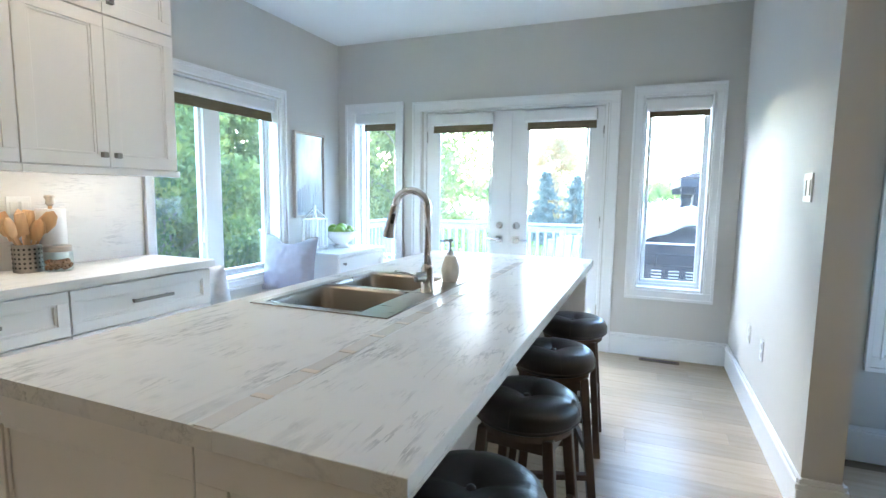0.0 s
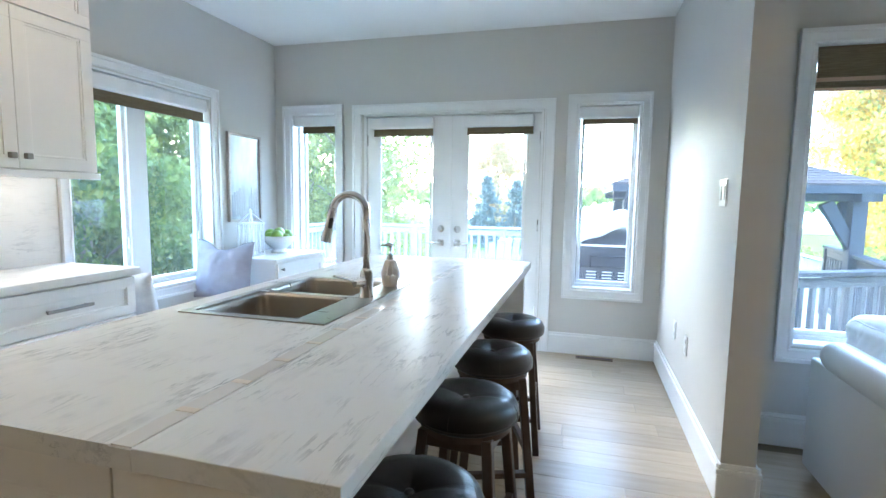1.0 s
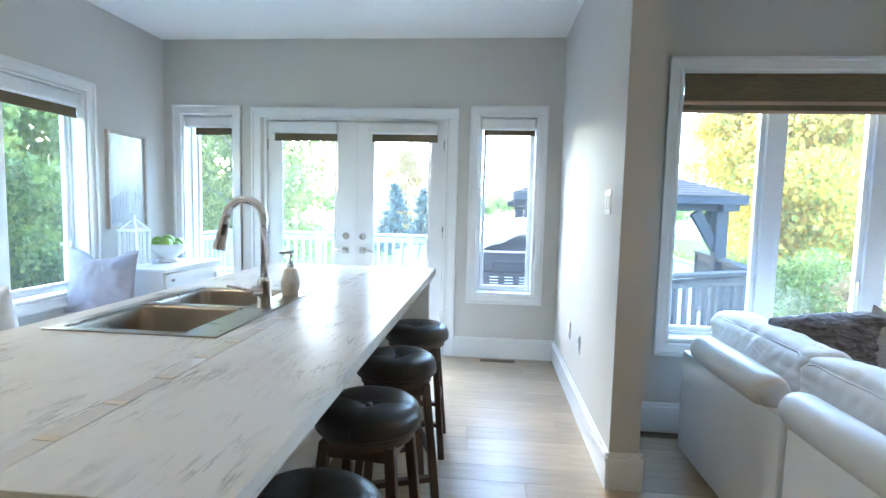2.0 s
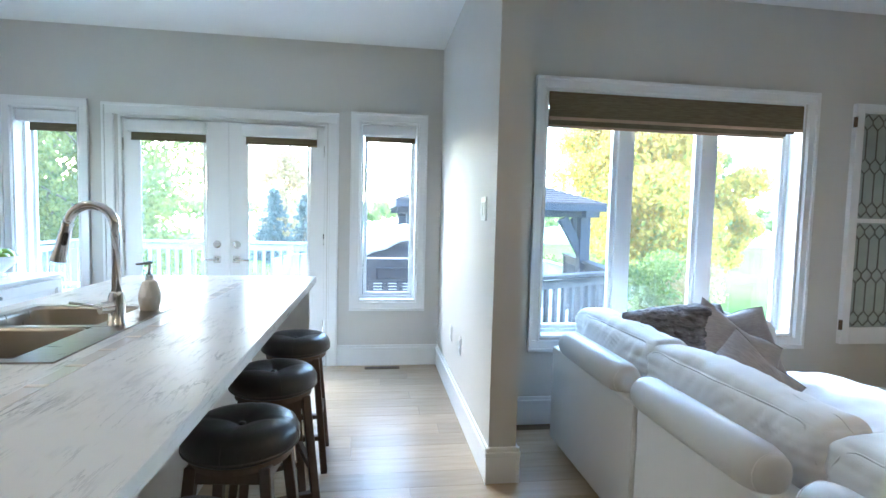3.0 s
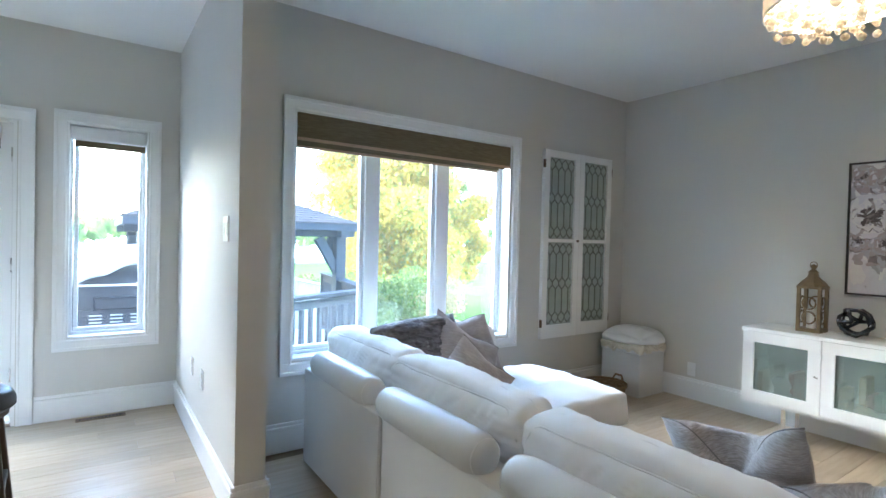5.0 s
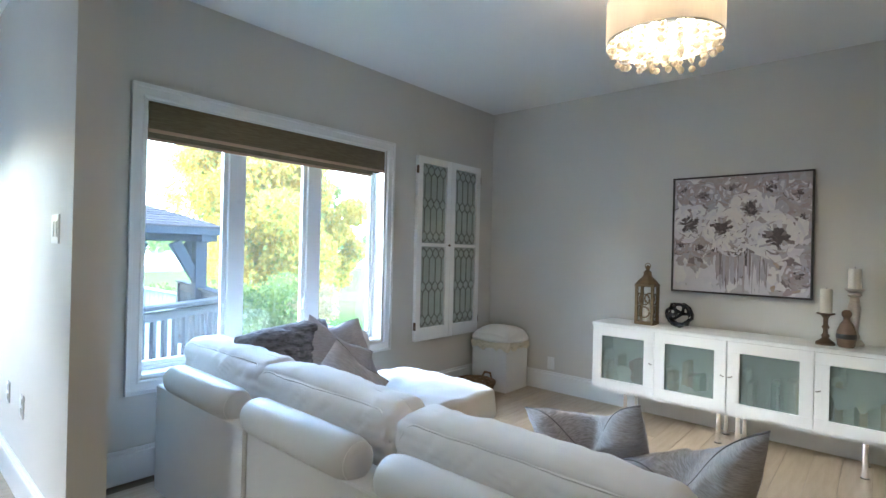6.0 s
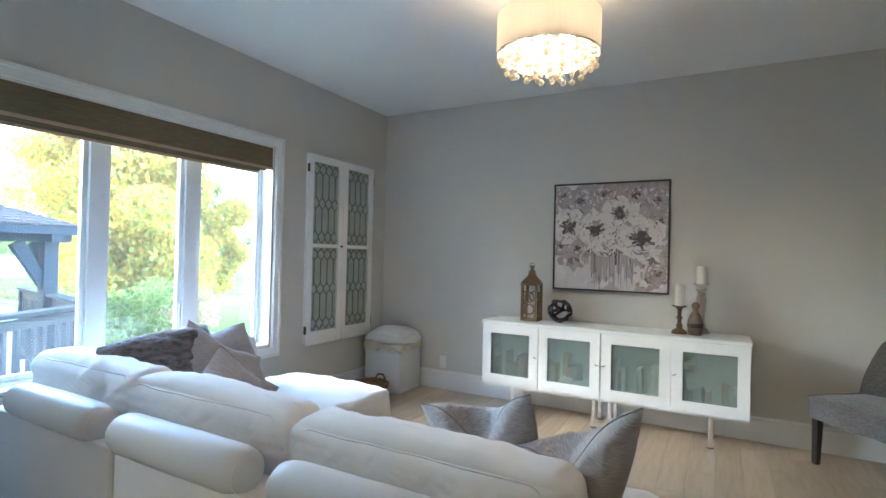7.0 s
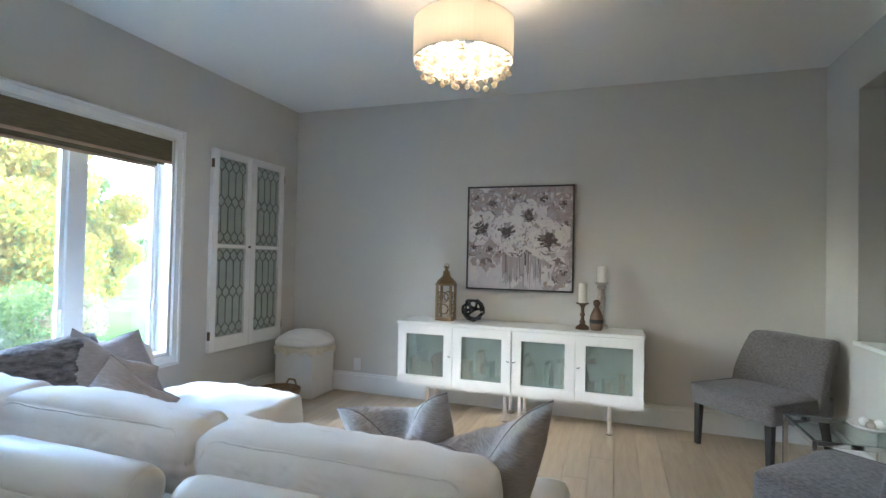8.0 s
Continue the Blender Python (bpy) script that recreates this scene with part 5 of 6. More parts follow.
    def blossom(x, z, R, tones, heart=1.0):
        """Broad overlapping petals in close tones round a dark, feathered heart."""
        for ring, cnt, rr in ((0.68, 9, 0.5), (0.4, 6, 0.42)):
            a0 = r.uniform(0, 6)
            for k in range(cnt):
                a = a0 + 2 * math.pi * k / cnt + r.uniform(-0.3, 0.3)
                ux, uz = math.cos(a), 0.86 * math.sin(a)
                cx, cz = x + R * ring * ux, z + R * ring * uz
                q = a + math.pi / 2 + r.uniform(-0.3, 0.3)
                dab(r.choice(("mist", "blush", "taupe")), cx - R * 0.06 * ux, cz - R * 0.06 * uz - 0.004, R * rr * 1.06, R * rr * 0.84, q)
                dab(r.choice(tones), cx + R * 0.02 * ux, cz + R * 0.02 * uz, R * rr * 0.98, R * rr * 0.7, q)
                for e in range(2):
                    dab(r.choice(("cream", "pale")) if tones is white else r.choice(("pale", "blush")), cx + R * (0.06 + 0.09 * e) * ux, cz + R * (0.06 + 0.09 * e) * uz, R * rr * r.uniform(0.4, 0.75), R * rr * r.uniform(0.1, 0.3), q + r.uniform(-0.2, 0.2))
        for k in range(int(12 * heart)):
            a = r.uniform(0, 6.28)
            dab(r.choice(("blush", "mist", "taupe")), x + R * 0.3 * math.cos(a), z + R * 0.26 * math.sin(a), R * 0.2, R * 0.05, a)
        n = int(46 * heart)
        for k in range(n):
            a, d = r.uniform(0, 6.28), abs(r.gauss(0, R * 0.17))
            dab(r.choice(("dark", "taupe", "dark")), x + d * math.cos(a), z - R * 0.04 + d * math.sin(a), R * r.uniform(0.08, 0.17), R * r.uniform(0.05, 0.1), r.uniform(0, 3.1))

    soft = ("blush", "mist", "rose")
    white = ("cream", "pale", "cream")
    for x, z, R, tones, heart in ((-0.38, 0.36, 0.08, soft, 0.2), (-0.24, 0.31, 0.11, soft, 0.5), (-0.04, 0.36, 0.1, soft, 0.3), (0.2, 0.34, 0.1, soft, 0.4), (0.38, 0.3, 0.09, soft, 0.2),
                                  (0.4, 0.12, 0.09, soft, 0.5), (-0.4, -0.08, 0.08, soft, 0.4), (0.38, -0.3, 0.09, soft, 0.3), (-0.26, -0.1, 0.08, soft, 0.5),
                                  (0.09, 0.19, 0.15, white, 1.0), (-0.33, 0.09, 0.16, white, 1.0), (0.04, 0.02, 0.12, white, 0.1), (-0.1, 0.06, 0.16, white, 1.1), (-0.04, -0.07, 0.1, white, 0.0), (0.25, -0.01, 0.19, white, 1.2)):
        blossom(x, z, R, tones, heart)
    for i in range(50):
        dab(r.choice(("mist", "cream", "blush", "pale")), r.uniform(-W, W), r.uniform(-0.2, H), r.uniform(0.008, 0.03), r.uniform(0.002, 0.006), r.uniform(0, 3.1), 8)
    for i in range(22):
        dab(r.choice(("taupe", "dark", "mist")), r.uniform(-W, W), r.uniform(-0.15, 0.36), r.uniform(0.006, 0.016), r.uniform(0.003, 0.008), r.uniform(0, 3.1), 8)
    for k, bm in sheets.items():
        tagged(part("brushwork", bm, paints[k], root), kind="stuff")


painting()


def leaded_panel():
    root = thing("leaded_glass_panel", "old white window sashes with leaded glass on the wall", "window panel", pose(3.38, YL, 0.505))
    W, H, D = 0.91, 1.65, 0.035
    xs = (0.0, 0.455)
    for k, x0 in enumerate(xs):
        sash = new("sash")
        sash.parent = root
        x1 = x0 + 0.452
        st, top, bot, mid = 0.062, 0.06, 0.115, 0.03
        part("stile", box(x0, x0 + st, -D, 0, 0, H, 0.003), M_TRIM, sash)
        part("stile", box(x1 - st, x1, -D, 0, 0, H, 0.003), M_TRIM, sash)
        zm = 0.86
        for z0, z1 in ((0, bot), (zm - mid / 2, zm + mid / 2), (H - top, H)):
            part("rail", box(x0 + st, x1 - st, -D, 0, z0, z1, 0.003), M_TRIM, sash)
        for z0, z1 in ((bot, zm - mid / 2), (zm + mid / 2, H - top)):
            g0, g1 = x0 + st, x1 - st
            part("pane", box(g0, g1, -0.016, -0.012, z0, z1), M_LEADGLASS, sash, "pale textured leaded glass")
            bm = bmesh.new()
            n = 4
            w = (g1 - g0) / n
            hh = z1 - z0
            rows = (0.085, 0.5, 0.915)

            def strip(p, q, t=0.0065):
                p, q = Vector((p[0], 0, p[1])), Vector((q[0], 0, q[1]))
                d = (q - p).normalized()
                s = Vector((-d.z, 0, d.x)) * t / 2
                c = [p - s, p + s, q + s, q - s]
                lo = [bm.verts.new((v.x, -0.015, v.z)) for v in c]
                hi = [bm.verts.new((v.x, -0.021, v.z)) for v in c]
                bm.faces.new(hi)
                for i in range(4):
                    bm.faces.new((lo[i], lo[(i + 1) % 4], hi[(i + 1) % 4], hi[i]))

            dh = 0.052
            for rr in rows:
                zc = z0 + hh * rr
                for i in range(n):
                    a = g0 + w * i
                    m = a + w / 2
                    for p, q in (((a, zc + 0.012), (m, zc + dh)), ((m, zc + dh), (a + w, zc + 0.012)), ((a, zc - 0.012), (m, zc - dh)), ((m, zc - dh), (a + w, zc - 0.012))):
                        strip(p, q)
                    strip((a, zc - 0.012), (a, zc + 0.012))
            for lo_r, hi_r in ((0, 1), (1, 2)):
                for i in range(n):
                    m = g0 + w * (i + 0.5)
                    strip((m, z0 + hh * rows[lo_r] + dh), (m, z0 + hh * rows[hi_r] - dh))
            part("lead_came", bm, M_LEAD, sash, "dark lead strips")
        part("hinge", box(x0 - 0.004 if k == 0 else x1 - 0.002, x0 + 0.006 if k == 0 else x1 + 0.004, -D - 0.003, -D + 0.02, H - 0.16, H - 0.09, 0.001), M_BRONZE, sash)
        part("hinge", box(x0 - 0.004 if k == 0 else x1 - 0.002, x0 + 0.006 if k == 0 else x1 + 0.004, -D - 0.003, -D + 0.02, 0.1, 0.17, 0.001), M_BRONZE, sash)
    part("knob", lathe([(0.008, 0), (0.008, 0.008), (0.012, 0.014), (0.0, 0.018)], 14, (0.43, -D, 0.86), Matrix.Rotation(radians(90), 4, "X")), M_BRONZE, root, smooth=True)


leaded_panel()


def chandelier():
    z0 = 2.288
    root = thing("drum_chandelier", "lit drum ceiling lamp with a pleated organza shade and crystal drops", "ceiling lamp", pose(2.57, 1.055, CEIL))
    R, H, top = 0.247, 0.195, z0 + 0.195 - CEIL
    sh = bpy.data.materials.new("organza_shade")
    sh.use_nodes = True
    nt = sh.node_tree
    b = nt.nodes["Principled BSDF"]
    b.inputs["Base Color"].default_value = (0.82, 0.79, 0.74, 1)
    b.inputs["Roughness"].default_value = 0.8
    tl = nt.nodes.new("ShaderNodeBsdfTranslucent")
    tl.inputs[0].default_value = (0.17, 0.157, 0.137, 1)
    tp = nt.nodes.new("ShaderNodeBsdfTransparent")
    m1, m2 = nt.nodes.new("ShaderNodeMixShader"), nt.nodes.new("ShaderNodeMixShader")
    m1.inputs[0].default_value, m2.inputs[0].default_value = 0.5, 0.0
    nt.links.new(b.outputs[0], m1.inputs[1])
    nt.links.new(tl.outputs[0], m1.inputs[2])
    nt.links.new(m1.outputs[0], m2.inputs[1])
    nt.links.new(tp.outputs[0], m2.inputs[2])
    nt.links.new(m2.outputs[0], nt.nodes["Material Output"].inputs[0])
    bm = bmesh.new()
    n = 220
    r = random.Random(3)
    lo, hi = [], []
    for i in range(n):
        a = 2 * math.pi * i / n
        rr = R + (0.0022 if i % 2 else -0.0022) + r.uniform(-0.0008, 0.0008)
        lo.append(bm.verts.new((rr * math.cos(a), rr * math.sin(a), top - H)))
        hi.append(bm.verts.new((rr * math.cos(a), rr * math.sin(a), top)))
    for i in range(n):
        bm.faces.new((lo[i], lo[(i + 1) % n], hi[(i + 1) % n], hi[i]))
    part("shade", bm, sh, root, "pleated cream organza shade", smooth=True)
    for z in (top, top - H):
        part("shade_ring", lathe([(R - 0.003, z - 0.004), (R + 0.003, z - 0.004), (R + 0.003, z + 0.002), (R - 0.003, z + 0.002), (R - 0.003, z - 0.004)], 64, caps=False), M_CHROME, root, smooth=40)
    part("canopy", lathe([(0.07, 0.0), (0.07, -0.012), (0.055, -0.03), (0.0, -0.032)], 32), M_CHROME, root, smooth=40)
    part("stem", tube([(0, 0, -0.02), (0, 0, top - H + 0.05)], 0.008), M_CHROME, root, smooth=True)
    for k in range(6):
        a = 2 * math.pi * k / 6
        part("spoke", tube([(0, 0, top - 0.01), (R * math.cos(a), R * math.sin(a), top - 0.003)], 0.003, 6), M_CHROME, root)
        part("arm", tube([(0, 0, top - H + 0.07), (0.09 * math.cos(a + 1), 0.09 * math.sin(a + 1), top - H + 0.06), (0.11 * math.cos(a + 1), 0.11 * math.sin(a + 1), top - H + 0.05)], 0.004, 6), M_CHROME, root)
        part("bulb", lathe([(0.0, 0.0), (0.012, 0.005), (0.018, 0.03), (0.014, 0.055), (0.0, 0.075)], 14, (0.11 * math.cos(a + 1), 0.11 * math.sin(a + 1), top - H + 0.045)), M_BULB, root, "glowing candle bulb", smooth=True)
    crystal = bmesh.new()
    add_lathe(crystal, [(0.0, -0.011), (0.008, -0.005), (0.011, 0.0), (0.008, 0.006), (0.0, 0.01)], 8)
    me = bpy.data.meshes.new("crystal")
    crystal.to_mesh(me)
    crystal.free()
    me.materials.append(M_CRYSTAL)
    big = bpy.data.meshes.new("crystal_ball")
    bm = add_lathe(bmesh.new(), [(0.0, -0.017), (0.009, -0.014), (0.016, -0.005), (0.016, 0.005), (0.009, 0.014), (0.0, 0.017)], 10)
    bm.to_mesh(big)
    bm.free()
    big.materials.append(M_CRYSTAL)
    for ring, cnt, beads in ((R - 0.02, 22, 3), (0.17, 13, 4), (0.08, 7, 5)):
        for k in range(cnt):
            a = 2 * math.pi * k / cnt
            jit = r.randint(0, 2)
            for j in range(beads + jit):
                last = j == beads + jit - 1
                ob = new("crystal_drop", big if last else me)
                ob.parent = root
                ob.location = (ring * math.cos(a), ring * math.sin(a), top - H + 0.045 - 0.027 * j - (0.008 if last else 0))
                ob.rotation_euler = (0, 0, r.uniform(0, 3))


M_BULB = mat("glowing_bulb", (1.0, 0.71, 0.44), 0.4, emit=6.0)
M_CRYSTAL = mat("cut_crystal", (0.3, 0.26, 0.2), 0.05, rough_vary=0.0)
cn = M_CRYSTAL.node_tree
ct, cm = cn.nodes.new("ShaderNodeBsdfTranslucent"), cn.nodes.new("ShaderNodeMixShader")
ct.inputs[0].default_value = (0.95, 0.9, 0.82, 1)
cg = cn.nodes.new("ShaderNodeBsdfTransparent")
cm2 = cn.nodes.new("ShaderNodeMixShader")
cm.inputs[0].default_value, cm2.inputs[0].default_value = 0.12, 0.45
cn.links.new(cn.nodes["Principled BSDF"].outputs[0], cm.inputs[1])
cn.links.new(ct.outputs[0], cm.inputs[2])
cn.links.new(cm.outputs[0], cm2.inputs[1])
cn.links.new(cg.outputs[0], cm2.inputs[2])
cn.links.new(cm2.outputs[0], cn.nodes["Material Output"].inputs[0])
chandelier()


def deco():
    # bronze lantern
    root = thing("candle_lantern", "aged bronze wooden lantern with arched sides and a candle", "lantern", pose(4.33, 1.705, 0.7675))
    w, h = 0.062, 0.3
    part("base", box(-w - 0.012, w + 0.012, -w - 0.012, w + 0.012, 0, 0.025, 0.004), M_GILT, root)
    for sx in (-1, 1):
        for sy in (-1, 1):
            part("post", box(sx * w - 0.011, sx * w + 0.011, sy * w - 0.011, sy * w + 0.011, 0.025, h, 0.002), M_GILT, root)
    for s in (-1, 1):
        for zc in (0.1, 0.2):
            pts = [(s * w, 0.04 * math.cos(a), zc + 0.042 * math.sin(a)) for a in [2 * math.pi * k / 16 for k in range(17)]]
            part("fretwork", tube(pts, 0.006, 6), M_GILT, root)
            pts = [(p[1], p[0], p[2]) for p in pts]
            part("fretwork", tube(pts, 0.006, 6), M_GILT, root)
    part("cornice", box(-w - 0.014, w + 0.014, -w - 0.014, w + 0.014, h, h + 0.02, 0.004), M_GILT, root)
    part("roof", lathe([(0.092, h + 0.02), (0.084, h + 0.028), (0.072, h + 0.046), (0.05, h + 0.066), (0.034, h + 0.084), (0.029, h + 0.104), (0.032, h + 0.117), (0.022, h + 0.125), (0.012, h + 0.135), (0.02, h + 0.15), (0.018, h + 0.162), (0.0, h + 0.172)], 8, (0, 0, 0), Matrix.Rotation(radians(22.5), 4, "Z")), M_GILT, root)
    part("ring", tube([(0.0, 0.022 * math.cos(a), h + 0.165 + 0.022 * math.sin(a)) for a in [2 * math.pi * k / 14 for k in range(15)]], 0.003, 6), M_GILT, root)
    part("candle", lathe([(0.032, 0.025), (0.032, 0.16), (0.025, 0.165), (0.0, 0.162)], 20), M_WAX, root, "ivory pillar candle", smooth=40)
    # cut-out orb
    root = thing("ceramic_orb", "glossy navy openwork ceramic orb on the sideboard", "ornament", pose(4.3, 1.45, 0.873))
    bm = bmesh.new()
    bmesh.ops.create_icosphere(bm, subdivisions=1, radius=0.091)
    verts = [v.co.copy() for v in bm.verts]
    edges = [(e.verts[0].index, e.verts[1].index) for e in bm.edges]
    bm.free()
    R = Euler((0.3, 0.5, 0.2)).to_matrix()
    for i, j in edges:
        p, q = R @ verts[i], R @ verts[j]
        if noise.noise(p * 40 + q * 40) > -0.28:
            m = ((p + q) / 2).normalized() * 0.093
            part("strut", tube([p, m, q], [0.013, 0.012, 0.013], 8), M_NAVY, root, smooth=True)
    # dark candlestick
    root = thing("candlestick", "dark turned wooden candlestick with an ivory candle", "candle holder", pose(4.3, 0.558, 0.7675), "candlesticks on the sideboard")
    part("foot", lathe([(0.052, 0), (0.054, 0.01), (0.046, 0.022), (0.03, 0.032), (0.018, 0.045), (0.024, 0.06), (0.014, 0.075), (0.013, 0.1), (0.022, 0.115), (0.013, 0.13), (0.014, 0.17), (0.025, 0.19), (0.05, 0.2), (0.05, 0.206), (0.0, 0.206)], 28), M_BRONZE, root, smooth=35)
    part("candle", lathe([(0.032, 0.206), (0.033, 0.21), (0.033, 0.355), (0.028, 0.362), (0.006, 0.356), (0.0, 0.356)], 24), M_WAX, root, "ivory pillar candle", smooth=40)
    part("wick", tube([(0, 0, 0.354), (0.002, 0, 0.37)], 0.0015, 5), M_BLACK, root)
    root = thing("candlestick", "tall whitewashed wooden candlestick with an ivory candle", "candle holder", pose(4.43, 0.42, 0.7675), "candlesticks on the sideboard")
    part("foot", lathe([(0.055, 0), (0.057, 0.012), (0.045, 0.03), (0.028, 0.04), (0.034, 0.06), (0.022, 0.08), (0.026, 0.16), (0.034, 0.24), (0.026, 0.28), (0.024, 0.31), (0.04, 0.325), (0.028, 0.34), (0.052, 0.36), (0.054, 0.368), (0.0, 0.368)], 28), M_WHITEWASH, root, smooth=35)
    part("candle", lathe([(0.034, 0.368), (0.035, 0.372), (0.035, 0.49), (0.03, 0.497), (0.0, 0.492)], 24), M_WAX, root, "ivory pillar candle", smooth=40)
    part("wick", tube([(0, 0, 0.49), (0.002, 0, 0.505)], 0.0015, 5), M_BLACK, root)
    root = thing("wooden_bottle", "small turned brown wooden bottle with a dark band", "ornament", pose(4.29, 0.452, 0.7675))
    part("body", lathe([(0.04, 0), (0.045, 0.01), (0.052, 0.06), (0.05, 0.1), (0.036, 0.14), (0.018, 0.17), (0.016, 0.185), (0.026, 0.2), (0.026, 0.22), (0.014, 0.235), (0.0, 0.237)], 28), M_WOODTURN, root, smooth=True)
    part("band", lathe([(0.0525, 0.055), (0.0535, 0.06), (0.0535, 0.08), (0.0522, 0.085)], 28), M_BLACKWOOD, root, "dark band", smooth=True)


deco()

root = thing("storage_box", "white square fabric storage box in the corner", "box", pose(4.308, 3.1, 0))
part("body", box(-0.185, 0.185, -0.2, 0.2, 0, 0.375, 0.006), M_BOX, root, smooth=35)
part("lid", box(-0.192, 0.192, -0.207, 0.207, 0.375, 0.415, 0.008), M_BOX, root, smooth=35)
root = thing("folded_blanket", "rumpled cream knitted blanket draped over the storage box", "blanket", pose(4.308, 3.1, 0.416))
for k, (w, d, z) in enumerate(((0.4, 0.43, 0.02), (0.41, 0.43, 0.045))):
    bm = soft_box(w, d, 0.04, 0.018, 34, 0.004, 0.012, 11, 2.0 * k)
    for v in bm.verts:
        u = max(abs(v.co.x) / w, abs(v.co.y) / d) * 2
        a = math.atan2(v.co.y, v.co.x)
        # the rim hangs in uneven scallops
        v.co.z += z - 0.05 * max(0.0, u - 0.8) / 0.2 * (0.5 + 0.9 * noise.noise(Vector((5 * math.cos(a), 5 * math.sin(a), 3.0 * k))))
        v.co.x *= 1 + 0.03 * math.sin(11 * a + k) * max(0.0, u - 0.6)
        v.co.y *= 1 + 0.03 * math.sin(11 * a + k) * max(0.0, u - 0.6)
    part("fold", bm, M_CREAM, root, smooth=True)
root = thing("white_pillow", "plump white pillow slumped on the blanket", "pillow", pose(4.31, 3.1, 0.512))
bm = soft_box(0.39, 0.43, 0.1, 0.05, 34, 0.045, 0.02, 8, 5.5)
for v in bm.verts:
    v.co.z -= 0.34 * (v.co.x ** 2 + v.co.y ** 2) * (1.0 + 0.6 * noise.noise(v.co * 6))
part("cover", bm, M_SLIP, root, smooth=True)


def basket():
    root = thing("wicker_basket", "low brown wicker basket on the floor", "basket", pose(3.86, 3.06, 0))
    for k in range(7):
        r, z = 0.13 + 0.008 * k, 0.012 + 0.021 * k
        pts = [((r + 0.004 * (-1) ** (j + k)) * math.cos(2 * math.pi * j / 32), (r + 0.004 * (-1) ** (j + k)) * math.sin(2 * math.pi * j / 32), z) for j in range(33)]
        part("weave", tube(pts, 0.012, 6), M_WICKER, root, smooth=True)
    part("bottom", lathe([(0.0, 0.002), (0.13, 0.002), (0.13, 0.012), (0.0, 0.012)], 28), M_WICKER, root)
    for s in (-1, 1):
        part("handle", tube([(s * 0.185, -0.05, 0.145), (s * 0.19, -0.03, 0.185), (s * 0.19, 0.03, 0.185), (s * 0.185, 0.05, 0.145)], 0.009, 7), M_WICKER, root, smooth=True)


basket()


def slipper_chair(m):
    root = thing("slipper_chair", "armless grey tweed slipper chair with black wooden legs", "armchair", m, "grey slipper chairs")

    def mv(bm, x, y, z, mm=None):
        if mm is not None:
            bmesh.ops.transform(bm, matrix=mm, verts=bm.verts[:])
        bmesh.ops.translate(bm, vec=(x, y, z), verts=bm.verts[:])
        return bm

    part("seat", mv(soft_box(0.62, 0.62, 0.15, 0.03, 14, 0.01, 0.006, 6, 1.0), 0, 0, 0.365), M_TWEED, root, smooth=True)
    back = soft_box(0.64, 0.12, 0.5, 0.024, 18, 0.006, 0.006, 5, 4.0)
    for v in back.verts:
        k = v.co.z + 0.25
        v.co.y += 0.24 * k * k + 0.07 * k - 0.04 * (v.co.x / 0.3) ** 2
        v.co.x *= 1 + 0.12 * k
    part("backrest", mv(back, 0, 0.205, 0.56), M_TWEED, root, smooth=True)
    for sx in (-1, 1):
        part("piping", tube([(sx * 0.308, -0.29, 0.43), (sx * 0.308, 0.2, 0.435)], 0.005, 6), M_TWEED, root)
        part("leg", bar((sx * 0.27, -0.265, 0), (sx * 0.265, -0.26, 0.3), 0.035, 0.035, 0.003, 1.35), M_BLACKWOOD, root)
        part("leg", bar((sx * 0.26, 0.34, 0), (sx * 0.265, 0.25, 0.3), 0.035, 0.035, 0.003, 1.35), M_BLACKWOOD, root)
    return root


ch = slipper_chair(pose(4.23, -0.64, 0, 0, 0, 220.5))
copy_thing(ch, pose(2.65, -0.67, 0, 0, 0, 137))


def side_table():
    root = thing("side_table", "square chrome side table with a clear glass top", "side table", pose(3.47, -0.88, 0))
    s, h = 0.228, 0.415
    for sx in (-1, 1):
        for sy in (-1, 1):
            part("leg", box(sx * s - 0.012, sx * s + 0.012, sy * s - 0.012, sy * s + 0.012, 0, h, 0.002), M_CHROME, root, "square chrome leg")
    for sgn in (-1, 1):
        part("rail", box(-s + 0.012, s - 0.012, sgn * s - 0.01, sgn * s + 0.01, h - 0.025, h, 0.002), M_CHROME, root)
        part("rail", box(sgn * s - 0.01, sgn * s + 0.01, -s + 0.012, s - 0.012, h - 0.025, h, 0.002), M_CHROME, root)
    t = part("glass_top", box(-s - 0.012, s + 0.012, -s - 0.012, s + 0.012, h + 0.001, h + 0.011, 0.002), M_TABLE_GLASS, root)
    t.visible_shadow = False
    bowl = thing("shell_dish", "small pale dish of white ornaments on the glass table", "dish", pose(3.5, -0.985, 0.4265))
    part("dish", lathe([(0.0, 0.0), (0.05, 0.0), (0.09, 0.02), (0.1, 0.03), (0.096, 0.031), (0.05, 0.008), (0.0, 0.006)], 28), M_CERAMIC, bowl, smooth=True)
    for i, (dx, dy, r) in enumerate(((0.02, 0.02, 0.028), (-0.035, 0.01, 0.024), (0.0, -0.04, 0.026), (0.045, -0.02, 0.02))):
        part("ornament", lathe([(0.0, -r), (r * 0.7, -r * 0.7), (r, 0), (r * 0.7, r * 0.7), (0, r)], 14, (dx, dy, 0.01 + r)), M_WHITEWASH if i % 2 else M_CERAMIC, bowl, smooth=True)


side_table()

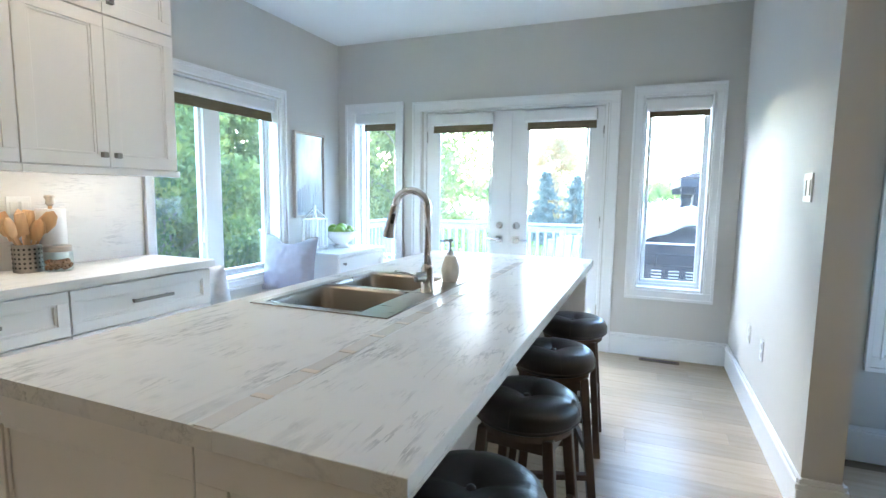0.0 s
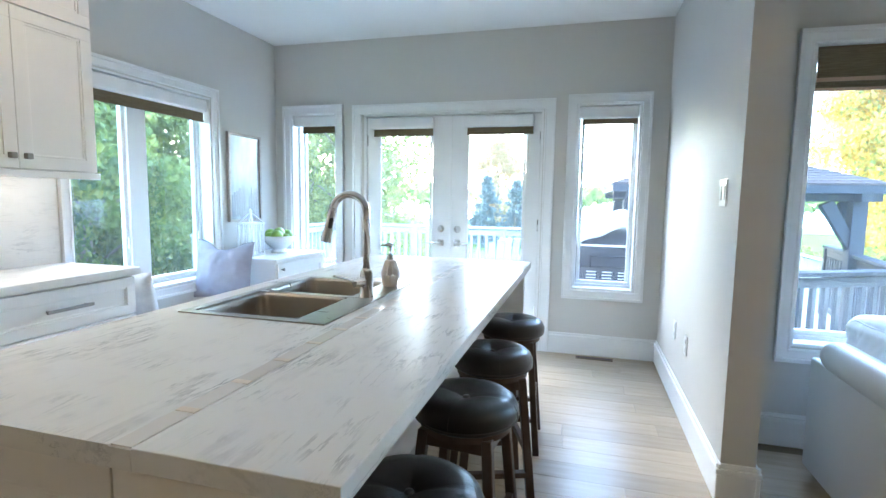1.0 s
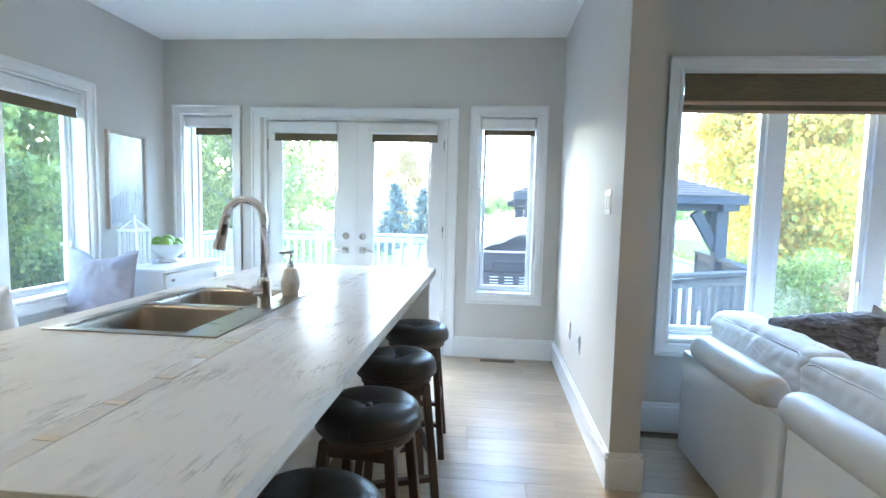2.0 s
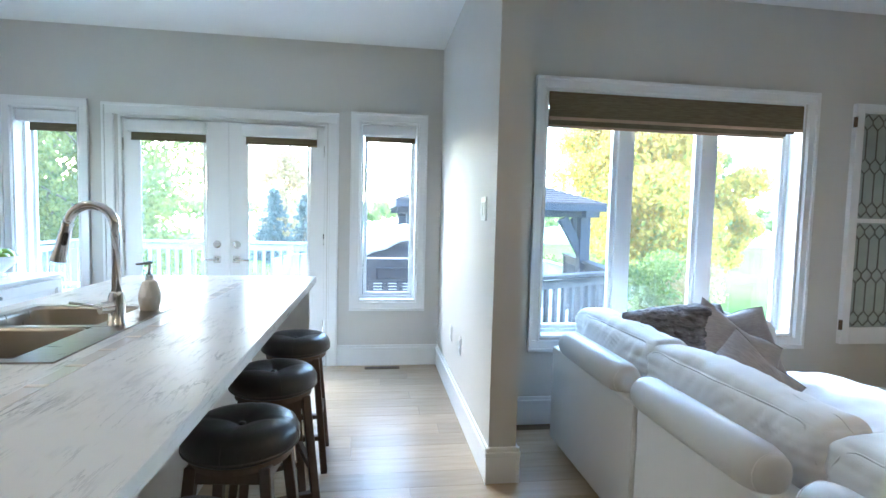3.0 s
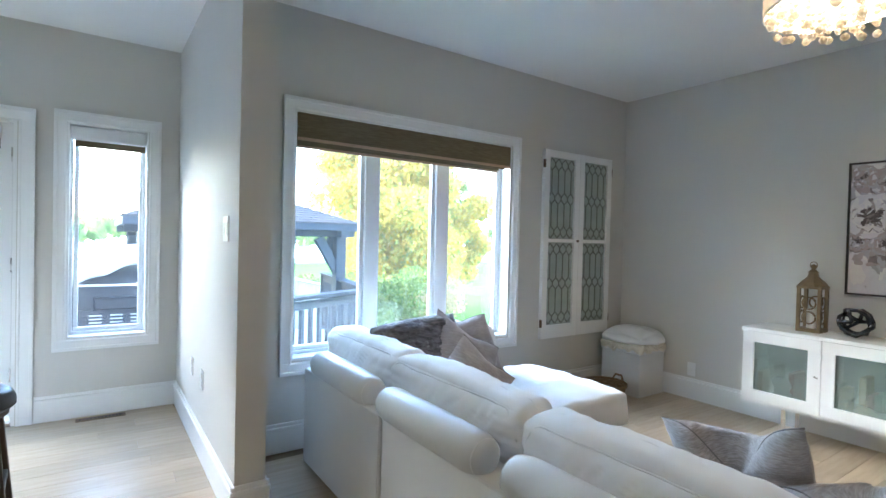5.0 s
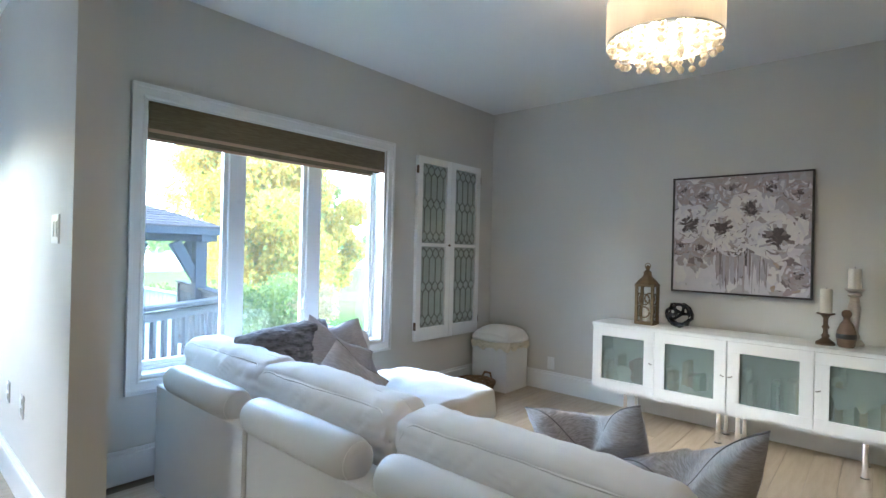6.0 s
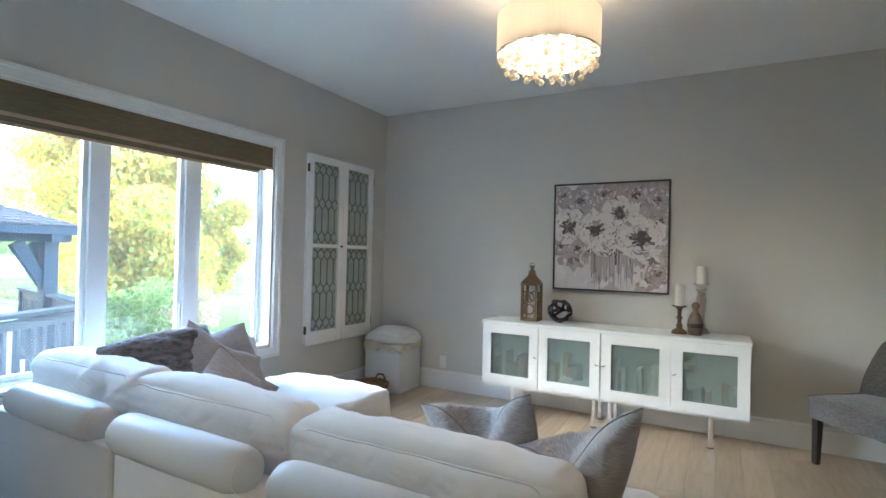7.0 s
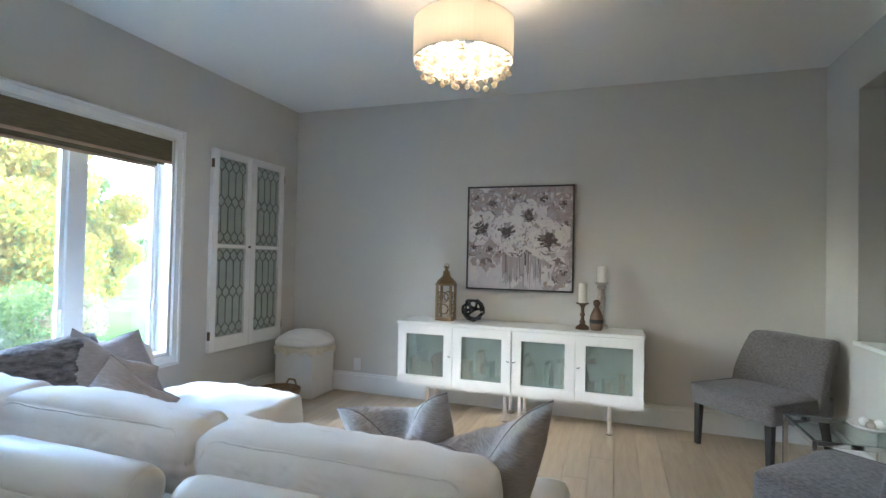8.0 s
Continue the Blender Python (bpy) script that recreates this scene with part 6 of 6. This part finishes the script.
# unseen recessed downlights behind camera and over kitchen run, assumed from the warm cabinets
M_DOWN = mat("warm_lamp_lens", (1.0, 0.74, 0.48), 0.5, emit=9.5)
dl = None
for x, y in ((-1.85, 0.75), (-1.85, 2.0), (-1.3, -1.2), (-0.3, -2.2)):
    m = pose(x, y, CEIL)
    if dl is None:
        dl = thing("recessed_downlight", "assumed recessed ceiling downlight, lit, with a white trim ring", "downlight", m, "recessed downlights")
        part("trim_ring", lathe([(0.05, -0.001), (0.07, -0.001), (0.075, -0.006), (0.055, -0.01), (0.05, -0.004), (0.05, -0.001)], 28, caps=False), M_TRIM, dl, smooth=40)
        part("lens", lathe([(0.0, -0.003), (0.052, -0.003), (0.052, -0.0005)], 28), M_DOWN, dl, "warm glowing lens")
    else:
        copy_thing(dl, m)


# ---- outdoors ----
GZ = -0.95
bm = bmesh.new()
bmesh.ops.create_grid(bm, x_segments=60, y_segments=60, size=600)
for v in bm.verts:
    v.co.z = GZ - 0.03 if abs(v.co.x) < 25 and abs(v.co.y) < 25 else GZ - 0.03 + 0.5 * noise.noise(v.co * 0.02)
tagged(part("ground", bm, M_GRASS), "green lawn round the house", "lawn", kind="structure")
bm = box(-300, 300, 42, 420, GZ - 0.1, GZ + 0.55)
tagged(part("water", bm, M_WATER), "pale open water beyond the lawn", "water", kind="structure")


def leaves(bm_list, centre, spread, count, size, r, squash=1.0):
    """Adds leaves, each a folded pair of triangles, scattered through a clump."""
    V, F = bm_list
    for i in range(count):
        d = Vector((r.gauss(0, 1), r.gauss(0, 1), r.gauss(0, 1)))
        d = d.normalized() * (r.random() ** 0.45)
        p = Vector((centre[0] + d.x * spread, centre[1] + d.y * spread, centre[2] + d.z * spread * squash))
        q = Euler((r.uniform(0, 6.28), r.uniform(0, 6.28), r.uniform(0, 6.28))).to_matrix()
        s = size * r.uniform(0.6, 1.3)
        k = len(V)
        for c in ((-0.5, 0, 0), (0, -0.42, 0.1), (0.6, 0, 0), (0, 0.42, 0.1)):
            V.append(p + q @ (Vector(c) * s))
        F.append((k, k + 1, k + 2))
        F.append((k, k + 2, k + 3))


def leaf_part(name, VF, material, parent, label=""):
    me = bpy.data.meshes.new(name)
    me.from_pydata([tuple(v) for v in VF[0]], [], VF[1])
    me.materials.append(material)
    ob = new(name, me)
    ob.parent = parent
    if label:
        ob["label"] = label
    return ob


def tree(name, label, x, y, h, spread, material, seed, count=5200, size=0.13, bare=0.25, group="", squash=0.75, clumps=36):
    root = thing(name, label, "tree", pose(x, y, GZ - 0.03), group)
    r = random.Random(seed)
    lean = Vector((r.uniform(-0.05, 0.05), r.uniform(-0.05, 0.05), 0))
    pts = [(lean.x * h * k * k, lean.y * h * k * k, h * 0.85 * k) for k in (0, 0.25, 0.5, 0.75, 1.0)]
    b = h * 0.022 + 0.03
    part("trunk", tube(pts, [b * 1.25, b, b * 0.75, b * 0.5, b * 0.15], 9), M_BARK, root, smooth=True)
    V = ([], [])
    for i in range(clumps):
        k = bare + (1 - bare) * (i + 0.5) / clumps
        a = i * 2.4 + r.uniform(-0.5, 0.5)
        prof = math.sin(math.pi * min(1, (k - bare) / (1 - bare) * 0.85 + 0.15)) ** 0.7
        rad = spread * prof * r.uniform(0.2, 1.0)
        c = Vector((rad * math.cos(a), rad * math.sin(a), h * k + r.uniform(-0.2, 0.2)))
        if i % 2 == 0:
            s = Vector((0, 0, max(0.3, c.z - rad * 0.7)))
            part("limb", tube([s, s.lerp(c, 0.55) + Vector((0, 0, 0.1)), c], [b * 0.26, b * 0.16, b * 0.05], 6), M_BARK, root)
        leaves(V, c, spread * r.uniform(0.24, 0.42), int(count * 2.4) // clumps, size * 0.62, r, squash)
    leaf_part("crown", V, material, root)
    return root


def spruce(x, y, h, w, seed):
    root = thing("spruce_tree", "dark blue-green spruce beyond the deck", "tree", pose(x, y, GZ), "spruces beyond the deck")
    r = random.Random(seed)
    part("trunk", tube([(0, 0, 0), (0, 0, h)], [0.12, 0.02], 8), M_BARK, root)
    V = ([], [])
    tiers = 16
    for k in range(tiers):
        z = h * (0.08 + 0.9 * k / tiers)
        rad = w * (1 - k / tiers) + 0.06
        for j in range(max(5, int(13 * (1 - k / tiers)))):
            a = r.uniform(0, 6.28)
            for s in (0.35, 0.7, 1.0):
                q = rad * s * r.uniform(0.8, 1.1)
                leaves(V, (q * math.cos(a), q * math.sin(a), z - 0.22 * s * rad), 0.16, 12, 0.14, r, 0.7)
    leaf_part("crown", V, M_LEAF_S, root)


def shrub(label, x, y, h, w, material, seed, count=1800, size=0.1, group="garden shrubs"):
    root = thing("shrub", label, "shrub", pose(x, y, GZ - 0.03), group)
    r = random.Random(seed)
    V = ([], [])
    for i in range(16):
        a, q = r.uniform(0, 6.28), w * r.random() ** 0.5 * 0.8
        c = (q * math.cos(a), q * math.sin(a), h * r.uniform(0.2, 0.85))
        part("stem", tube([(0.2 * c[0], 0.2 * c[1], 0), c], [0.02, 0.006], 5), M_BARK, root)
        leaves(V, c, w * 0.4, count * 2 // 16, size * 0.65, r, 0.8)
    leaf_part("foliage", V, material, root)


# west side, close to the kitchen window
for i, (x, y, h, sp, mt) in enumerate(((-6.6, 4.2, 5.0, 1.5, M_LEAF_D), (-7.4, 6.4, 5.4, 1.7, M_LEAF_G), (-8.6, 8.6, 5.8, 2.0, M_LEAF_G), (-7.8, 2.4, 5.0, 1.8, M_LEAF_D), (-10.2, 11.6, 6.0, 2.3, M_LEAF_D))):
    tree("garden_tree", "dense green garden tree beside the house", x, y, h, sp, mt, 40 + i, 7000, 0.17, 0.08, "green trees beside the house")
for i, (x, y) in enumerate(((-6.2, 3.2), (-6.4, 5.4), (-7.2, 7.4))):
    shrub("leafy green shrub beside the house", x, y, 1.5, 0.9, M_LEAF_D, 60 + i, 2200, 0.12)
for i, (x, y, h, sp) in enumerate(((-10.4, 4.0, 8.2, 2.5), (-11.2, 7.2, 8.6, 2.6), (-12.2, 10.4, 9.0, 2.8), (-10.6, 1.2, 8.0, 2.4))):
    tree("garden_tree", "tall dense green tree at the side of the garden", x, y, h, sp, M_LEAF_G, 140 + i, 9000, 0.24, 0.06, "green trees beside the house", 0.8, 60)
# north, behind the deck
tree("maple_tree", "light green maple behind the deck", -6.6, 14.5, 7.0, 2.8, M_LEAF_L, 71, 9000, 0.2, 0.12, "trees behind the deck")
tree("maple_tree", "light green maple turning colour behind the deck", -9.6, 17.5, 7.4, 3.0, M_LEAF_L, 72, 9000, 0.22, 0.12, "trees behind the deck")
tree("maple_tree", "orange autumn maple far behind the deck", -4.9, 31.0, 5.8, 2.4, M_LEAF_O, 73, 5000, 0.25, 0.15, "trees behind the deck")
spruce(-4.4, 24.5, 3.5, 1.15, 81)
spruce(-3.1, 25.5, 3.35, 1.2, 82)
# east, seen from the living room
tree("maple_tree", "golden yellow autumn maple in the garden", 8.1, 14.0, 6.6, 2.45, M_LEAF_Y, 91, 34000, 0.19, 0.16, "trees in the garden", 0.75, 70)
tree("maple_tree", "low yellow and green maple in the garden", 10.7, 14.6, 3.3, 1.1, M_LEAF_Y, 92, 11000, 0.18, 0.34, "trees in the garden", 0.8, 44)
tree("garden_tree", "light green tree behind the gazebo", 7.5, 16.8, 5.6, 1.1, M_LEAF_L, 93, 2200, 0.17, 0.5, "trees in the garden")
tree("garden_tree", "slender green tree at the far side of the lawn", 11.4, 16.5, 5.3, 0.95, M_LEAF_L, 94, 2600, 0.18, 0.62, "trees in the garden", 0.7, 22)
for i, (x, y, h, w, mt) in enumerate(((5.2, 11.2, 1.5, 1.1, M_LEAF_G), (6.6, 11.6, 1.6, 1.2, M_LEAF_G), (8.0, 12.0, 1.3, 1.1, M_LEAF_O), (4.0, 12.0, 1.5, 1.1, M_LEAF_G), (2.6, 12.5, 1.4, 1.1, M_LEAF_Y))):
    shrub("leafy garden shrub along the lawn", x, y, h, w, mt, 110 + i, 2400, 0.13)
# far woods along the shore
r = random.Random(77)
V = ([], [])
for i in range(420):
    a = r.uniform(-1.15, 1.25)
    d = r.uniform(95, 135)
    leaves(V, (d * math.sin(a), d * math.cos(a), 0.6 + r.uniform(0, 2.6)), r.uniform(2.0, 3.6), 26, 1.5, r, 0.7)
woods = leaf_part("far_woods", V, M_LEAF_G, None)
tagged(woods, "far line of green and yellow woods along the shore", "woods", kind="stuff")


def deck():
    root = tagged(new("deck"), "grey painted plank deck outside the patio doors", "deck", kind="structure")
    y = YK + 0.2
    while y < 8.35:
        part("plank", box(-4.2, 3.4, y, y + 0.135, -0.19, -0.16), M_DECK, root)
        y += 0.142
    part("skirt", box(-4.2, 3.4, 8.36, 8.4, GZ, -0.16), M_RAIL, root)
    part("beam", box(-4.1, 3.3, YK + 0.3, YK + 0.4, GZ, -0.19), M_RAIL, root)


deck()


def railing(p, q, label, paint, h=1.0):
    p, q = Vector((*p, -0.16)), Vector((*q, -0.16))
    d = q - p
    L = d.length
    root = thing("deck_railing", label, "railing", Matrix.Translation(p) @ Matrix.Rotation(math.atan2(d.y, d.x), 4, "Z"), "deck railings")
    n = max(1, round(L / 1.6))
    for i in range(n + 1):
        x = L * i / n
        part("post", box(x - 0.045, x + 0.045, -0.045, 0.045, 0, h, 0.004), paint, root)
    part("top_rail", box(-0.05, L + 0.05, -0.065, 0.065, h, h + 0.035, 0.006), paint, root)
    part("under_rail", box(0, L, -0.02, 0.02, h - 0.1, h - 0.02, 0.002), paint, root)
    part("bottom_rail", box(0, L, -0.02, 0.02, 0.08, 0.15, 0.002), paint, root)
    x = 0.11
    while x < L - 0.05:
        part("picket", box(x - 0.019, x + 0.019, -0.019, 0.019, 0.15, h - 0.1), paint, root)
        x += 0.125


railing((-4.1, 8.3), (0.4, 8.3), "pale grey painted wooden railing along the deck", M_RAIL)
railing((-4.1, 5.1), (-4.1, 8.25), "pale grey painted wooden railing at the deck side", M_RAIL)
railing((1.3, 4.75), (2.75, 5.5), "dark slate grey wooden railing outside the living room", M_RAIL_D, 0.9)
railing((2.8, 5.55), (3.3, 8.2), "dark slate grey wooden railing beside the gazebo", M_RAIL_D, 0.9)


def stair_railing():
    """A boarded stair side with a pale sloping cap."""
    root = thing("stair_railing", "weathered boarded stair side with a pale sloping cap", "railing", pose(2.6, 9.6, GZ - 0.03))
    L, rise = 1.5, -0.38
    part("cap", bar((-0.04, 0, 1.72), (L + 0.04, 0, 1.72 + rise), 0.04, 0.12, 0.004), M_CAP, root, "pale cap board")
    n = 22
    for i in range(n):
        x = L * (i + 0.5) / n
        part("board", box(x - 0.032, x + 0.032, -0.012, 0.012, 0.0, 1.69 + rise * x / L), M_DECK, root)


M_CAP = mat("pale_cap_paint", (0.62, 0.62, 0.62), 0.6)
stair_railing()


def gazebo():
    root = thing("gazebo", "dark slate-blue wooden gazebo with a brown shingled hip roof", "gazebo", pose(1.84, 8.1, -0.16))
    s, ez = 1.18, 1.66
    for sx in (-1, 1):
        for sy in (-1, 1):
            part("post", box(sx * s - 0.07, sx * s + 0.07, sy * s - 0.07, sy * s + 0.07, 0 if sy < 0 else GZ + 0.16, ez - 0.12, 0.006), M_GAZ, root)
            for ax in (0, 1):
                a = Vector((sx * s, sy * s, ez - 0.7))
                b = Vector((sx * s * (0.74 if ax == 0 else 1), sy * s * (1 if ax == 0 else 0.74), ez - 0.16))
                part("brace", bar(a, b, 0.1, 0.08, 0.004, 1.3), M_GAZ, root)
    for sgn in (-1, 1):
        part("beam", box(-s - 0.2, s + 0.2, sgn * s - 0.06, sgn * s + 0.06, ez - 0.14, ez + 0.02, 0.004), M_GAZ, root)
        part("beam", box(sgn * s - 0.06, sgn * s + 0.06, -s - 0.2, s + 0.2, ez - 0.145, ez + 0.015, 0.004), M_GAZ, root)
    e, top = 1.4, ez + 0.56
    bm = bmesh.new()
    c = [bm.verts.new((sx * e, sy * e, ez + 0.03)) for sx, sy in ((-1, -1), (1, -1), (1, 1), (-1, 1))]
    u = [bm.verts.new((sx * e, sy * e, ez - 0.06)) for sx, sy in ((-1, -1), (1, -1), (1, 1), (-1, 1))]
    t = bm.verts.new((0, 0, top))
    for i in range(4):
        bm.faces.new((c[i], c[(i + 1) % 4], t))
        bm.faces.new((u[i], u[(i + 1) % 4], c[(i + 1) % 4], c[i]))
    bm.faces.new(u)
    roof = part("roof", bm, M_GAZ, root)
    courses = 16
    for k in range(courses):
        f0, f1 = 1 - k / courses, 1 - (k + 1.25) / courses
        f1 = max(f1, 0.0)
        for q in range(4):
            m = Matrix.Rotation(math.pi / 2 * q, 4, "Z")
            zb, zt = ez + 0.03 + (top - ez - 0.03) * (1 - f0), ez + 0.03 + (top - ez - 0.03) * (1 - f1)
            n = max(2, int(20 * f0))
            w = 2 * e * f0 / n
            bm = bmesh.new()
            for i in range(n):
                a0 = -e * f0 + i * w + 0.006
                a1 = a0 + w - 0.012
                lim = e * f1
                b0, b1 = max(-lim, min(lim, a0)), max(-lim, min(lim, a1))
                vs = [bm.verts.new(m @ Vector(p)) for p in ((a0, -e * f0 - 0.012, zb + 0.02), (a1, -e * f0 - 0.012, zb + 0.02), (b1, -e * f1, zt + 0.012), (b0, -e * f1, zt + 0.012),
                                                             (a0, -e * f0 - 0.012, zb + 0.004), (a1, -e * f0 - 0.012, zb + 0.004))]
                if b1 - b0 > 1e-4:
                    bm.faces.new(vs[:4])
                else:
                    bm.faces.new(vs[:3])
                bm.faces.new((vs[0], vs[1], vs[5], vs[4]))
            part("shingle_course", bm, M_SHINGLE, roof)


gazebo()


def grill():
    root = thing("barbecue_grill", "black gas grill with a pale cover on the deck", "grill", pose(0.36, 5.75, -0.16, 0, 0, 180))
    part("cabinet", box(-0.3, 0.3, -0.25, 0.22, 0.1, 0.6, 0.01), M_GRILL, root)
    part("firebox", box(-0.34, 0.34, -0.28, 0.26, 0.602, 0.84, 0.02), M_GRILL, root, smooth=35)
    hood = bmesh.new()
    rings = []
    for x in (-0.34, 0.34):
        rings.append([hood.verts.new((x, -0.27 * math.cos(math.pi * k / 10), 0.842 + 0.36 * math.sin(math.pi * k / 10) ** 0.7)) for k in range(11)])
    for k in range(10):
        hood.faces.new((rings[0][k], rings[0][k + 1], rings[1][k + 1], rings[1][k]))
    hood.faces.new(rings[0])
    hood.faces.new(rings[1])
    hood.faces.new((rings[0][0], rings[0][-1], rings[1][-1], rings[1][0]))
    part("hood", hood, M_GRILL, root, smooth=40)
    for sx in (-1, 1):
        part("side_shelf", box(sx * 0.36 if sx > 0 else -0.68, 0.68 if sx > 0 else -0.36, -0.22, 0.22, 0.8, 0.835, 0.006), M_GRILL, root)
        part("wheel", lathe([(0.0, -0.02), (0.09, -0.02), (0.1, 0), (0.09, 0.02), (0.0, 0.02)], 20, (sx * 0.3, 0.2, 0.1), Matrix.Rotation(radians(90), 4, "Y")), M_BLACK, root, smooth=40)
        part("caster_leg", box(sx * 0.27 - 0.02, sx * 0.27 + 0.02, -0.24, -0.2, 0, 0.1), M_BLACK, root)
    part("back_rail", tube([(-0.16, 0.26, 0.83), (-0.16, 0.33, 0.95), (0.16, 0.33, 0.95), (0.16, 0.26, 0.83)], 0.01, 8), M_GRILL, root)
    part("back_bar", box(-0.36, 0.36, 0.3, 0.312, 1.04, 1.058, 0.002), M_COVER, root, "pale thin bar")
    for sx in (-1, 1):
        part("bar_bracket", box(sx * 0.35 - 0.008, sx * 0.35 + 0.008, 0.0, 0.3, 1.04, 1.056), M_GRILL, root)
    for cx in (-0.15, 0.0, 0.15):
        for k in range(4):
            part("vent_slot", box(cx - 0.045, cx + 0.045, 0.2595, 0.2635, 0.69 + 0.03 * k, 0.7 + 0.03 * k), M_COVER, root)
    cov = soft_box(0.62, 0.6, 0.12, 0.05, 26, 0.02, 0.05, 5, 3.0)
    for v in cov.verts:
        # slumped: it hangs down over one end and folds up at the other
        v.co.z += 0.12 * math.sin(3.4 * (0.12 - v.co.x)) - 0.5 * max(0.0, abs(v.co.y) - 0.2)
    bmesh.ops.translate(cov, vec=(0.1, 0.0, 1.2), verts=cov.verts[:])
    part("cover", cov, M_COVER, root, "pale vinyl cover", smooth=True)


grill()


def patio_chair(m):
    root = thing("patio_chair", "pale blue-grey slatted patio chair on the deck", "patio chair", m, "patio chairs")
    for i in range(6):
        part("back_slat", bar((-0.24 + 0.096 * i, 0.22, 0.38), (-0.27 + 0.108 * i, 0.5, 1.0 - 0.025 * abs(i - 2.5)), 0.085, 0.018, 0.003), M_PATIO, root)
        part("seat_slat", box(-0.27, 0.27, -0.28 + 0.09 * i, -0.2 + 0.09 * i, 0.36, 0.38, 0.003), M_PATIO, root)
    for sx in (-1, 1):
        part("arm", box(sx * 0.3 - 0.05, sx * 0.3 + 0.05, -0.3, 0.34, 0.6, 0.622, 0.004), M_PATIO, root)
        part("leg", box(sx * 0.3 - 0.03, sx * 0.3 + 0.03, -0.27, -0.21, 0, 0.6, 0.003), M_PATIO, root)
        part("leg", box(sx * 0.3 - 0.03, sx * 0.3 + 0.03, 0.24, 0.3, 0, 0.6, 0.003), M_PATIO, root)
    return root


pc = patio_chair(pose(-2.5, 6.9, -0.16, 0, 0, 150))
copy_thing(pc, pose(-0.9, 7.2, -0.16, 0, 0, 200))
copy_thing(pc, pose(-3.3, 6.3, -0.16, 0, 0, 110))


# ---- floor planks ----
def plank_floor():
    r = random.Random(12)
    meshes = {}
    w = 0.15
    lengths = (0.9, 1.2, 1.5, 1.8)

    def mesh_for(ln, wd):
        key = (round(ln, 3), round(wd, 3))
        if key not in meshes:
            g = 0.0009
            bm = box(-ln / 2 + g / 2, ln / 2 - g / 2, -wd / 2 + g / 2, wd / 2 - g / 2, -0.012, 0.0)
            top = [e for e in bm.edges if all(v.co.z > -0.001 for v in e.verts)]
            bmesh.ops.bevel(bm, geom=top, offset=0.0009, segments=1, affect="EDGES")
            me = bpy.data.meshes.new("plank")
            bm.to_mesh(me)
            bm.free()
            me.materials.append(M_OAK)
            meshes[key] = me
        return meshes[key]

    y = REAR + 0.01
    made = 0
    while y < YK - 0.001:
        wd = min(w, YK - y)
        yc = y + wd / 2
        x1 = XR if yc < YL - w / 2 else XP
        x = XL - r.uniform(0.0, 0.8)
        while x < x1:
            ln = r.choice(lengths)
            a, b = max(x, XL), min(x + ln, x1)
            if b - a > 0.05:
                ob = new("plank", mesh_for(b - a, wd))
                ob.parent = floor
                ob.location = ((a + b) / 2, yc, 0)
                made += 1
            x += ln
        y += w


plank_floor()
